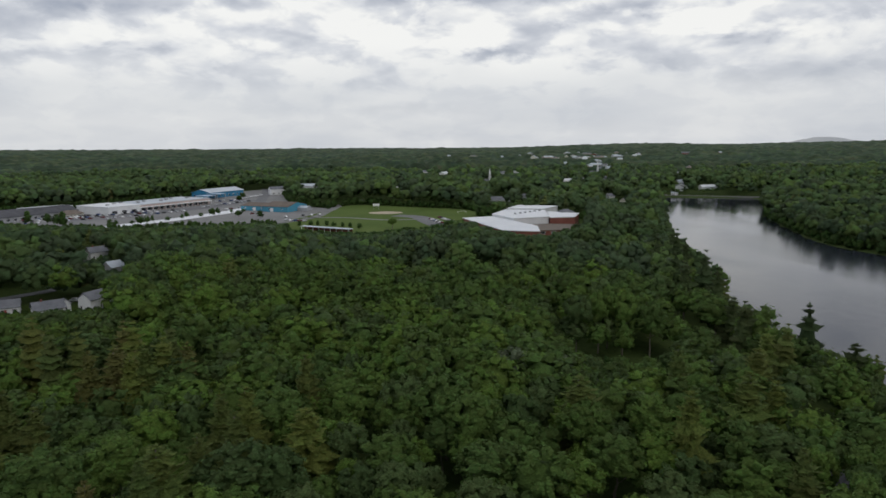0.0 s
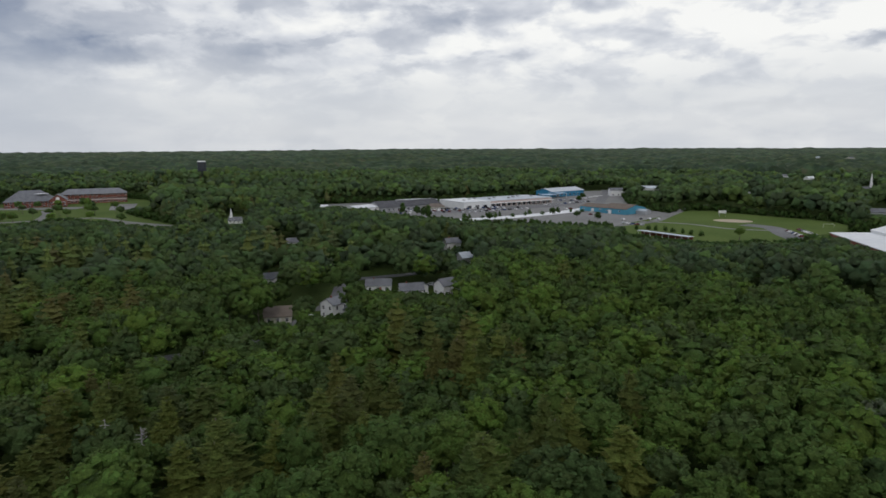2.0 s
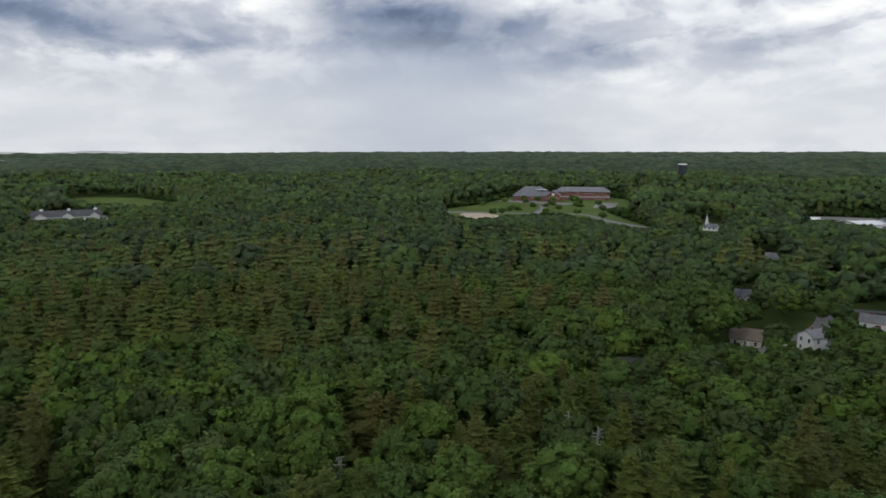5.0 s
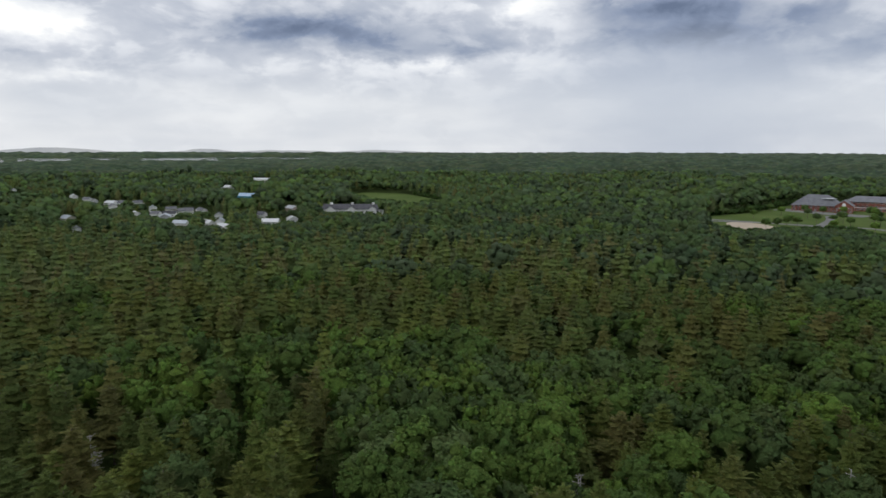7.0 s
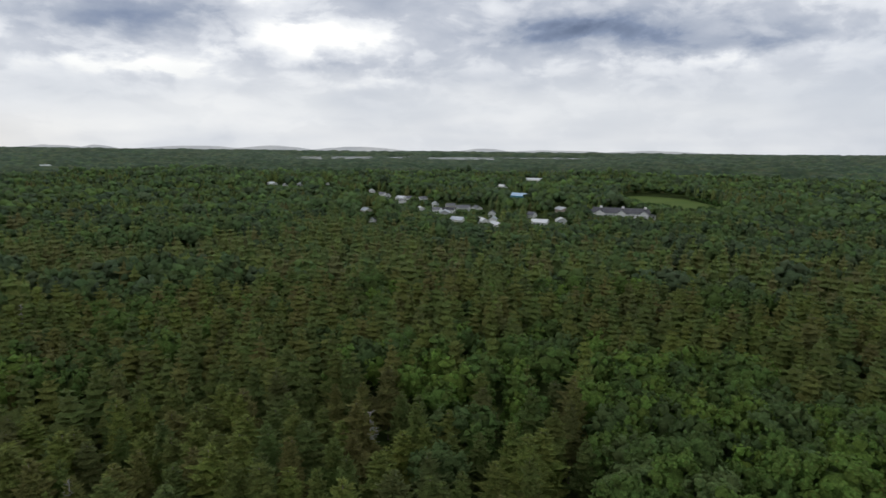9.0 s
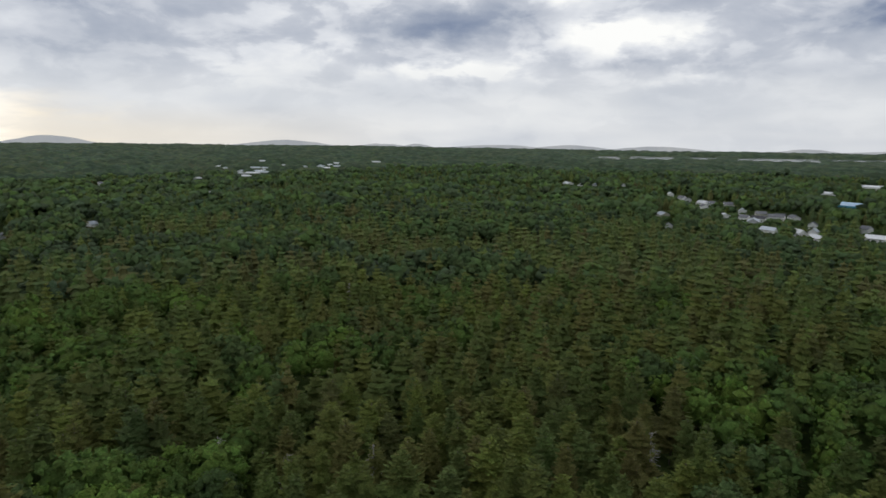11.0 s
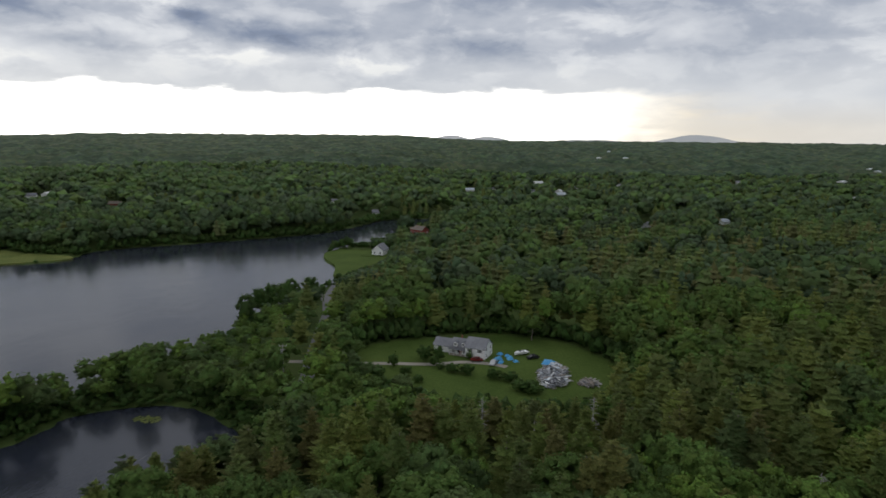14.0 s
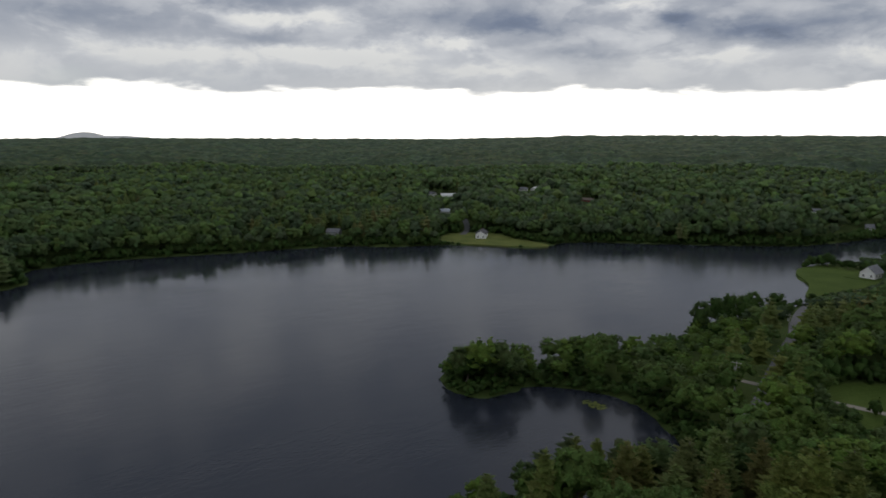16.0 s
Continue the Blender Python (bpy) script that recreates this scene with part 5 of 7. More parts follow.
# ---- distant houses, one by one where they stand clear
for x, y, rz, wall, roof, lx, h in ((-843, -627, 30, "white", "slate", 12, 6.0), (-859, -664, 60, "white", "white_roof", 26, 4.0), (-864, -615, 20, "white", "metal_roof", 14, 5.0), (-624, -356, 50, "cream", "metal_roof", 20, 3.4), (-787, -417, 30, "white", "slate", 12, 4.0), (-757, -382, 70, "white", "white_roof", 16, 4.4), (-652, -305, 35, "white", "white_roof", 16, 4.4), (-655, -286, 80, "white", "slate", 11, 4.4), (-634, -268, 20, "grey_wall", "metal_roof", 18, 4.0), (-591, -211, 50, "white", "white_roof", 14, 4.0), (-600, -203, 10, "white", "metal_roof", 12, 4.4), (-625, -172, 70, "white", "slate", 9, 7.0), (-596, -156, 90, "white", "white_roof", 18, 3.4), (-703, -161, 40, "pink_wall", "white_roof", 20, 5.0), (-1001, -330, 60, "white", "white_roof", 24, 5.0), (-1158, -319, 80, "white", "white_roof", 44, 5.5), (-817, -459, 40, "white", "white_roof", 14, 5.0), (-791, -428, 70, "white", "slate", 12, 5.0), (-705, -354, 40, "white", "white_roof", 12, 4.6), (-545, -304, 30, "white", "slate", 9, 4.0), (-570, -190, 65, "white", "white_roof", 14, 3.6), (-612, -140, 20, "white", "white_roof", 16, 3.6), (-899, -586, 40, "white", "slate", 10, 4.4)):
    far_house(x, y, rz, wall, roof if lx > 13 or roof != "white_roof" else "slate", lx * 0.85, 7 if lx < 16 else 10, h * 0.9, 2.4, "distant pale house at the western settlement" if lx < 16 else "long pale roofed building at the western settlement")
rng_west = random.Random(12)
for i in range(10):
    f = rng_west.random()
    far_house(-800 + 180 * f + rng_west.uniform(-60, 40), -440 + 240 * f + rng_west.uniform(-40, 40), rng_west.uniform(0, 180), rng_west.choice(("white", "white", "cream", "grey_wall")), rng_west.choice(("slate", "slate", "metal_roof", "dark_roof")), rng_west.uniform(9, 15), 7.5, 3.8, 2.3, "pale house in the western settlement among trees")
far_house(-843, -252, 70, "teal_wall", "blue_roof", 40, 22, 5.5, 3.0, "teal hall with a pale blue metal roof")
for x, y, rz, wall, roof, lx, h in ((173, -625, 20, "grey_wall", "slate", 9, 3.6), (118, -909, 10, "white", "metal_roof", 18, 4.6), (64, -974, 60, "white", "slate", 11, 5.6), (32, -900, 20, "white", "slate", 10, 5.0), (-3, -926, 75, "white", "white_roof", 15, 4.6), (-7, -856, 15, "grey_wall", "metal_roof", 16, 4.0), (-97, -1065, 40, "white", "slate", 13, 5.0), (-277, -1093, 10, "white", "slate", 10, 9.0), (-145, -595, 30, "white", "metal_roof", 9, 4.0), (-78, -567, 70, "grey_wall", "slate", 9, 4.0), (465, -410, 40, "white", "metal_roof", 12, 4.4), (579, -514, 50, "white", "white_roof", 22, 4.0), (604, -509, 10, "white", "slate", 11, 4.4), (564, -626, 30, "white", "slate", 14, 6.0), (556, -640, 110, "white", "white_roof", 13, 6.0), (444, -601, 20, "red_wall", "brown_roof", 16, 3.6), (428, -264, 40, "grey_wall", "slate", 12, 4.0), (-30, -1010, 20, "white", "slate", 12, 4.4), (90, -940, 80, "white", "slate", 10, 4.4), (240, -690, 10, "white", "slate", 10, 4.0), (-360, -880, 40, "white", "white_roof", 10, 4.0), (30, -1100, 15, "white", "white_roof", 20, 4.0)):
    far_house(x, y, rz, wall, roof, lx * 0.85, 7, h * 0.9, 2.2, "distant pale house among the southern woods" if wall != "red_wall" else "distant low house with a red roof")
for x, y, rz, wall, roof, lx, ly, h in ((-199, 801, 30, "white", "slate", 24, 13, 8.0), (-172, 847, -10, "white", "metal_roof", 26, 16, 9.0), (-30, 1200, 20, "white", "slate", 16, 9, 6.0), (5, 1180, 60, "white", "white_roof", 22, 10, 5.0), (-46, 880, 10, "white", "slate", 11, 8, 5.0), (-62, 896, 50, "white", "metal_roof", 13, 8, 5.0), (108, 1150, 30, "grey_wall", "slate", 16, 10, 6.0), (133, 1170, 70, "white", "slate", 14, 9, 7.0), (185, 990, 10, "white", "white_roof", 30, 12, 5.0), (213, 990, 50, "white", "white_roof", 16, 10, 5.0), (184, 724, 30, "white", "slate", 11, 8, 6.0), (190, 690, 60, "cream", "slate", 10, 8, 5.0), (336, 930, 20, "white", "metal_roof", 16, 10, 6.0), (309, 860, 70, "white", "white_roof", 20, 12, 6.0), (325, 885, 20, "white", "slate", 14, 9, 6.0), (420, 1180, 50, "white", "slate", 16, 10, 6.0), (60, 690, 10, "grey_wall", "slate", 30, 20, 6.0), (88, 712, 80, "grey_wall", "slate", 20, 18, 6.0), (346, 858, 15, "white", "white_roof", 30, 10, 5.0), (250, 1020, 30, "white", "slate", 12, 8, 6.0)):
    far_house(x, y, rz, wall, roof if roof != "white_roof" or lx > 20 else "slate", lx * 0.8, ly * 0.85, h * 0.85, 2.6, "pale house in the town beyond the school" if lx < 18 else "large pale building in the town beyond the school")


def hillside_town():
    """Pale roofs of the town centre on the northern hillside."""
    rng = random.Random(31)
    for i in range(60):
        az = rng.gauss(-12.5, 3.6)
        r = rng.uniform(1850, 2650) if i % 4 else rng.uniform(1250, 1800)
        a = radians(az)
        big = rng.random() < 0.3
        far_house(CX - math.sin(a) * r, CY + math.cos(a) * r, rng.uniform(0, 180), rng.choice(("white", "grey_wall", "pink_wall", "cream", "brick")), rng.choice(("white_roof", "metal_roof", "slate", "slate", "metal_roof")), rng.uniform(22, 36) if big else rng.uniform(9, 15), rng.uniform(12, 16) if big else rng.uniform(8, 11), rng.uniform(6, 9) if big else rng.uniform(5, 7), 3.0, "pale building of the town on the hillside")
    for i in range(26):
        az, r = rng.choice(((153.5, 1500), (156, 1640), (150, 1750))) if i < 17 else (rng.uniform(140, 185), rng.uniform(1200, 2400))
        a = radians(az + rng.uniform(-2.6, 2.6))
        r += rng.uniform(-80, 80)
        far_house(CX - math.sin(a) * r, CY + math.cos(a) * r, rng.uniform(0, 180), "white", rng.choice(("white_roof", "metal_roof")), rng.uniform(12, 30), 11, 5.0, 2.0, "distant pale roof in the southern woods")


hillside_town()


def dam():
    ob = thing("dam", "low pale concrete dam across the end of the river", "dam", pose(331, 806, 0, 0, 0, -18))
    part("wall", box_bm(0, 0, 0.2, 128, 3.0, 3.4, 0.15), M["lot"], ob)
    for i in range(7):
        part("pier", box_bm(-54 + i * 9, -1.2, 0.9, 1.2, 4.0, 4.2, 0.1), M["lot"], ob)
    ob = thing("gatehouse", "small white gatehouse on the dam", "building", pose(290, 822, 1.9, 0, 0, -18))
    m = gable_block(ob, 0, 0, 8, 5, 2.8, 1.2, "white", "metal_roof", 0, 0.3)
    block_windows(ob, m, 8, 5, 1, "SW", 2.6)


dam()


# ---- things on the lawn of the white house
def heap(x, y, rx, ry, height, n, name, label, mats, seed):
    """A tangle of boards and sheets, highest in the middle."""
    rng = random.Random(seed)
    ob = thing(name, label, "scrap heap", pose(x, y, 4.05))
    bm = bmesh.new()
    bmesh.ops.create_icosphere(bm, subdivisions=3, radius=1.0)
    for v in bm.verts:
        k = 0.8 + 0.35 * noise.noise(v.co * 2.3 + Vector((seed, 0, 0)))
        v.co = Vector((v.co.x * rx * k, v.co.y * ry * k, max(-0.1, v.co.z * height * k * 0.75)))
    part("mound", bm, M["slate"], ob, "packed rubble and timber")
    meshes = []
    for i, mt in enumerate(mats):
        bm = box_bm(0, 0, 0, 1, 1, 1, 0.02)
        me = bpy.data.meshes.new("board")
        bm.to_mesh(me)
        bm.free()
        me.materials.append(M[mt])
        meshes.append(me)
    for i in range(n):
        a, f = rng.uniform(0, 6.28), math.sqrt(rng.random())
        u, v = math.cos(a) * f * rx, math.sin(a) * f * ry
        zz = height * max(0.12, 1 - f * f) * rng.uniform(0.6, 1.0)
        ln, wd = rng.uniform(1.0, 3.6), rng.uniform(0.2, 1.1)
        part_of("board", rng.choice(meshes), ob, "", Matrix.LocRotScale((u, v, zz), Euler((rng.gauss(0, 0.28), rng.gauss(0, 0.28), rng.uniform(0, 3.14))), (ln, wd, rng.uniform(0.06, 0.3))))
    return ob


heap(-6.5, -203, 4.8, 11.0, 3.9, 170, "scrap_heap", "large heap of grey boards, metal sheets and rubble on the lawn", ("grey_wall", "dead", "grey_metal", "slate", "metal_roof", "wood", "white"), 3)
heap(-17.5, -199, 3.2, 2.8, 1.9, 55, "brush_heap", "grey heap of cut brush and boards beside the scrap", ("dead", "wood", "dead"), 4)


def tarp(x, y, z, sx, sy, h, seed, label):
    bm = bmesh.new()
    bmesh.ops.create_grid(bm, x_segments=14, y_segments=14, size=1.0)
    for v in bm.verts:
        e = max(abs(v.co.x), abs(v.co.y))
        hh = h * (1 - e ** 3) * (0.75 + 0.5 * noise.noise(v.co * 1.7 + Vector((seed, seed, 0))))
        v.co = Vector((v.co.x * sx + 0.12 * noise.noise(v.co * 4), v.co.y * sy, max(0.02, hh)))
    bmesh.ops.solidify(bm, geom=bm.faces[:], thickness=0.03)
    ob = part("tarpaulin", bm, M["tarp"])
    ob.matrix_basis = pose(x, y, z, 0, 0, seed * 37)
    tagged(ob, label, "tarpaulin", "blue tarpaulins by the house")


for i, (x, y, sx, sy, h) in enumerate(((12.5, -216.5, 1.3, 1.0, 1.2), (11.3, -213.0, 1.2, 0.8, 1.0), (8.6, -217.5, 1.4, 1.1, 1.5), (12.4, -221.6, 1.0, 0.8, 0.9), (9.8, -220.4, 0.9, 0.8, 0.7), (6.4, -215.0, 0.9, 0.7, 0.8), (13.8, -213.6, 0.8, 0.6, 0.8))):
    tarp(x, y, 4.05, sx, sy, h, i + 1, "crumpled blue tarpaulin over stored goods on the grass")
tarp(-4.6, -209.5, 6.4, 2.3, 1.9, 1.0, 7, "blue tarpaulin spread on the scrap heap")


def boat(x, y, rz):
    ob = thing("boat", "small white fibreglass motorboat on the grass", "boat", pose(x, y, 4.1, 0, 0, rz))
    n = 14
    bm = bmesh.new()
    rings = []
    for i in range(n):
        f = i / (n - 1)
        w = 1.1 * min(1, (1 - f) * 2.4) ** 0.6
        x0 = -2.8 + 5.6 * f
        k = 0.25 + 0.5 * f ** 2
        rings.append([bm.verts.new(p) for p in ((x0, -w, 1.0 + 0.25 * f), (x0, -w * 0.75, 0.3 + k * 0.3), (x0, 0, k * 0.35), (x0, w * 0.75, 0.3 + k * 0.3), (x0, w, 1.0 + 0.25 * f))])
    for a, b in zip(rings, rings[1:]):
        for j in range(4):
            bm.faces.new((a[j], a[j + 1], b[j + 1], b[j]))
        bm.faces.new((a[4], a[0], b[0], b[4]))
    bm.faces.new(rings[0])
    bmesh.ops.recalc_face_normals(bm, faces=bm.faces)
    part("hull", bm, M["white"], ob)
    part("windshield", box_bm(0.4, 0, 1.4, 0.08, 1.5, 0.5, 0.02), M["glass"], ob)
    part("seat", box_bm(-1.0, 0, 1.2, 0.6, 1.4, 0.35, 0.05), M["grey_metal"], ob)
    part("outboard_motor", box_bm(-3.0, 0, 1.1, 0.45, 0.4, 0.9, 0.08), M["black"], ob)


boat(5.2, -222.8, 40)
car_thing(0.8, -219.5, 4.08, 30, "car_black", "black car parked on the grass by the boat")
car_thing(19.6, -212.6, 4.2, 10, "car_red", "red car parked on the gravel drive")
car_thing(13.6, -210.6, 4.2, 80, "car_silver", "silver car parked on the gravel drive")
for x, y, rz, c, lab in ((-150, 186, 60, "car_silver", "silver car on the lawn by the white house"), (-160, 188, 20, "car_white", "white car on the drive by the cream house"), (-150, 262, 10, "car_white", "white car parked by the cottage"), (-172, 312, 50, "car_white", "white car in the yard by the grey house")):
    car_thing(x, y, gz(x, y) + 0.05, rz, c, lab)


def lily_pads(x, y):
    """A patch of floating leaves in the cove."""
    rng = random.Random(6)
    bm = bmesh.new()
    for i in range(90):
        a, f = rng.uniform(0, 6.28), math.sqrt(rng.random())
        r = rng.uniform(0.22, 0.48)
        prism(bm, [(x + 4.2 * f * math.cos(a) + r * math.cos(b), y + 2.4 * f * math.sin(a) + r * math.sin(b)) for b in np.linspace(0.2, 5.9, 8)], 0.005 + 0.002 * (i % 6), 0.02 + 0.002 * (i % 6))
    tagged(part("lily_pads", bm, M["marsh"]), "floating pale green lily pads in the cove", "water plants", kind="stuff")


lily_pads(106, -157)


def utility_pole(x, y, rz, label, h=10.5):
    z = gz(x, y)
    ob = thing("utility_pole", label, "utility pole", pose(x, y, z, 0, 0, rz), "utility poles on the shore road")
    part("pole", tube(bmesh.new(), (0, 0, -1), (0, 0, h), 0.17, 0.11, 8), M["dead"], ob)
    part("crossarm", box_bm(0, 0, h - 0.6, 2.6, 0.12, 0.14, 0.01), M["dead"], ob)
    part("crossarm", box_bm(0, 0, h - 1.7, 1.8, 0.12, 0.14, 0.01), M["dead"], ob)
    for u in (-1.1, 0.0, 1.1):
        part("insulator", tube(bmesh.new(), (u, 0, h - 0.55), (u, 0, h - 0.25), 0.07, 0.05, 6), M["trim"], ob)
    part("transformer", tube(bmesh.new(), (0.4, 0.1, h - 2.9), (0.4, 0.1, h - 2.0), 0.25, 0.25, 10), M["grey_metal"], ob)


utility_pole(75.5, -181, 15, "weathered wooden utility pole with crossarms beside the shore road", 13.0)
utility_pole(93, -262, 15, "wooden utility pole farther along the shore road", 9.5)
SIGHT = sight_table(OPEN_POINTS)


def top_limit(x, y):
    az = bearing(x, y)
    r = np.hypot(x - CX, y - CY)
    s = SIGHT[(az / 360 * SIGHT_AZ).astype(int) % SIGHT_AZ, np.minimum(r / 6.0 + 1, len(SIGHT_R) - 1).astype(int)]
    return np.where(s > 0, eye_height(az) - s * r, 999.0)


# ground that carries no trees
def bare(x, y, pad):
    d = np.where(np.maximum(abs(x), abs(y)) < 1095, shore_far(x, y), 400.0)
    out = d < pad * 0.4
    for lo, hi, line, level in flat_maps.values():
        m = (x > lo[0]) & (x < hi[0]) & (y > lo[1]) & (y < hi[1])
        if m.any():
            out[m] |= edge_distance(x[m], y[m], line) < pad * 0.6
    for line, w in ROADS:
        lo, hi = line.min(0) - 10, line.max(0) + 10
        m = (x > lo[0]) & (x < hi[0]) & (y > lo[1]) & (y < hi[1])
        if m.any():
            dd = np.full(m.sum(), 1e9)
            for p in line:
                dd = np.minimum(dd, np.hypot(x[m] - p[0], y[m] - p[1]))
            out[m] |= dd < w / 2 + pad * 0.45
    for hx, hy, hz, half in SITES:
        out |= np.hypot(x - hx, y - hy) < half * 0.85 + pad * 0.5
    return out


# ---------------------------------------------------------------- tree forms
def ico(sub):
    bm = bmesh.new()
    bmesh.ops.create_icosphere(bm, subdivisions=sub, radius=1.0)
    bm.verts.ensure_lookup_table()
    v = np.array([q.co[:] for q in bm.verts])
    f = np.array([[q.index for q in fc.verts] for fc in bm.faces])
    bm.free()
    return v, f


ICO1 = ico(1)
OCTA = (np.array([(1, 0, 0), (0, 1, 0), (-1, 0, 0), (0, -1, 0), (0, 0, 1), (0, 0, -1)], float), np.array([(0, 1, 4), (1, 2, 4), (2, 3, 4), (3, 0, 4), (1, 0, 5), (2, 1, 5), (3, 2, 5), (0, 3, 5)]))


def unit(v):
    return v / (np.linalg.norm(v, axis=-1, keepdims=True) + 1e-9)


def cards(rng, at, facing, long, wide, scatter, soft=0.7):
    """Small bent leaf sprays: two triangles each, folded along the middle, shaded with the bough they cover."""
    n = len(at)
    nrm = unit(facing + rng.normal(0, scatter, (n, 3)))
    u = unit(np.cross(nrm, rng.normal(0, 1, (n, 3))))
    w = np.cross(nrm, u)
    s = rng.uniform(0.7, 1.3, (n, 1))
    a, b = u * long * s / 2, w * wide * s / 2
    fold = nrm * wide * 0.22 * s
    v = np.stack([at - a - fold, at - b + fold * 0.4, at + a - fold, at + b + fold * 0.4], 1)
    idx = np.arange(n)[:, None] * 4
    f = np.concatenate([idx + [0, 1, 3], idx + [1, 2, 3]])
    shade = unit(unit(facing) * soft + nrm * (1 - soft))
    return v.reshape(-1, 3), f, np.repeat(shade, 4, 0)


def join(parts):
    vs, fs, ns, o = [], [], [], 0
    for v, f, n in parts:
        vs.append(v)
        fs.append(f + o)
        ns.append(n)
        o += len(v)
    return np.concatenate(vs), np.concatenate(fs), np.concatenate(ns)


def ball(rng, form, c, r, rough, lean=(0, 0, 0)):
    """A bough: an uneven ball of leaves, turned at random and lit with the dome that it lies on."""
    v, f = form
    q = Euler(tuple(rng.uniform(0, 6.28, 3))).to_matrix()
    v = v @ np.array(q)
    k = 1 + rng.uniform(-rough, rough, (len(v), 1))
    return v * r * k + c, f, unit(v + np.asarray(lean) * 1.2 + rng.normal(0, 0.12, v.shape))


def broad_crown(seed, lumps, per, card, form, size=1.0):
    """A domed crown of many small boughs over a shaded middle; 18 m tree, crown from 6 m up, radius about 4.5."""
    rng = np.random.default_rng(seed)
    out = []
    c0 = np.array([0, 0, 11.0])
    axes = np.array([rng.uniform(3.2, 4.1), rng.uniform(3.2, 4.1), rng.uniform(4.2, 5.2)])
    if lumps > 4:
        out.append(ball(rng, ICO1 if lumps > 8 else OCTA, c0, axes * (0.72 if lumps > 8 else 0.8), 0.06))
    # three or four leaders swell the dome unevenly
    lead = unit(rng.normal(0, 1, (4, 3)) + [0, 0, 0.5])
    gold = math.pi * (3 - math.sqrt(5))
    for i in range(lumps):
        zz = 1 - 1.42 * (i + 0.5) / lumps
        a = i * gold + rng.uniform(-0.35, 0.35)
        q = math.sqrt(max(0.0, 1 - zz * zz))
        d = unit(np.array([q * math.cos(a), q * math.sin(a), zz]) + rng.normal(0, 0.13, 3))
        swell = 0.86 + 0.30 * max(0.0, float((lead @ d).max()) - 0.55) + rng.uniform(-0.10, 0.10)
        c = c0 + d * axes * swell
        rl = rng.uniform(0.72, 1.28) * size * (5.9 / math.sqrt(lumps)) * np.array([1.0, 1.0, 1.05])
        rl = np.minimum(rl, 3.6)
        out.append(ball(rng, form, c, rl * (0.80 if per > 2 else 1.05), 0.26, d))
        if per:
            n = max(1, int(per * rng.uniform(0.7, 1.3)))
            q = unit(rng.normal(0, 1, (n, 3)) + d * 0.8 + [0, 0, 0.45])
            out.append(cards(rng, c + q * rl * rng.uniform(0.78, 1.30, (n, 1)), q + d * 0.7 + [0, 0, 0.25], card, card * 0.72, 0.75, 0.5))
    return join(out)


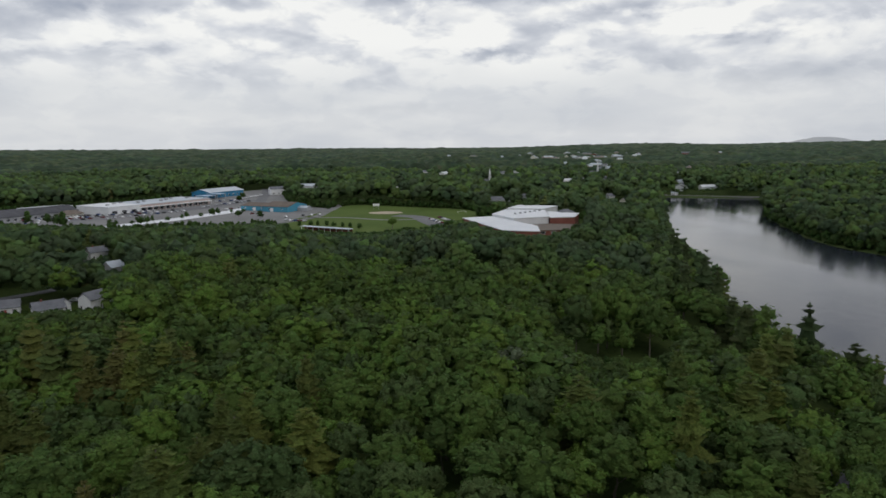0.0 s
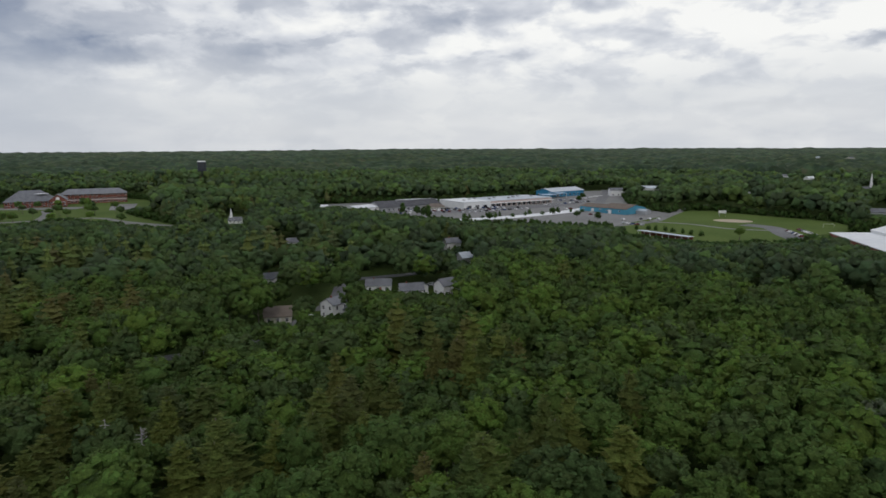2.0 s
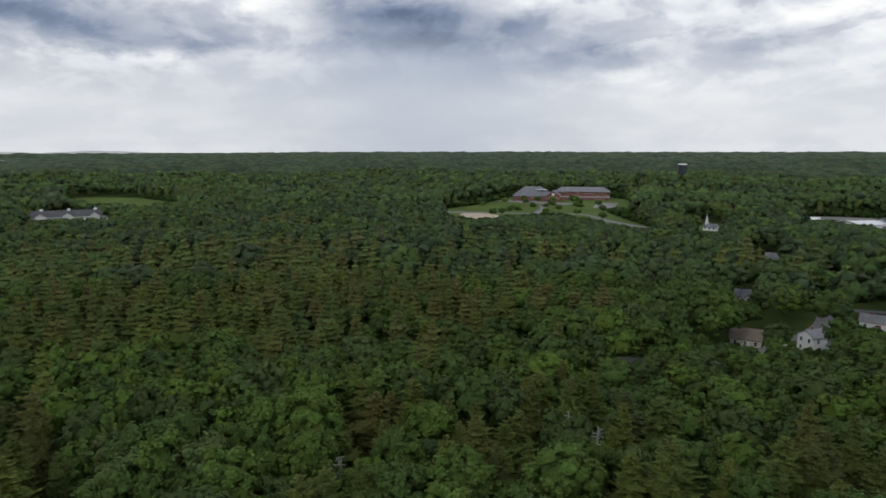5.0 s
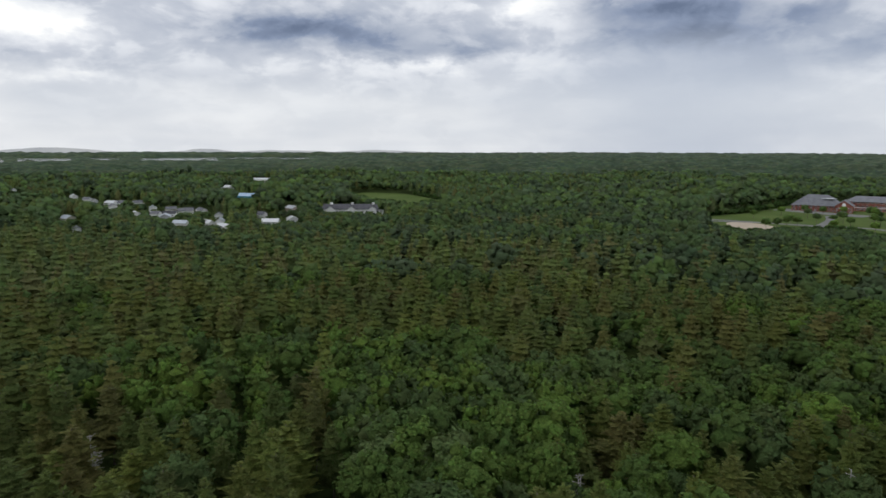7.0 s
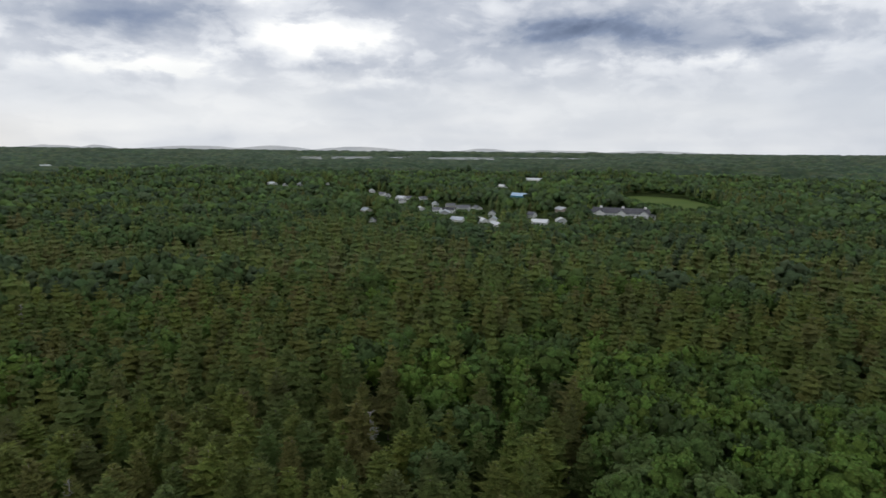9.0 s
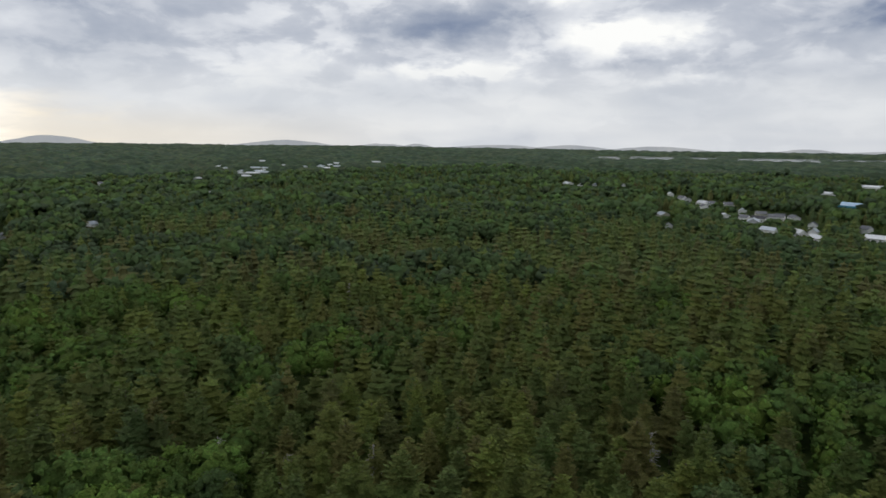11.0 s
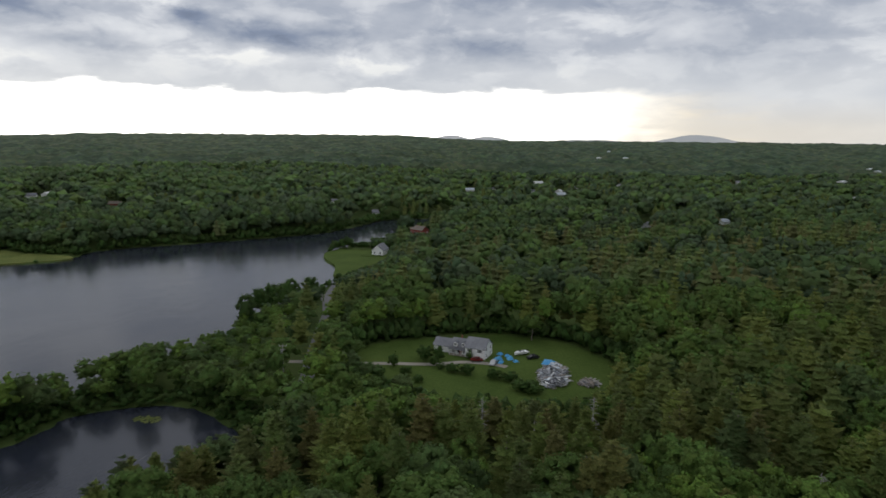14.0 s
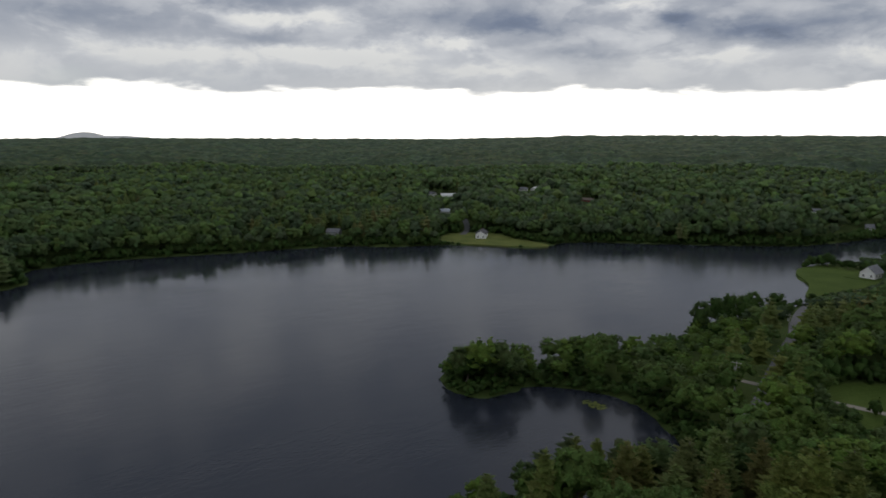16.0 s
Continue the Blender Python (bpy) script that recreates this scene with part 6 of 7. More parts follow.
def pine_crown(seed, levels, arms, per, core, size=1.0):
    """A white pine: tiers of flat feathered boughs of uneven reach round a tall stem; 22 m."""
    rng = np.random.default_rng(seed)
    out = []
    h, low = 22.0, 5.0
    # the shaded heart of the crown
    zs = np.linspace(low, h - 2.2, 4)
    rr = np.array([1.2, 1.9, 1.2, 0.05]) * (1.0 if core else 1.3)
    for i in range(3):
        a = np.arange(5) * 2 * math.pi / 5 + i * 0.6
        ring = np.stack([np.cos(a), np.sin(a), np.zeros(5)], 1)
        v = np.concatenate([ring * rr[i] + [0, 0, zs[i]], ring * rr[i + 1] + [0, 0, zs[i + 1]]])
        f = []
        for k in range(5):
            f += [[k, (k + 1) % 5, 5 + k], [(k + 1) % 5, 5 + (k + 1) % 5, 5 + k]]
        out.append((v, np.array(f), unit(np.concatenate([ring, ring]) + [0, 0, 0.1])))
    skew = rng.uniform(0, 6.28)
    for i in range(levels):
        f = min(max((i + rng.uniform(-0.3, 0.3)) / (levels - 1), 0.0), 1.0)
        z = low + (h - 0.8 - low) * f ** 0.95
        reach = (4.5 * (1 - f) ** 0.72 * (0.70 + 0.30 * min(1, f * 4)) + 0.35) * rng.uniform(0.82, 1.14)
        n = max(4, int(round(arms * (0.6 + 0.4 * (1 - f)))))
        ang = rng.uniform(0, 6.28) + (np.arange(n) + rng.uniform(-0.3, 0.3, n)) * 2 * math.pi / n
        ln = reach * rng.uniform(0.58, 1.12, n) * (1 + 0.16 * np.cos(ang - skew))
        lift = rng.uniform(-0.16, 0.20, n) + 0.12 * f
        d = np.stack([np.cos(ang), np.sin(ang), np.zeros(n)], 1)
        nd = np.stack([np.cos(ang + math.pi / n), np.sin(ang + math.pi / n), np.zeros(n)], 1)
        tip = d * ln[:, None] + np.stack([np.zeros(n), np.zeros(n), z + lift * ln], 1)
        notch = nd * (reach * rng.uniform(0.46, 0.70, (n, 1))) + [0, 0, z - 0.16 * reach]
        rim = np.empty((2 * n, 3))
        rim[0::2], rim[1::2] = tip, notch
        v = np.concatenate([[[0, 0, z + 0.62 * reach]], rim])
        k = np.arange(2 * n)
        fc = np.stack([np.zeros(2 * n, int), 1 + k, 1 + (k + 1) % (2 * n)], 1)
        nr = np.empty((2 * n, 3))
        nr[0::2], nr[1::2] = d * 0.6, nd * 0.7
        out.append((v, fc, unit(np.concatenate([[[0, 0, 1.0]], nr + [0, 0, 0.75]]))))
        if per:
            w = np.stack([-d[:, 1], d[:, 0], np.zeros(n)], 1)
            m = n * per
            t = rng.uniform(0.42, 1.06, (m, 1))
            di, wi = np.repeat(d, per, 0), np.repeat(w, per, 0)
            li, up = np.repeat(ln, per)[:, None], np.repeat(lift, per)[:, None]
            at = di * li * t + wi * rng.uniform(-0.34, 0.34, (m, 1)) * li * (1.25 - t) + np.array([0, 0, 1.0]) * (z + 0.14 + up * li * t + 0.62 * reach * np.maximum(0, 0.9 - t))
            fan = unit(di + wi * rng.uniform(-0.9, 0.9, (m, 1)) + [0, 0, 0.18])
            nrm = unit(di * 0.45 + [0, 0, 0.85] + rng.normal(0, 0.28, (m, 3)))
            sd = unit(np.cross(nrm, fan))
            aa, bb = fan * 0.50 * size * rng.uniform(0.7, 1.3, (m, 1)), sd * 0.21 * size
            v = np.stack([at - aa, at - bb, at + aa + [0, 0, 0.10], at + bb], 1).reshape(-1, 3)
            idx = np.arange(m)[:, None] * 4
            out.append((v, np.concatenate([idx + [0, 1, 3], idx + [1, 2, 3]]), np.repeat(nrm, 4, 0)))
    top = np.array([[0, 0, h - 0.5], [0.05, 0, h - 0.8]])
    out.append(cards(rng, top, np.array([[1.0, 0, 0.3], [0, 1.0, 0.3]]), 1.5, 0.4, 0.1))
    return join(out)


def trunk_form(seed, h, r, limbs):
    rng = random.Random(seed)
    bm = bmesh.new()
    p = Vector((0, 0, -0.6))
    n = 4
    for i in range(n):
        q = Vector((rng.uniform(-0.25, 0.25), rng.uniform(-0.25, 0.25), h * (i + 1) / n))
        tube(bm, p, q, r * (1 - 0.8 * i / n), r * (1 - 0.8 * (i + 1) / n), 7)
        p = q
    for i in range(limbs):
        a, z = rng.uniform(0, 6.28), h * rng.uniform(0.45, 0.85)
        ln = rng.uniform(1.8, 3.2)
        tube(bm, (0, 0, z), (math.cos(a) * ln, math.sin(a) * ln, z + ln * 0.7), r * 0.3, r * 0.08, 5)
    return bm


def leaf_mesh(name, form, mat):
    v, f, n = form
    return raw_mesh(name, v, f, [mat], None, True, n)


def scattered(name, forms, xs, ys, zs, scale_xy, scale_z, turn, tints, mat, label, category):
    """Many trees of a wood, joined."""
    rng = np.random.default_rng(4)
    vs, fs, ts, ns, o = [], [], [], [], 0
    pick = rng.integers(0, len(forms), len(xs))
    for x, y, z, sx, sz, a, t, k in zip(xs, ys, zs, scale_xy, scale_z, turn, tints, pick):
        v, f, nv = forms[k]
        c, s = math.cos(a), math.sin(a)
        w, q = np.empty_like(v), np.empty_like(v)
        q[:, 0], q[:, 1], q[:, 2] = nv[:, 0] * c - nv[:, 1] * s, nv[:, 0] * s + nv[:, 1] * c, nv[:, 2]
        ns.append(q)
        w[:, 0] = (v[:, 0] * c - v[:, 1] * s) * sx + x
        w[:, 1] = (v[:, 0] * s + v[:, 1] * c) * sx + y
        w[:, 2] = v[:, 2] * sz + z
        vs.append(w)
        fs.append(f + o)
        ts.append(np.full(len(v), t, np.float32))
        o += len(v)
    me = raw_mesh(name, np.concatenate(vs), np.concatenate(fs), [mat], np.concatenate(ts), True, np.concatenate(ns))
    return tagged(new(name, me), label, category, kind="stuff")


# ---------------------------------------------------------------- the woods
SPIT = np.array([(150, -126), (172, -150), (142, -215), (130, -300), (106, -300), (88, -215), (80, -168), (110, -170)], float)


def pine_share(az, r, d):
    s = np.interp(az, [0, 20, 45, 65, 80, 110, 150, 170, 195, 215, 235, 270, 330, 360], [0.06, 0.09, 0.28, 0.42, 0.55, 0.66, 0.72, 0.58, 0.46, 0.33, 0.3, 0.3, 0.10, 0.06])
    s = s + np.where((az < 40) & (r > 150), 0.05, 0)
    s = s * np.interp(r, [300, 600], [1.0, 0.6])
    s = s * np.where((az > 40) & (az < 100), np.interp(r, [150, 230], [0.5, 1.0]), 1.0)
    return s


def girth(own):
    """Crown width of a tree: few stand out as large ones."""
    return 0.82 + 0.48 * ((own * 7.3) % 1.0) ** 1.8


def plant(spacing, r0, r1, seed, kind):
    rng = np.random.default_rng(seed)
    n = int(r1 / spacing) + 2
    i, j = np.meshgrid(np.arange(-n, n), np.arange(-n, n), indexing="ij")
    x = CX + (i + 0.5 * (j % 2)) * spacing + rng.uniform(-0.36, 0.36, i.shape) * spacing
    y = CY + j * spacing * 0.9 + rng.uniform(-0.36, 0.36, i.shape) * spacing
    x, y = x.ravel(), y.ravel()
    r = np.hypot(x - CX, y - CY)
    az = bearing(x, y)
    keep = (r >= r0) & (r < r1) & ((r < 300) | (az < 272) | (az > 316))
    x, y, r, az = x[keep], y[keep], r[keep], az[keep]
    d = np.where(np.maximum(abs(x), abs(y)) < 1095, shore_far(x, y), 400.0)
    patch = 0.34 * lattice(x, y, 40, 21) + 0.30 * lattice(x, y, 12, 23) + 0.36 * lattice(x, y, 7.5, 29)
    rank = np.clip((patch - 0.5) * 1.9 + 0.5, 0.01, 0.99)
    spit = edge_distance(x, y, SPIT) < 0
    isp = (rank < pine_share(az, r, d)) & ~spit
    keep = (isp if kind == "pine" else ~isp) & ~bare(x, y, 3.2 if kind == "pine" else 4.6)
    x, y, r, az, d = x[keep], y[keep], r[keep], az[keep], d[keep]
    z = ground_z(x, y)
    own = (0.62 * rng.random(len(x)) + 0.7 * lattice(x, y, 55, 37) + 0.5 * lattice(x, y, 160, 39)) % 1.0
    if kind == "pine":
        h = rng.uniform(16.0, 21.5, len(x)) + (lattice(x, y, 60, 31) - 0.5) * 5
    else:
        h = rng.uniform(14.8, 18.2, len(x)) + (lattice(x, y, 34, 33) - 0.5) * 8 + (lattice(x, y, 110, 35) - 0.5) * 6 + smooth(r, 380, 600) * 2.5
        h = h + 3.4 * (girth(own) - 1.0) / 0.35
    h = h * np.where(d < 14, 0.82, 1.0)
    # the narrow wooded spit between the lake and the cove carries low growth
    spit = spit[keep]
    h = np.where(spit, h * 0.66, h)
    lim = top_limit(x, y) - z - 0.4
    ok = lim > 3.2
    h = np.minimum(h, lim * rng.uniform(0.86, 1.0, len(x)))
    return [q[ok] for q in (x, y, z, h, r, az)] + [own[ok], rng.uniform(0, 6.28, ok.sum())]


NEAR_R, MID_R, BACK_R = 285.0, 600.0, 1250.0
broad_near = plant(7.0, 0, NEAR_R, 51, "broad")
pine_near = plant(7.8, 0, NEAR_R, 52, "pine")
broad_mid = plant(8.3, NEAR_R, MID_R, 53, "broad")
pine_mid = plant(8.8, NEAR_R, MID_R, 54, "pine")
broad_back = plant(10.4, MID_R, BACK_R, 55, "broad")
pine_back = plant(10.4, MID_R, BACK_R, 56, "pine")


def spread(h, nominal, k=0.5):
    """Crown width grows less than height."""
    return (h / nominal) ** k


def near_first(trees, count):
    """The trees that stand nearest to the flight and in view, and the others."""
    x, y, z, h, r, az, t, a = trees
    seen = (r > 84) & ((az < 266) | (az > 323)) & (h > 7)
    order = np.argsort(np.where(seen, r, 1e9))
    mine = np.zeros(len(x), bool)
    mine[order[:count]] = True
    return [q[mine] for q in trees], [q[~mine] for q in trees]


def build_tree_things(trees, forms, trunks, crown_mat, nominal, name, labels, category, group):
    first = {}
    category_pine = name == "pine_tree"
    x, y, z, h, r, az, t, a = trees
    rng = random.Random(8)
    for i in range(len(x)):
        k = i % len(forms)
        s = spread(h[i], nominal) * float(girth(t[i])) * (1.32 if category_pine else 1.1)
        m = Matrix.LocRotScale((x[i], y[i], z[i]), Euler((0, 0, a[i])), (s, s, h[i] / nominal))
        if k not in first:
            ob = thing(name, labels[k % len(labels)], category, m, group)
            me = leaf_mesh("crown", forms[k], crown_mat)
            part_of("crown", me, ob)
            part("trunk", trunks[k](), M["bark"], ob)
            first[k] = ob
        else:
            ob = copy_thing(first[k], Matrix.LocRotScale((x[i], y[i], z[i]), Euler((0, 0, a[i])), Vector((s, s, h[i] / nominal)) / 1.0) @ Matrix.Diagonal((1 / first[k].scale[0], 1 / first[k].scale[1], 1 / first[k].scale[2], 1)))
            ob["label"] = labels[k % len(labels)]


TREE_COUNT = 300
b_things, b_rest = near_first(broad_near, TREE_COUNT)
p_things, p_rest = near_first(pine_near, TREE_COUNT)
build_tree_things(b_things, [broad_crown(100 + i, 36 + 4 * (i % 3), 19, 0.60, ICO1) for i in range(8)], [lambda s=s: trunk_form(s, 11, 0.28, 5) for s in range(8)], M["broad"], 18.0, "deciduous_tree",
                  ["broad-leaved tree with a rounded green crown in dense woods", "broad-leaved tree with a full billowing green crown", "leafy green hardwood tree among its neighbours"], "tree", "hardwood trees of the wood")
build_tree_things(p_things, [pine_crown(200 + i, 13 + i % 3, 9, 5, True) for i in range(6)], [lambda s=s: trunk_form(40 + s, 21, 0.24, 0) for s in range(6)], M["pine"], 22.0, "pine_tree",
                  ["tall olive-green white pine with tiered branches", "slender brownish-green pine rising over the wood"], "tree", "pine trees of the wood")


def woods(trees, forms, nominal, mat, name, label, k=0.5, wide=1.0):
    x, y, z, h, r, az, t, a = trees
    s = wide * spread(h, nominal, k) * girth(t)
    scattered(name, forms, x, y, z, s, h / nominal, a, t, mat, label, "woods")


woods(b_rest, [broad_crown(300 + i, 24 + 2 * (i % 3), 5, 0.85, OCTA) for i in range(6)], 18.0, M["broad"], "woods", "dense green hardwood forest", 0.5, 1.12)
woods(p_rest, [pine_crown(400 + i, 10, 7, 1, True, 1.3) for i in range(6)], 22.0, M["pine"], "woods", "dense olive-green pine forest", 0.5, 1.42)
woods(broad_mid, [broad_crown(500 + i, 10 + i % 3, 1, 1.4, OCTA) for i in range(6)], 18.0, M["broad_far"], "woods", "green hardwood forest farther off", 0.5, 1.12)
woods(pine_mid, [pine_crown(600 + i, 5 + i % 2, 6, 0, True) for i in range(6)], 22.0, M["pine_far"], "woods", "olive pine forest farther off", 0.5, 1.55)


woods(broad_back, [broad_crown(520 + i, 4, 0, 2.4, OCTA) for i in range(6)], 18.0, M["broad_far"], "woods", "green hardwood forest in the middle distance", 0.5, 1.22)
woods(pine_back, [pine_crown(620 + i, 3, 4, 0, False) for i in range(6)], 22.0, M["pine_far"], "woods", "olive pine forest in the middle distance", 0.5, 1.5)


def undergrowth():
    """Bushes where the trees stand back: along the banks, the roads and the clearings."""
    rng = np.random.default_rng(77)
    sp, n = 2.6, 350
    i, j = np.meshgrid(np.arange(-n, n), np.arange(-n, n), indexing="ij")
    x = (CX + i * sp + rng.uniform(-1.1, 1.1, i.shape)).ravel()
    y = (CY + j * sp + rng.uniform(-1.1, 1.1, i.shape)).ravel()
    r = np.hypot(x - CX, y - CY)
    az = bearing(x, y)
    d = shore_far(x, y)
    z = rough_ground(x, y)
    lim = top_limit(x, y) - z
    edge = np.full(len(x), 99.0)
    for key in ("lawn", "point", "cottage_shore", "playing_fields", "academy", "plaza", "school", "motel"):
        line = FLAT_LINES[key][0]
        m = (np.abs(x - line[:, 0].mean()) < 240) & (np.abs(y - line[:, 1].mean()) < 240)
        edge[m] = np.minimum(edge[m], edge_distance(x[m], y[m], line))
    rim = (edge > 0.5) & (edge < 10)
    keep = (r > 80) & ((r < 430) | ((d < 9) & (r < 780)) | rim) & ((az < 268) | (az > 322)) & ((lim < 9) | rim | ((d > 0) & (d < 11))) & (lim > 0.6) & (d > 0.3)
    x, y, r, lim, d = x[keep], y[keep], r[keep], lim[keep], np.where(rim, 5.0, d)[keep]
    rim = rim[keep]
    keep = ~bare(x, y, 0.9)
    x, y, r, lim, d, rim = x[keep], y[keep], r[keep], lim[keep], d[keep], rim[keep]
    keep = rng.random(len(x)) < np.where(r < 280, 0.85, 0.5)
    rim = rim[keep]
    x, y, r, lim, d = x[keep], y[keep], r[keep], lim[keep], d[keep]
    h = np.minimum(rng.uniform(1.0, 4.2, len(x)) * np.where(((r > 400) & (d < 9)) | rim, 1.9, 1.0), lim)
    forms = [broad_crown(700 + i, 5, 0, 2.0, OCTA) for i in range(4)]
    forms = [((v - [0, 0, 6.5]) * [0.34, 0.34, 1.55], f, n) for v, f, n in forms]
    scattered("undergrowth", forms, x, y, ground_z(x, y) - 0.2, np.sqrt(h / 2.5), h / 16.0, rng.uniform(0, 6.28, len(x)), rng.random(len(x)), M["shrub"], "low green bushes along banks and clearings", "bushes")


undergrowth()


def build_far_canopy():
    """The closed roof of the woods out to the skyline, crown beside crown."""
    radii = [BACK_R - 20, BACK_R - 18]
    while radii[-1] < 4780:
        radii.append(radii[-1] + max(5.0, 5.0 * (radii[-1] / 1000) ** 1.5))
    radii = np.array(radii)
    na = 1000
    ang = np.arange(na) / na * 2 * math.pi
    rr, aa = np.meshgrid(radii, ang, indexing="ij")
    x, y = (CX - np.sin(aa) * rr).ravel(), (CY + np.cos(aa) * rr).ravel()
    g = ground_z(x, y)
    # domes: distance to the nearest jittered crown middle
    u, v = x / 9.0, y / 9.0
    big = rr.ravel() > 1700
    u, v = np.where(big, x / 16.0, u), np.where(big, y / 16.0, v)
    i0, j0 = np.floor(u).astype(np.int64), np.floor(v).astype(np.int64)

    def hsh(p, q, s):
        w = (p * 73856093 ^ q * 19349663 ^ s * 83492791) & 0x7FFFFFFF
        w = ((w ^ (w >> 13)) * 1274126177) & 0x7FFFFFFF
        return ((w ^ (w >> 16)) & 0xFFFF) / 65535.0

    top = np.zeros(len(x))
    for di in (-1, 0, 1):
        for dj in (-1, 0, 1):
            p, q = i0 + di, j0 + dj
            dx, dy = u - (p + 0.15 + 0.7 * hsh(p, q, 1)), v - (q + 0.15 + 0.7 * hsh(p, q, 2))
            hh = 10.0 + 9.0 * hsh(p, q, 3)
            top = np.maximum(top, hh - 19.0 * (dx * dx + dy * dy) * (0.7 + 0.9 * hsh(p, q, 4)))
    top = np.maximum(top, 2.5) + (lattice(x, y, 130, 41) - 0.5) * 7 + (lattice(x, y, 45, 43) - 0.5) * 5
    lim = top_limit(x, y) - g - 0.3
    top = np.minimum(top, lim)
    open_ = bare(x, y, 2.0)
    r = rr.ravel()
    az = bearing(x, y)
    far_lake = np.zeros(len(x), bool)
    for a0, a1, r0 in LAKE_SPANS:
        far_lake |= (az > a0) & (az < a1) & (r > r0 - 60 + 420 * np.sin(az * 2.3) ** 2) & (r < 4390)
    top = np.where(open_ | far_lake | (top < 2.0), -1.5, top)
    top[:na] = -1.5
    vtx = np.stack([x, y, g + top], 1)
    i, j = np.meshgrid(np.arange(len(radii) - 1), np.arange(na), indexing="ij")
    k = (j + 1) % na
    q = np.stack([i * na + j, i * na + k, (i + 1) * na + k, (i + 1) * na + j], -1).reshape(-1, 4)
    low = (top < 0)[q].all(1)
    q = q[~low]
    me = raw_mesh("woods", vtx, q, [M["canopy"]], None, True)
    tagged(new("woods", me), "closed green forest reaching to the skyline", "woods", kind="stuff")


build_far_canopy()

# ---------------------------------------------------------------- single trees and shrubs that stand out
def lone_tree(x, y, h, name, label, mat="broad", crown=None, width=1.0, seed=1, nominal=18.0):
    ob = thing(name, label, "tree", Matrix.LocRotScale((x, y, gz(x, y)), Euler((0, 0, seed)), (width, width, h / nominal)))
    v, f, n = crown or broad_crown(800 + seed, 36, 13, 0.62, ICO1)
    if mat == "shrub":
        v = (v - [0, 0, 18.0]) * [1.0, 1.0, 1.4] + [0, 0, 18.0]
    part_of("crown", leaf_mesh("crown", (v, f, n), M[mat]), ob)
    part("trunk", trunk_form(seed, 10, 0.28, 5) if "pine" not in mat else trunk_form(seed, 20, 0.26, 3), M["bark"], ob)


lone_tree(-180, 168, 13, "copper_maple", "dark purple-leaved maple beside the houses", "maple", None, 0.95, 2)
lone_tree(-170, 172, 14.5, "deciduous_tree", "tall grey-green tree beside the cream house", "broad", None, 1.1, 3)
lone_tree(-207, 262, 15, "deciduous_tree", "pale green willow-like tree behind the houses", "shrub", None, 1.2, 4)
for i, (x, y, h) in enumerate(((38, 192, 21), (45, 194, 22), (52, 193, 21), (60, 192, 20), (49, 199, 22))):
    lone_tree(x, y, h, "deciduous_tree", "tall hardwood with a bare stem beside a dark gully", "broad", None, 1.0, 130 + i)
lone_tree(14, 147, 17, "deciduous_tree", "silvery grey-green tree beside the dark gully", "silver", None, 1.1, 140)
lone_tree(27, 152, 13, "deciduous_tree", "small pale grey-leaved tree beside the dark gully", "silver", None, 0.8, 141)
lone_tree(-142, 87, 19, "deciduous_tree", "broad bright yellow-green tree rising over the wood", "broad", None, 1.5, 5)
for i, (x, y, h, w) in enumerate(((2, -240, 11, 0.9), (41, -244, 14, 0.9), (56, -186, 11, 0.9), (48, -180, 10, 0.9), (66, -196, 10, 0.85), (63, -188, 11, 0.9), (36, -174, 9, 0.8), (-28, -206, 9, 0.8), (60, -205, 8, 0.8))):
    lone_tree(x, y, h, "deciduous_tree", "green tree at the edge of the lawn", "broad", broad_crown(1040 + i % 4, 26, 9, 0.8, ICO1), w, 90 + i)
for i, (x, y, h) in enumerate(((121, -247, 15), (122, -262, 15), (124, -278, 15), (119, -290, 14), (112, -296, 13), (115, -270, 15))):
    lone_tree(x, y, h, "deciduous_tree", "tall dark green tree at the foot of the spit", "shrub", broad_crown(1060 + i % 3, 26, 9, 0.8, ICO1), 1.0, 110 + i)
lone_tree(141, -440, 9, "deciduous_tree", "round dark green tree on the grassy lake point", "shrub", None, 1.15, 6)
lone_tree(129, -438, 7, "deciduous_tree", "small green tree on the grassy lake point", "shrub", None, 0.8, 7)
lone_tree(143, -139, 12.5, "deciduous_tree", "round dense dark green tree at the tip of the spit", "shrub", None, 1.55, 8)
lone_tree(137, -146, 11.0, "deciduous_tree", "dense green tree at the tip of the spit", "shrub", None, 1.25, 9)
lone_tree(147, -147, 11.0, "deciduous_tree", "wide round tree overhanging the water at the spit", "shrub", None, 1.3, 10)
for i, (x, y, h) in enumerate(((91, 219, 25), (84, 184, 21), (99, 178, 23), (112, 317, 25), (104, 284, 25), (99, 250, 26), (92, 262, 24), (97, 300, 24), (108, 338, 23), (88, 240, 23), (101, 160, 17), (88, 200, 19), (118, 340, 21), (74, -122, 13), (80, -112, 15), (69, -130, 12), (78, -100, 14))):
    lone_tree(x, y, h, "pine_tree", "dark shore pine with open flat branches by the water", "dark_pine", pine_crown(900 + i, 8, 7, 5, True, 1.0), 1.35, 20 + i, 22.0)


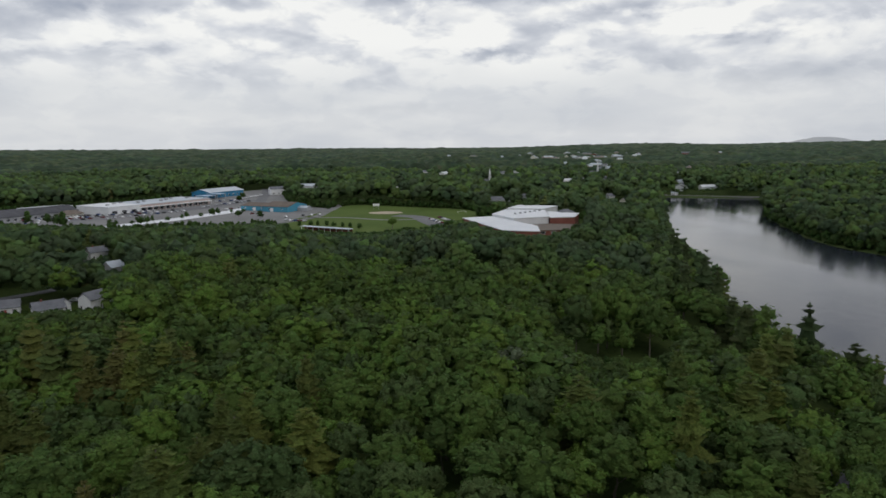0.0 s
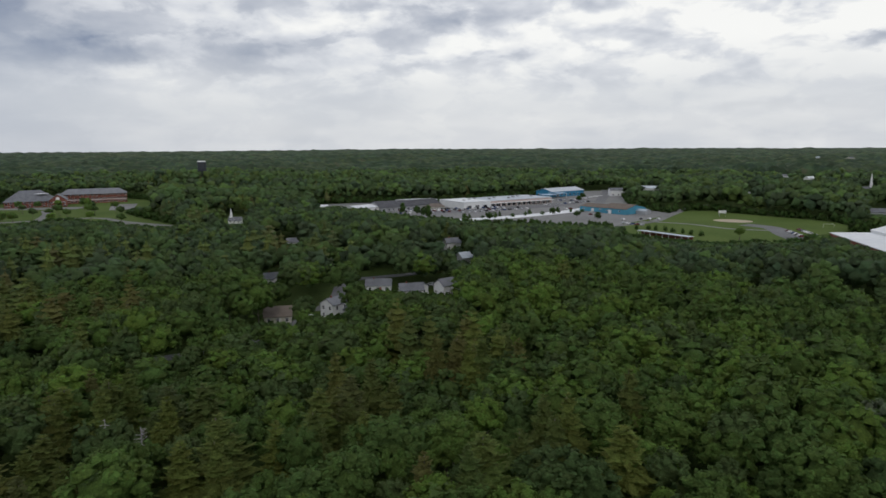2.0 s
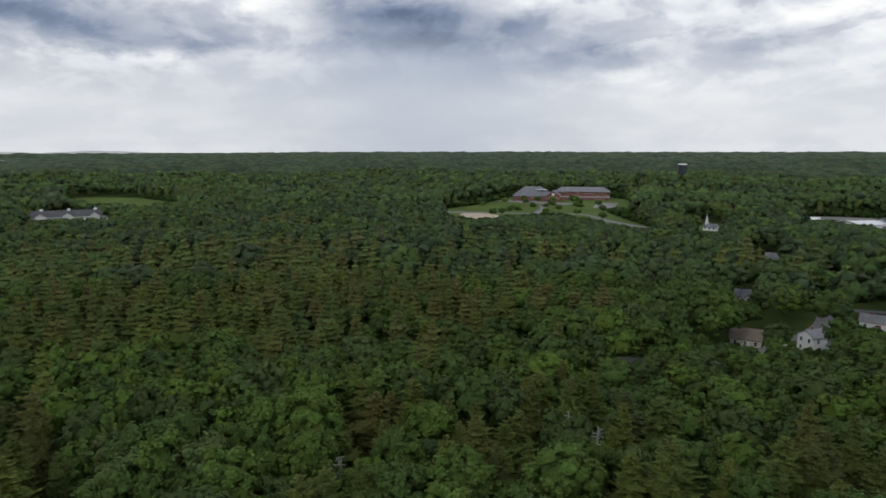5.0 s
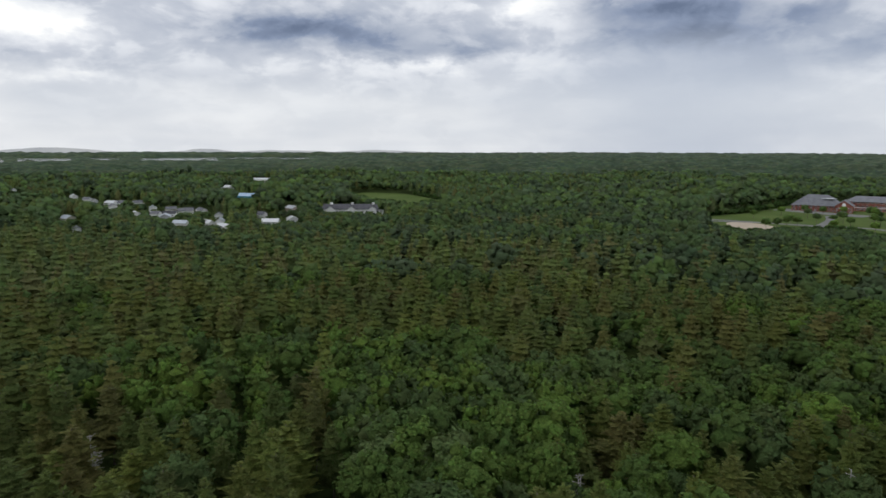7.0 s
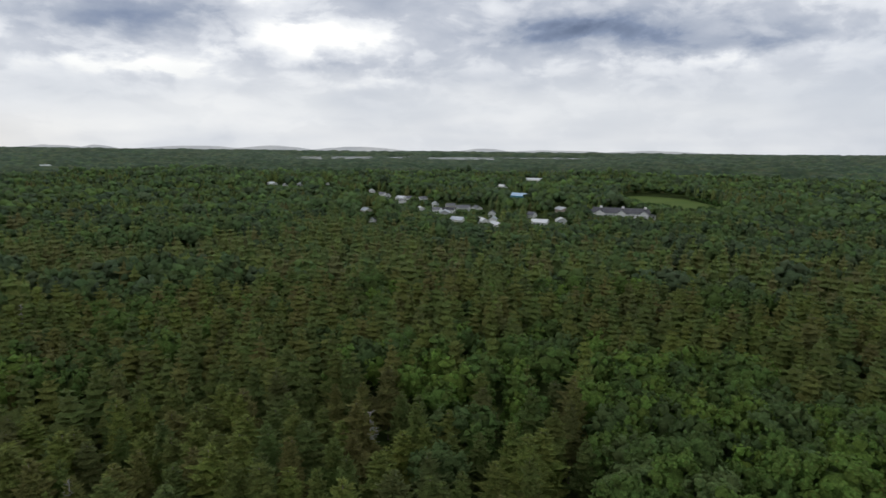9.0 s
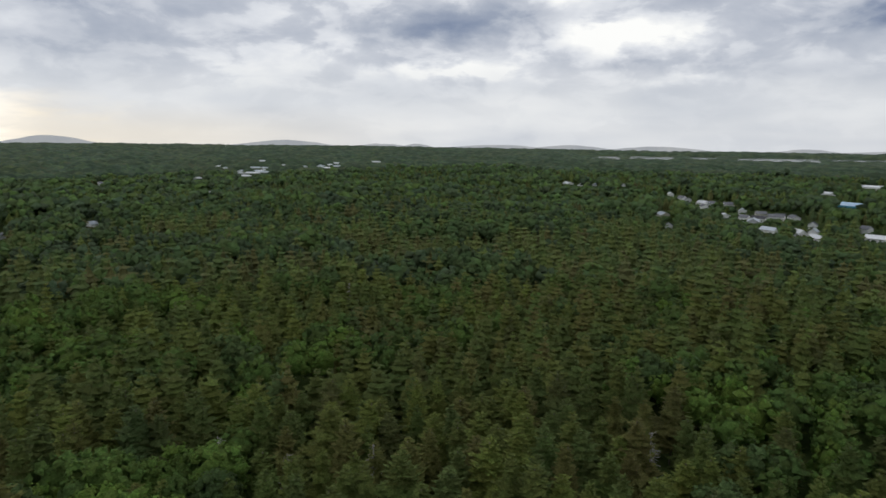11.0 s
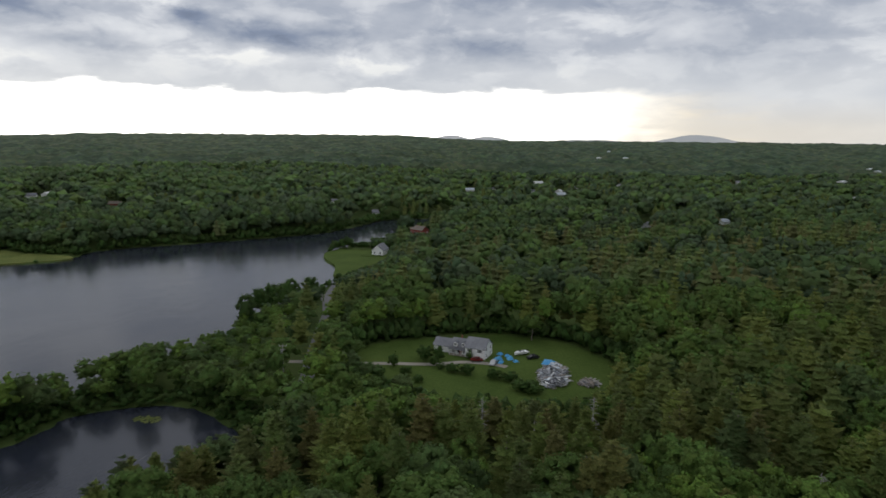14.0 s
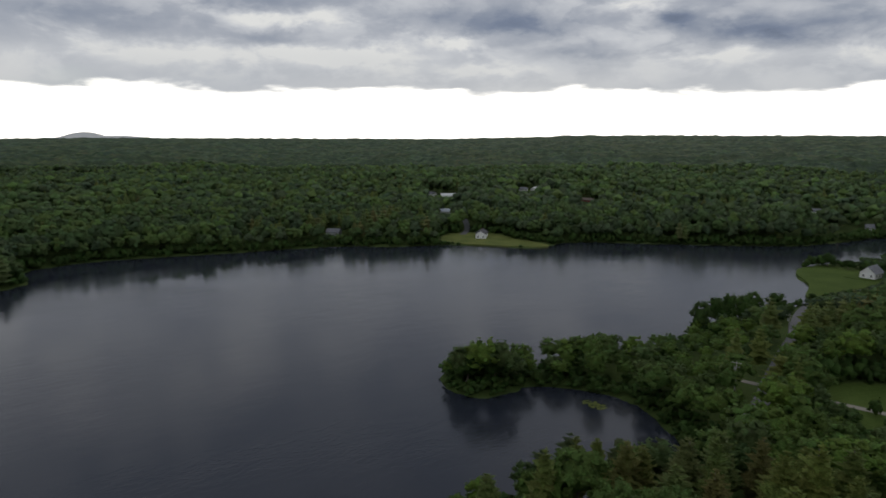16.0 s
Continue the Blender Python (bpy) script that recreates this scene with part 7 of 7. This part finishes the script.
def dead_tree(x, y, h, seed):
    rng = random.Random(seed)
    z = gz(x, y)
    ob = thing("dead_tree", "bare grey dead tree standing in the wood", "tree", pose(x, y, z), "dead trees of the wood")
    part("trunk", tube(bmesh.new(), (0, 0, -0.5), (rng.uniform(-0.4, 0.4), rng.uniform(-0.4, 0.4), h), 0.26, 0.06, 7), M["dead"], ob)
    bm = bmesh.new()
    for i in range(46):
        f = rng.uniform(0.35, 0.99)
        a, ln = rng.uniform(0, 6.28), (1.25 - f) * rng.uniform(1.6, 3.4)
        p = Vector((0, 0, h * f))
        q = p + Vector((math.cos(a) * ln, math.sin(a) * ln, ln * rng.uniform(-0.25, 0.35)))
        tube(bm, p, q, 0.07, 0.02, 4)
        for k in range(3):
            b = a + rng.uniform(-0.9, 0.9)
            u = p.lerp(q, rng.uniform(0.4, 0.9))
            tube(bm, u, u + Vector((math.cos(b), math.sin(b), rng.uniform(-0.3, 0.3))) * ln * 0.4, 0.035, 0.015, 3)
    part("crown", bm, M["dead"], ob, "bare grey twiggy crown")


for i, (x, y, h) in enumerate(((-109, 72, 16), (-3, -130, 17), (-55, -119, 16), (-16, -148, 16), (-149, -216, 18), (-166, -115, 17), (10, -146, 15), (-102, 74, 15), (-109, 26, 15), (-62, -104, 15), (-119, -62, 16), (-75, -95, 16))):
    dead_tree(x, y, h, 60 + i)


def shrub(x, y, r, h, seed, label="round green garden shrub on the lawn"):
    v, f, n = broad_crown(950 + seed, 18, 4, 1.2, OCTA)
    v = (v - [0, 0, 6.9]) * [r / 4.9, r / 4.9, h / 9.6]
    ob = part_of("shrub", leaf_mesh("shrub", (v, f, n), M["shrub"]), None, "", pose(x, y, gz(x, y), 0, 0, seed * 50))
    tagged(ob, label, "shrub", "shrubs on the lawn")


for i, (x, y, r, h) in enumerate(((46, -202, 2.2, 5.0), (37, -211, 3.4, 5.4), (32.5, -211.5, 2.6, 5.0), (26, -201, 2.9, 3.1), (21, -200, 3.1, 3.3), (12, -198, 3.3, 3.3), (7, -197, 3.0, 3.1), (3, -189.5, 3.8, 3.5), (-1, -188, 3.2, 3.0), (33, -205.5, 2.0, 3.8), (22.3, -214.6, 1.4, 3.0), (40, -195, 2.4, 3.6), (48, -191, 2.8, 4.4), (30, -203, 1.6, 2.2), (0, -192.5, 2.6, 2.6), (35, -190, 2.2, 2.6))):
    shrub(x, y, r, h, i)
for i, (x, y) in enumerate(((-112, 472), (-106, 484), (-98, 486), (-93, 486), (-86, 484), (-80, 479), (-73, 476), (-67, 472), (-60, 468))):
    shrub(x, y, 1.6 + 0.3 * (i % 3), 4.2, 20 + i, "dark clipped evergreen shrub beside the playing field path")
for i in range(17):
    f = i / 16
    shrub(-273 + 92 * f + 3 * math.sin(i * 2.1), 463 + 128 * f ** 1.15, 2.2 + 0.8 * math.sin(i * 3.7), 4.6 + 1.6 * math.sin(i * 1.9), 40 + i, "dark green tree-like shrub along the plaza front")
for i, (x, y, h) in enumerate(((-285, 486, 12), (-276, 478, 14), (-300, 500, 11), (-226, 492, 9), (-318, 505, 12), (-196, 560, 8), (-170, 548, 7), (-150, 540, 7), (-215, 700, 8), (-222, 738, 8))):
    lone_tree(x, y, h, "deciduous_tree", "dark green tree at the edge of the plaza lot", "shrub", broad_crown(1020 + i % 3, 16, 0, 1.0, OCTA), 0.75, 70 + i)
lone_tree(-36, 462, 9, "deciduous_tree", "round green tree at the edge of the playing field", "broad", None, 0.85, 40)

for i, (x, y, h) in enumerate(((-640, 352, 11), (-655, 375, 12), (-620, 372, 10), (-598, 352, 9), (-585, 330, 12), (-660, 398, 11), (-560, 300, 12), (-545, 322, 10), (-640, 300, 9), (-612, 402, 11), (-575, 380, 10), (-700, 345, 10), (-538, 263, 13), (-550, 286, 14), (-544, 275, 12), (-663, 338, 11), (-571, 372, 13), (-608, 396, 15), (-596, 360, 12), (-683, 317, 9), (-655, 279, 9), (-500, 381, 12), (-560, 345, 11), (-530, 375, 12), (-590, 310, 10), (-672, 366, 12), (-630, 405, 14), (-585, 408, 12), (-520, 340, 11), (-480, 340, 11))):
    lone_tree(x, y, h, "deciduous_tree", "round shade tree on the school grounds", "broad", broad_crown(1000 + i % 3, 16, 0, 1.0, OCTA), 0.9, 50 + i)
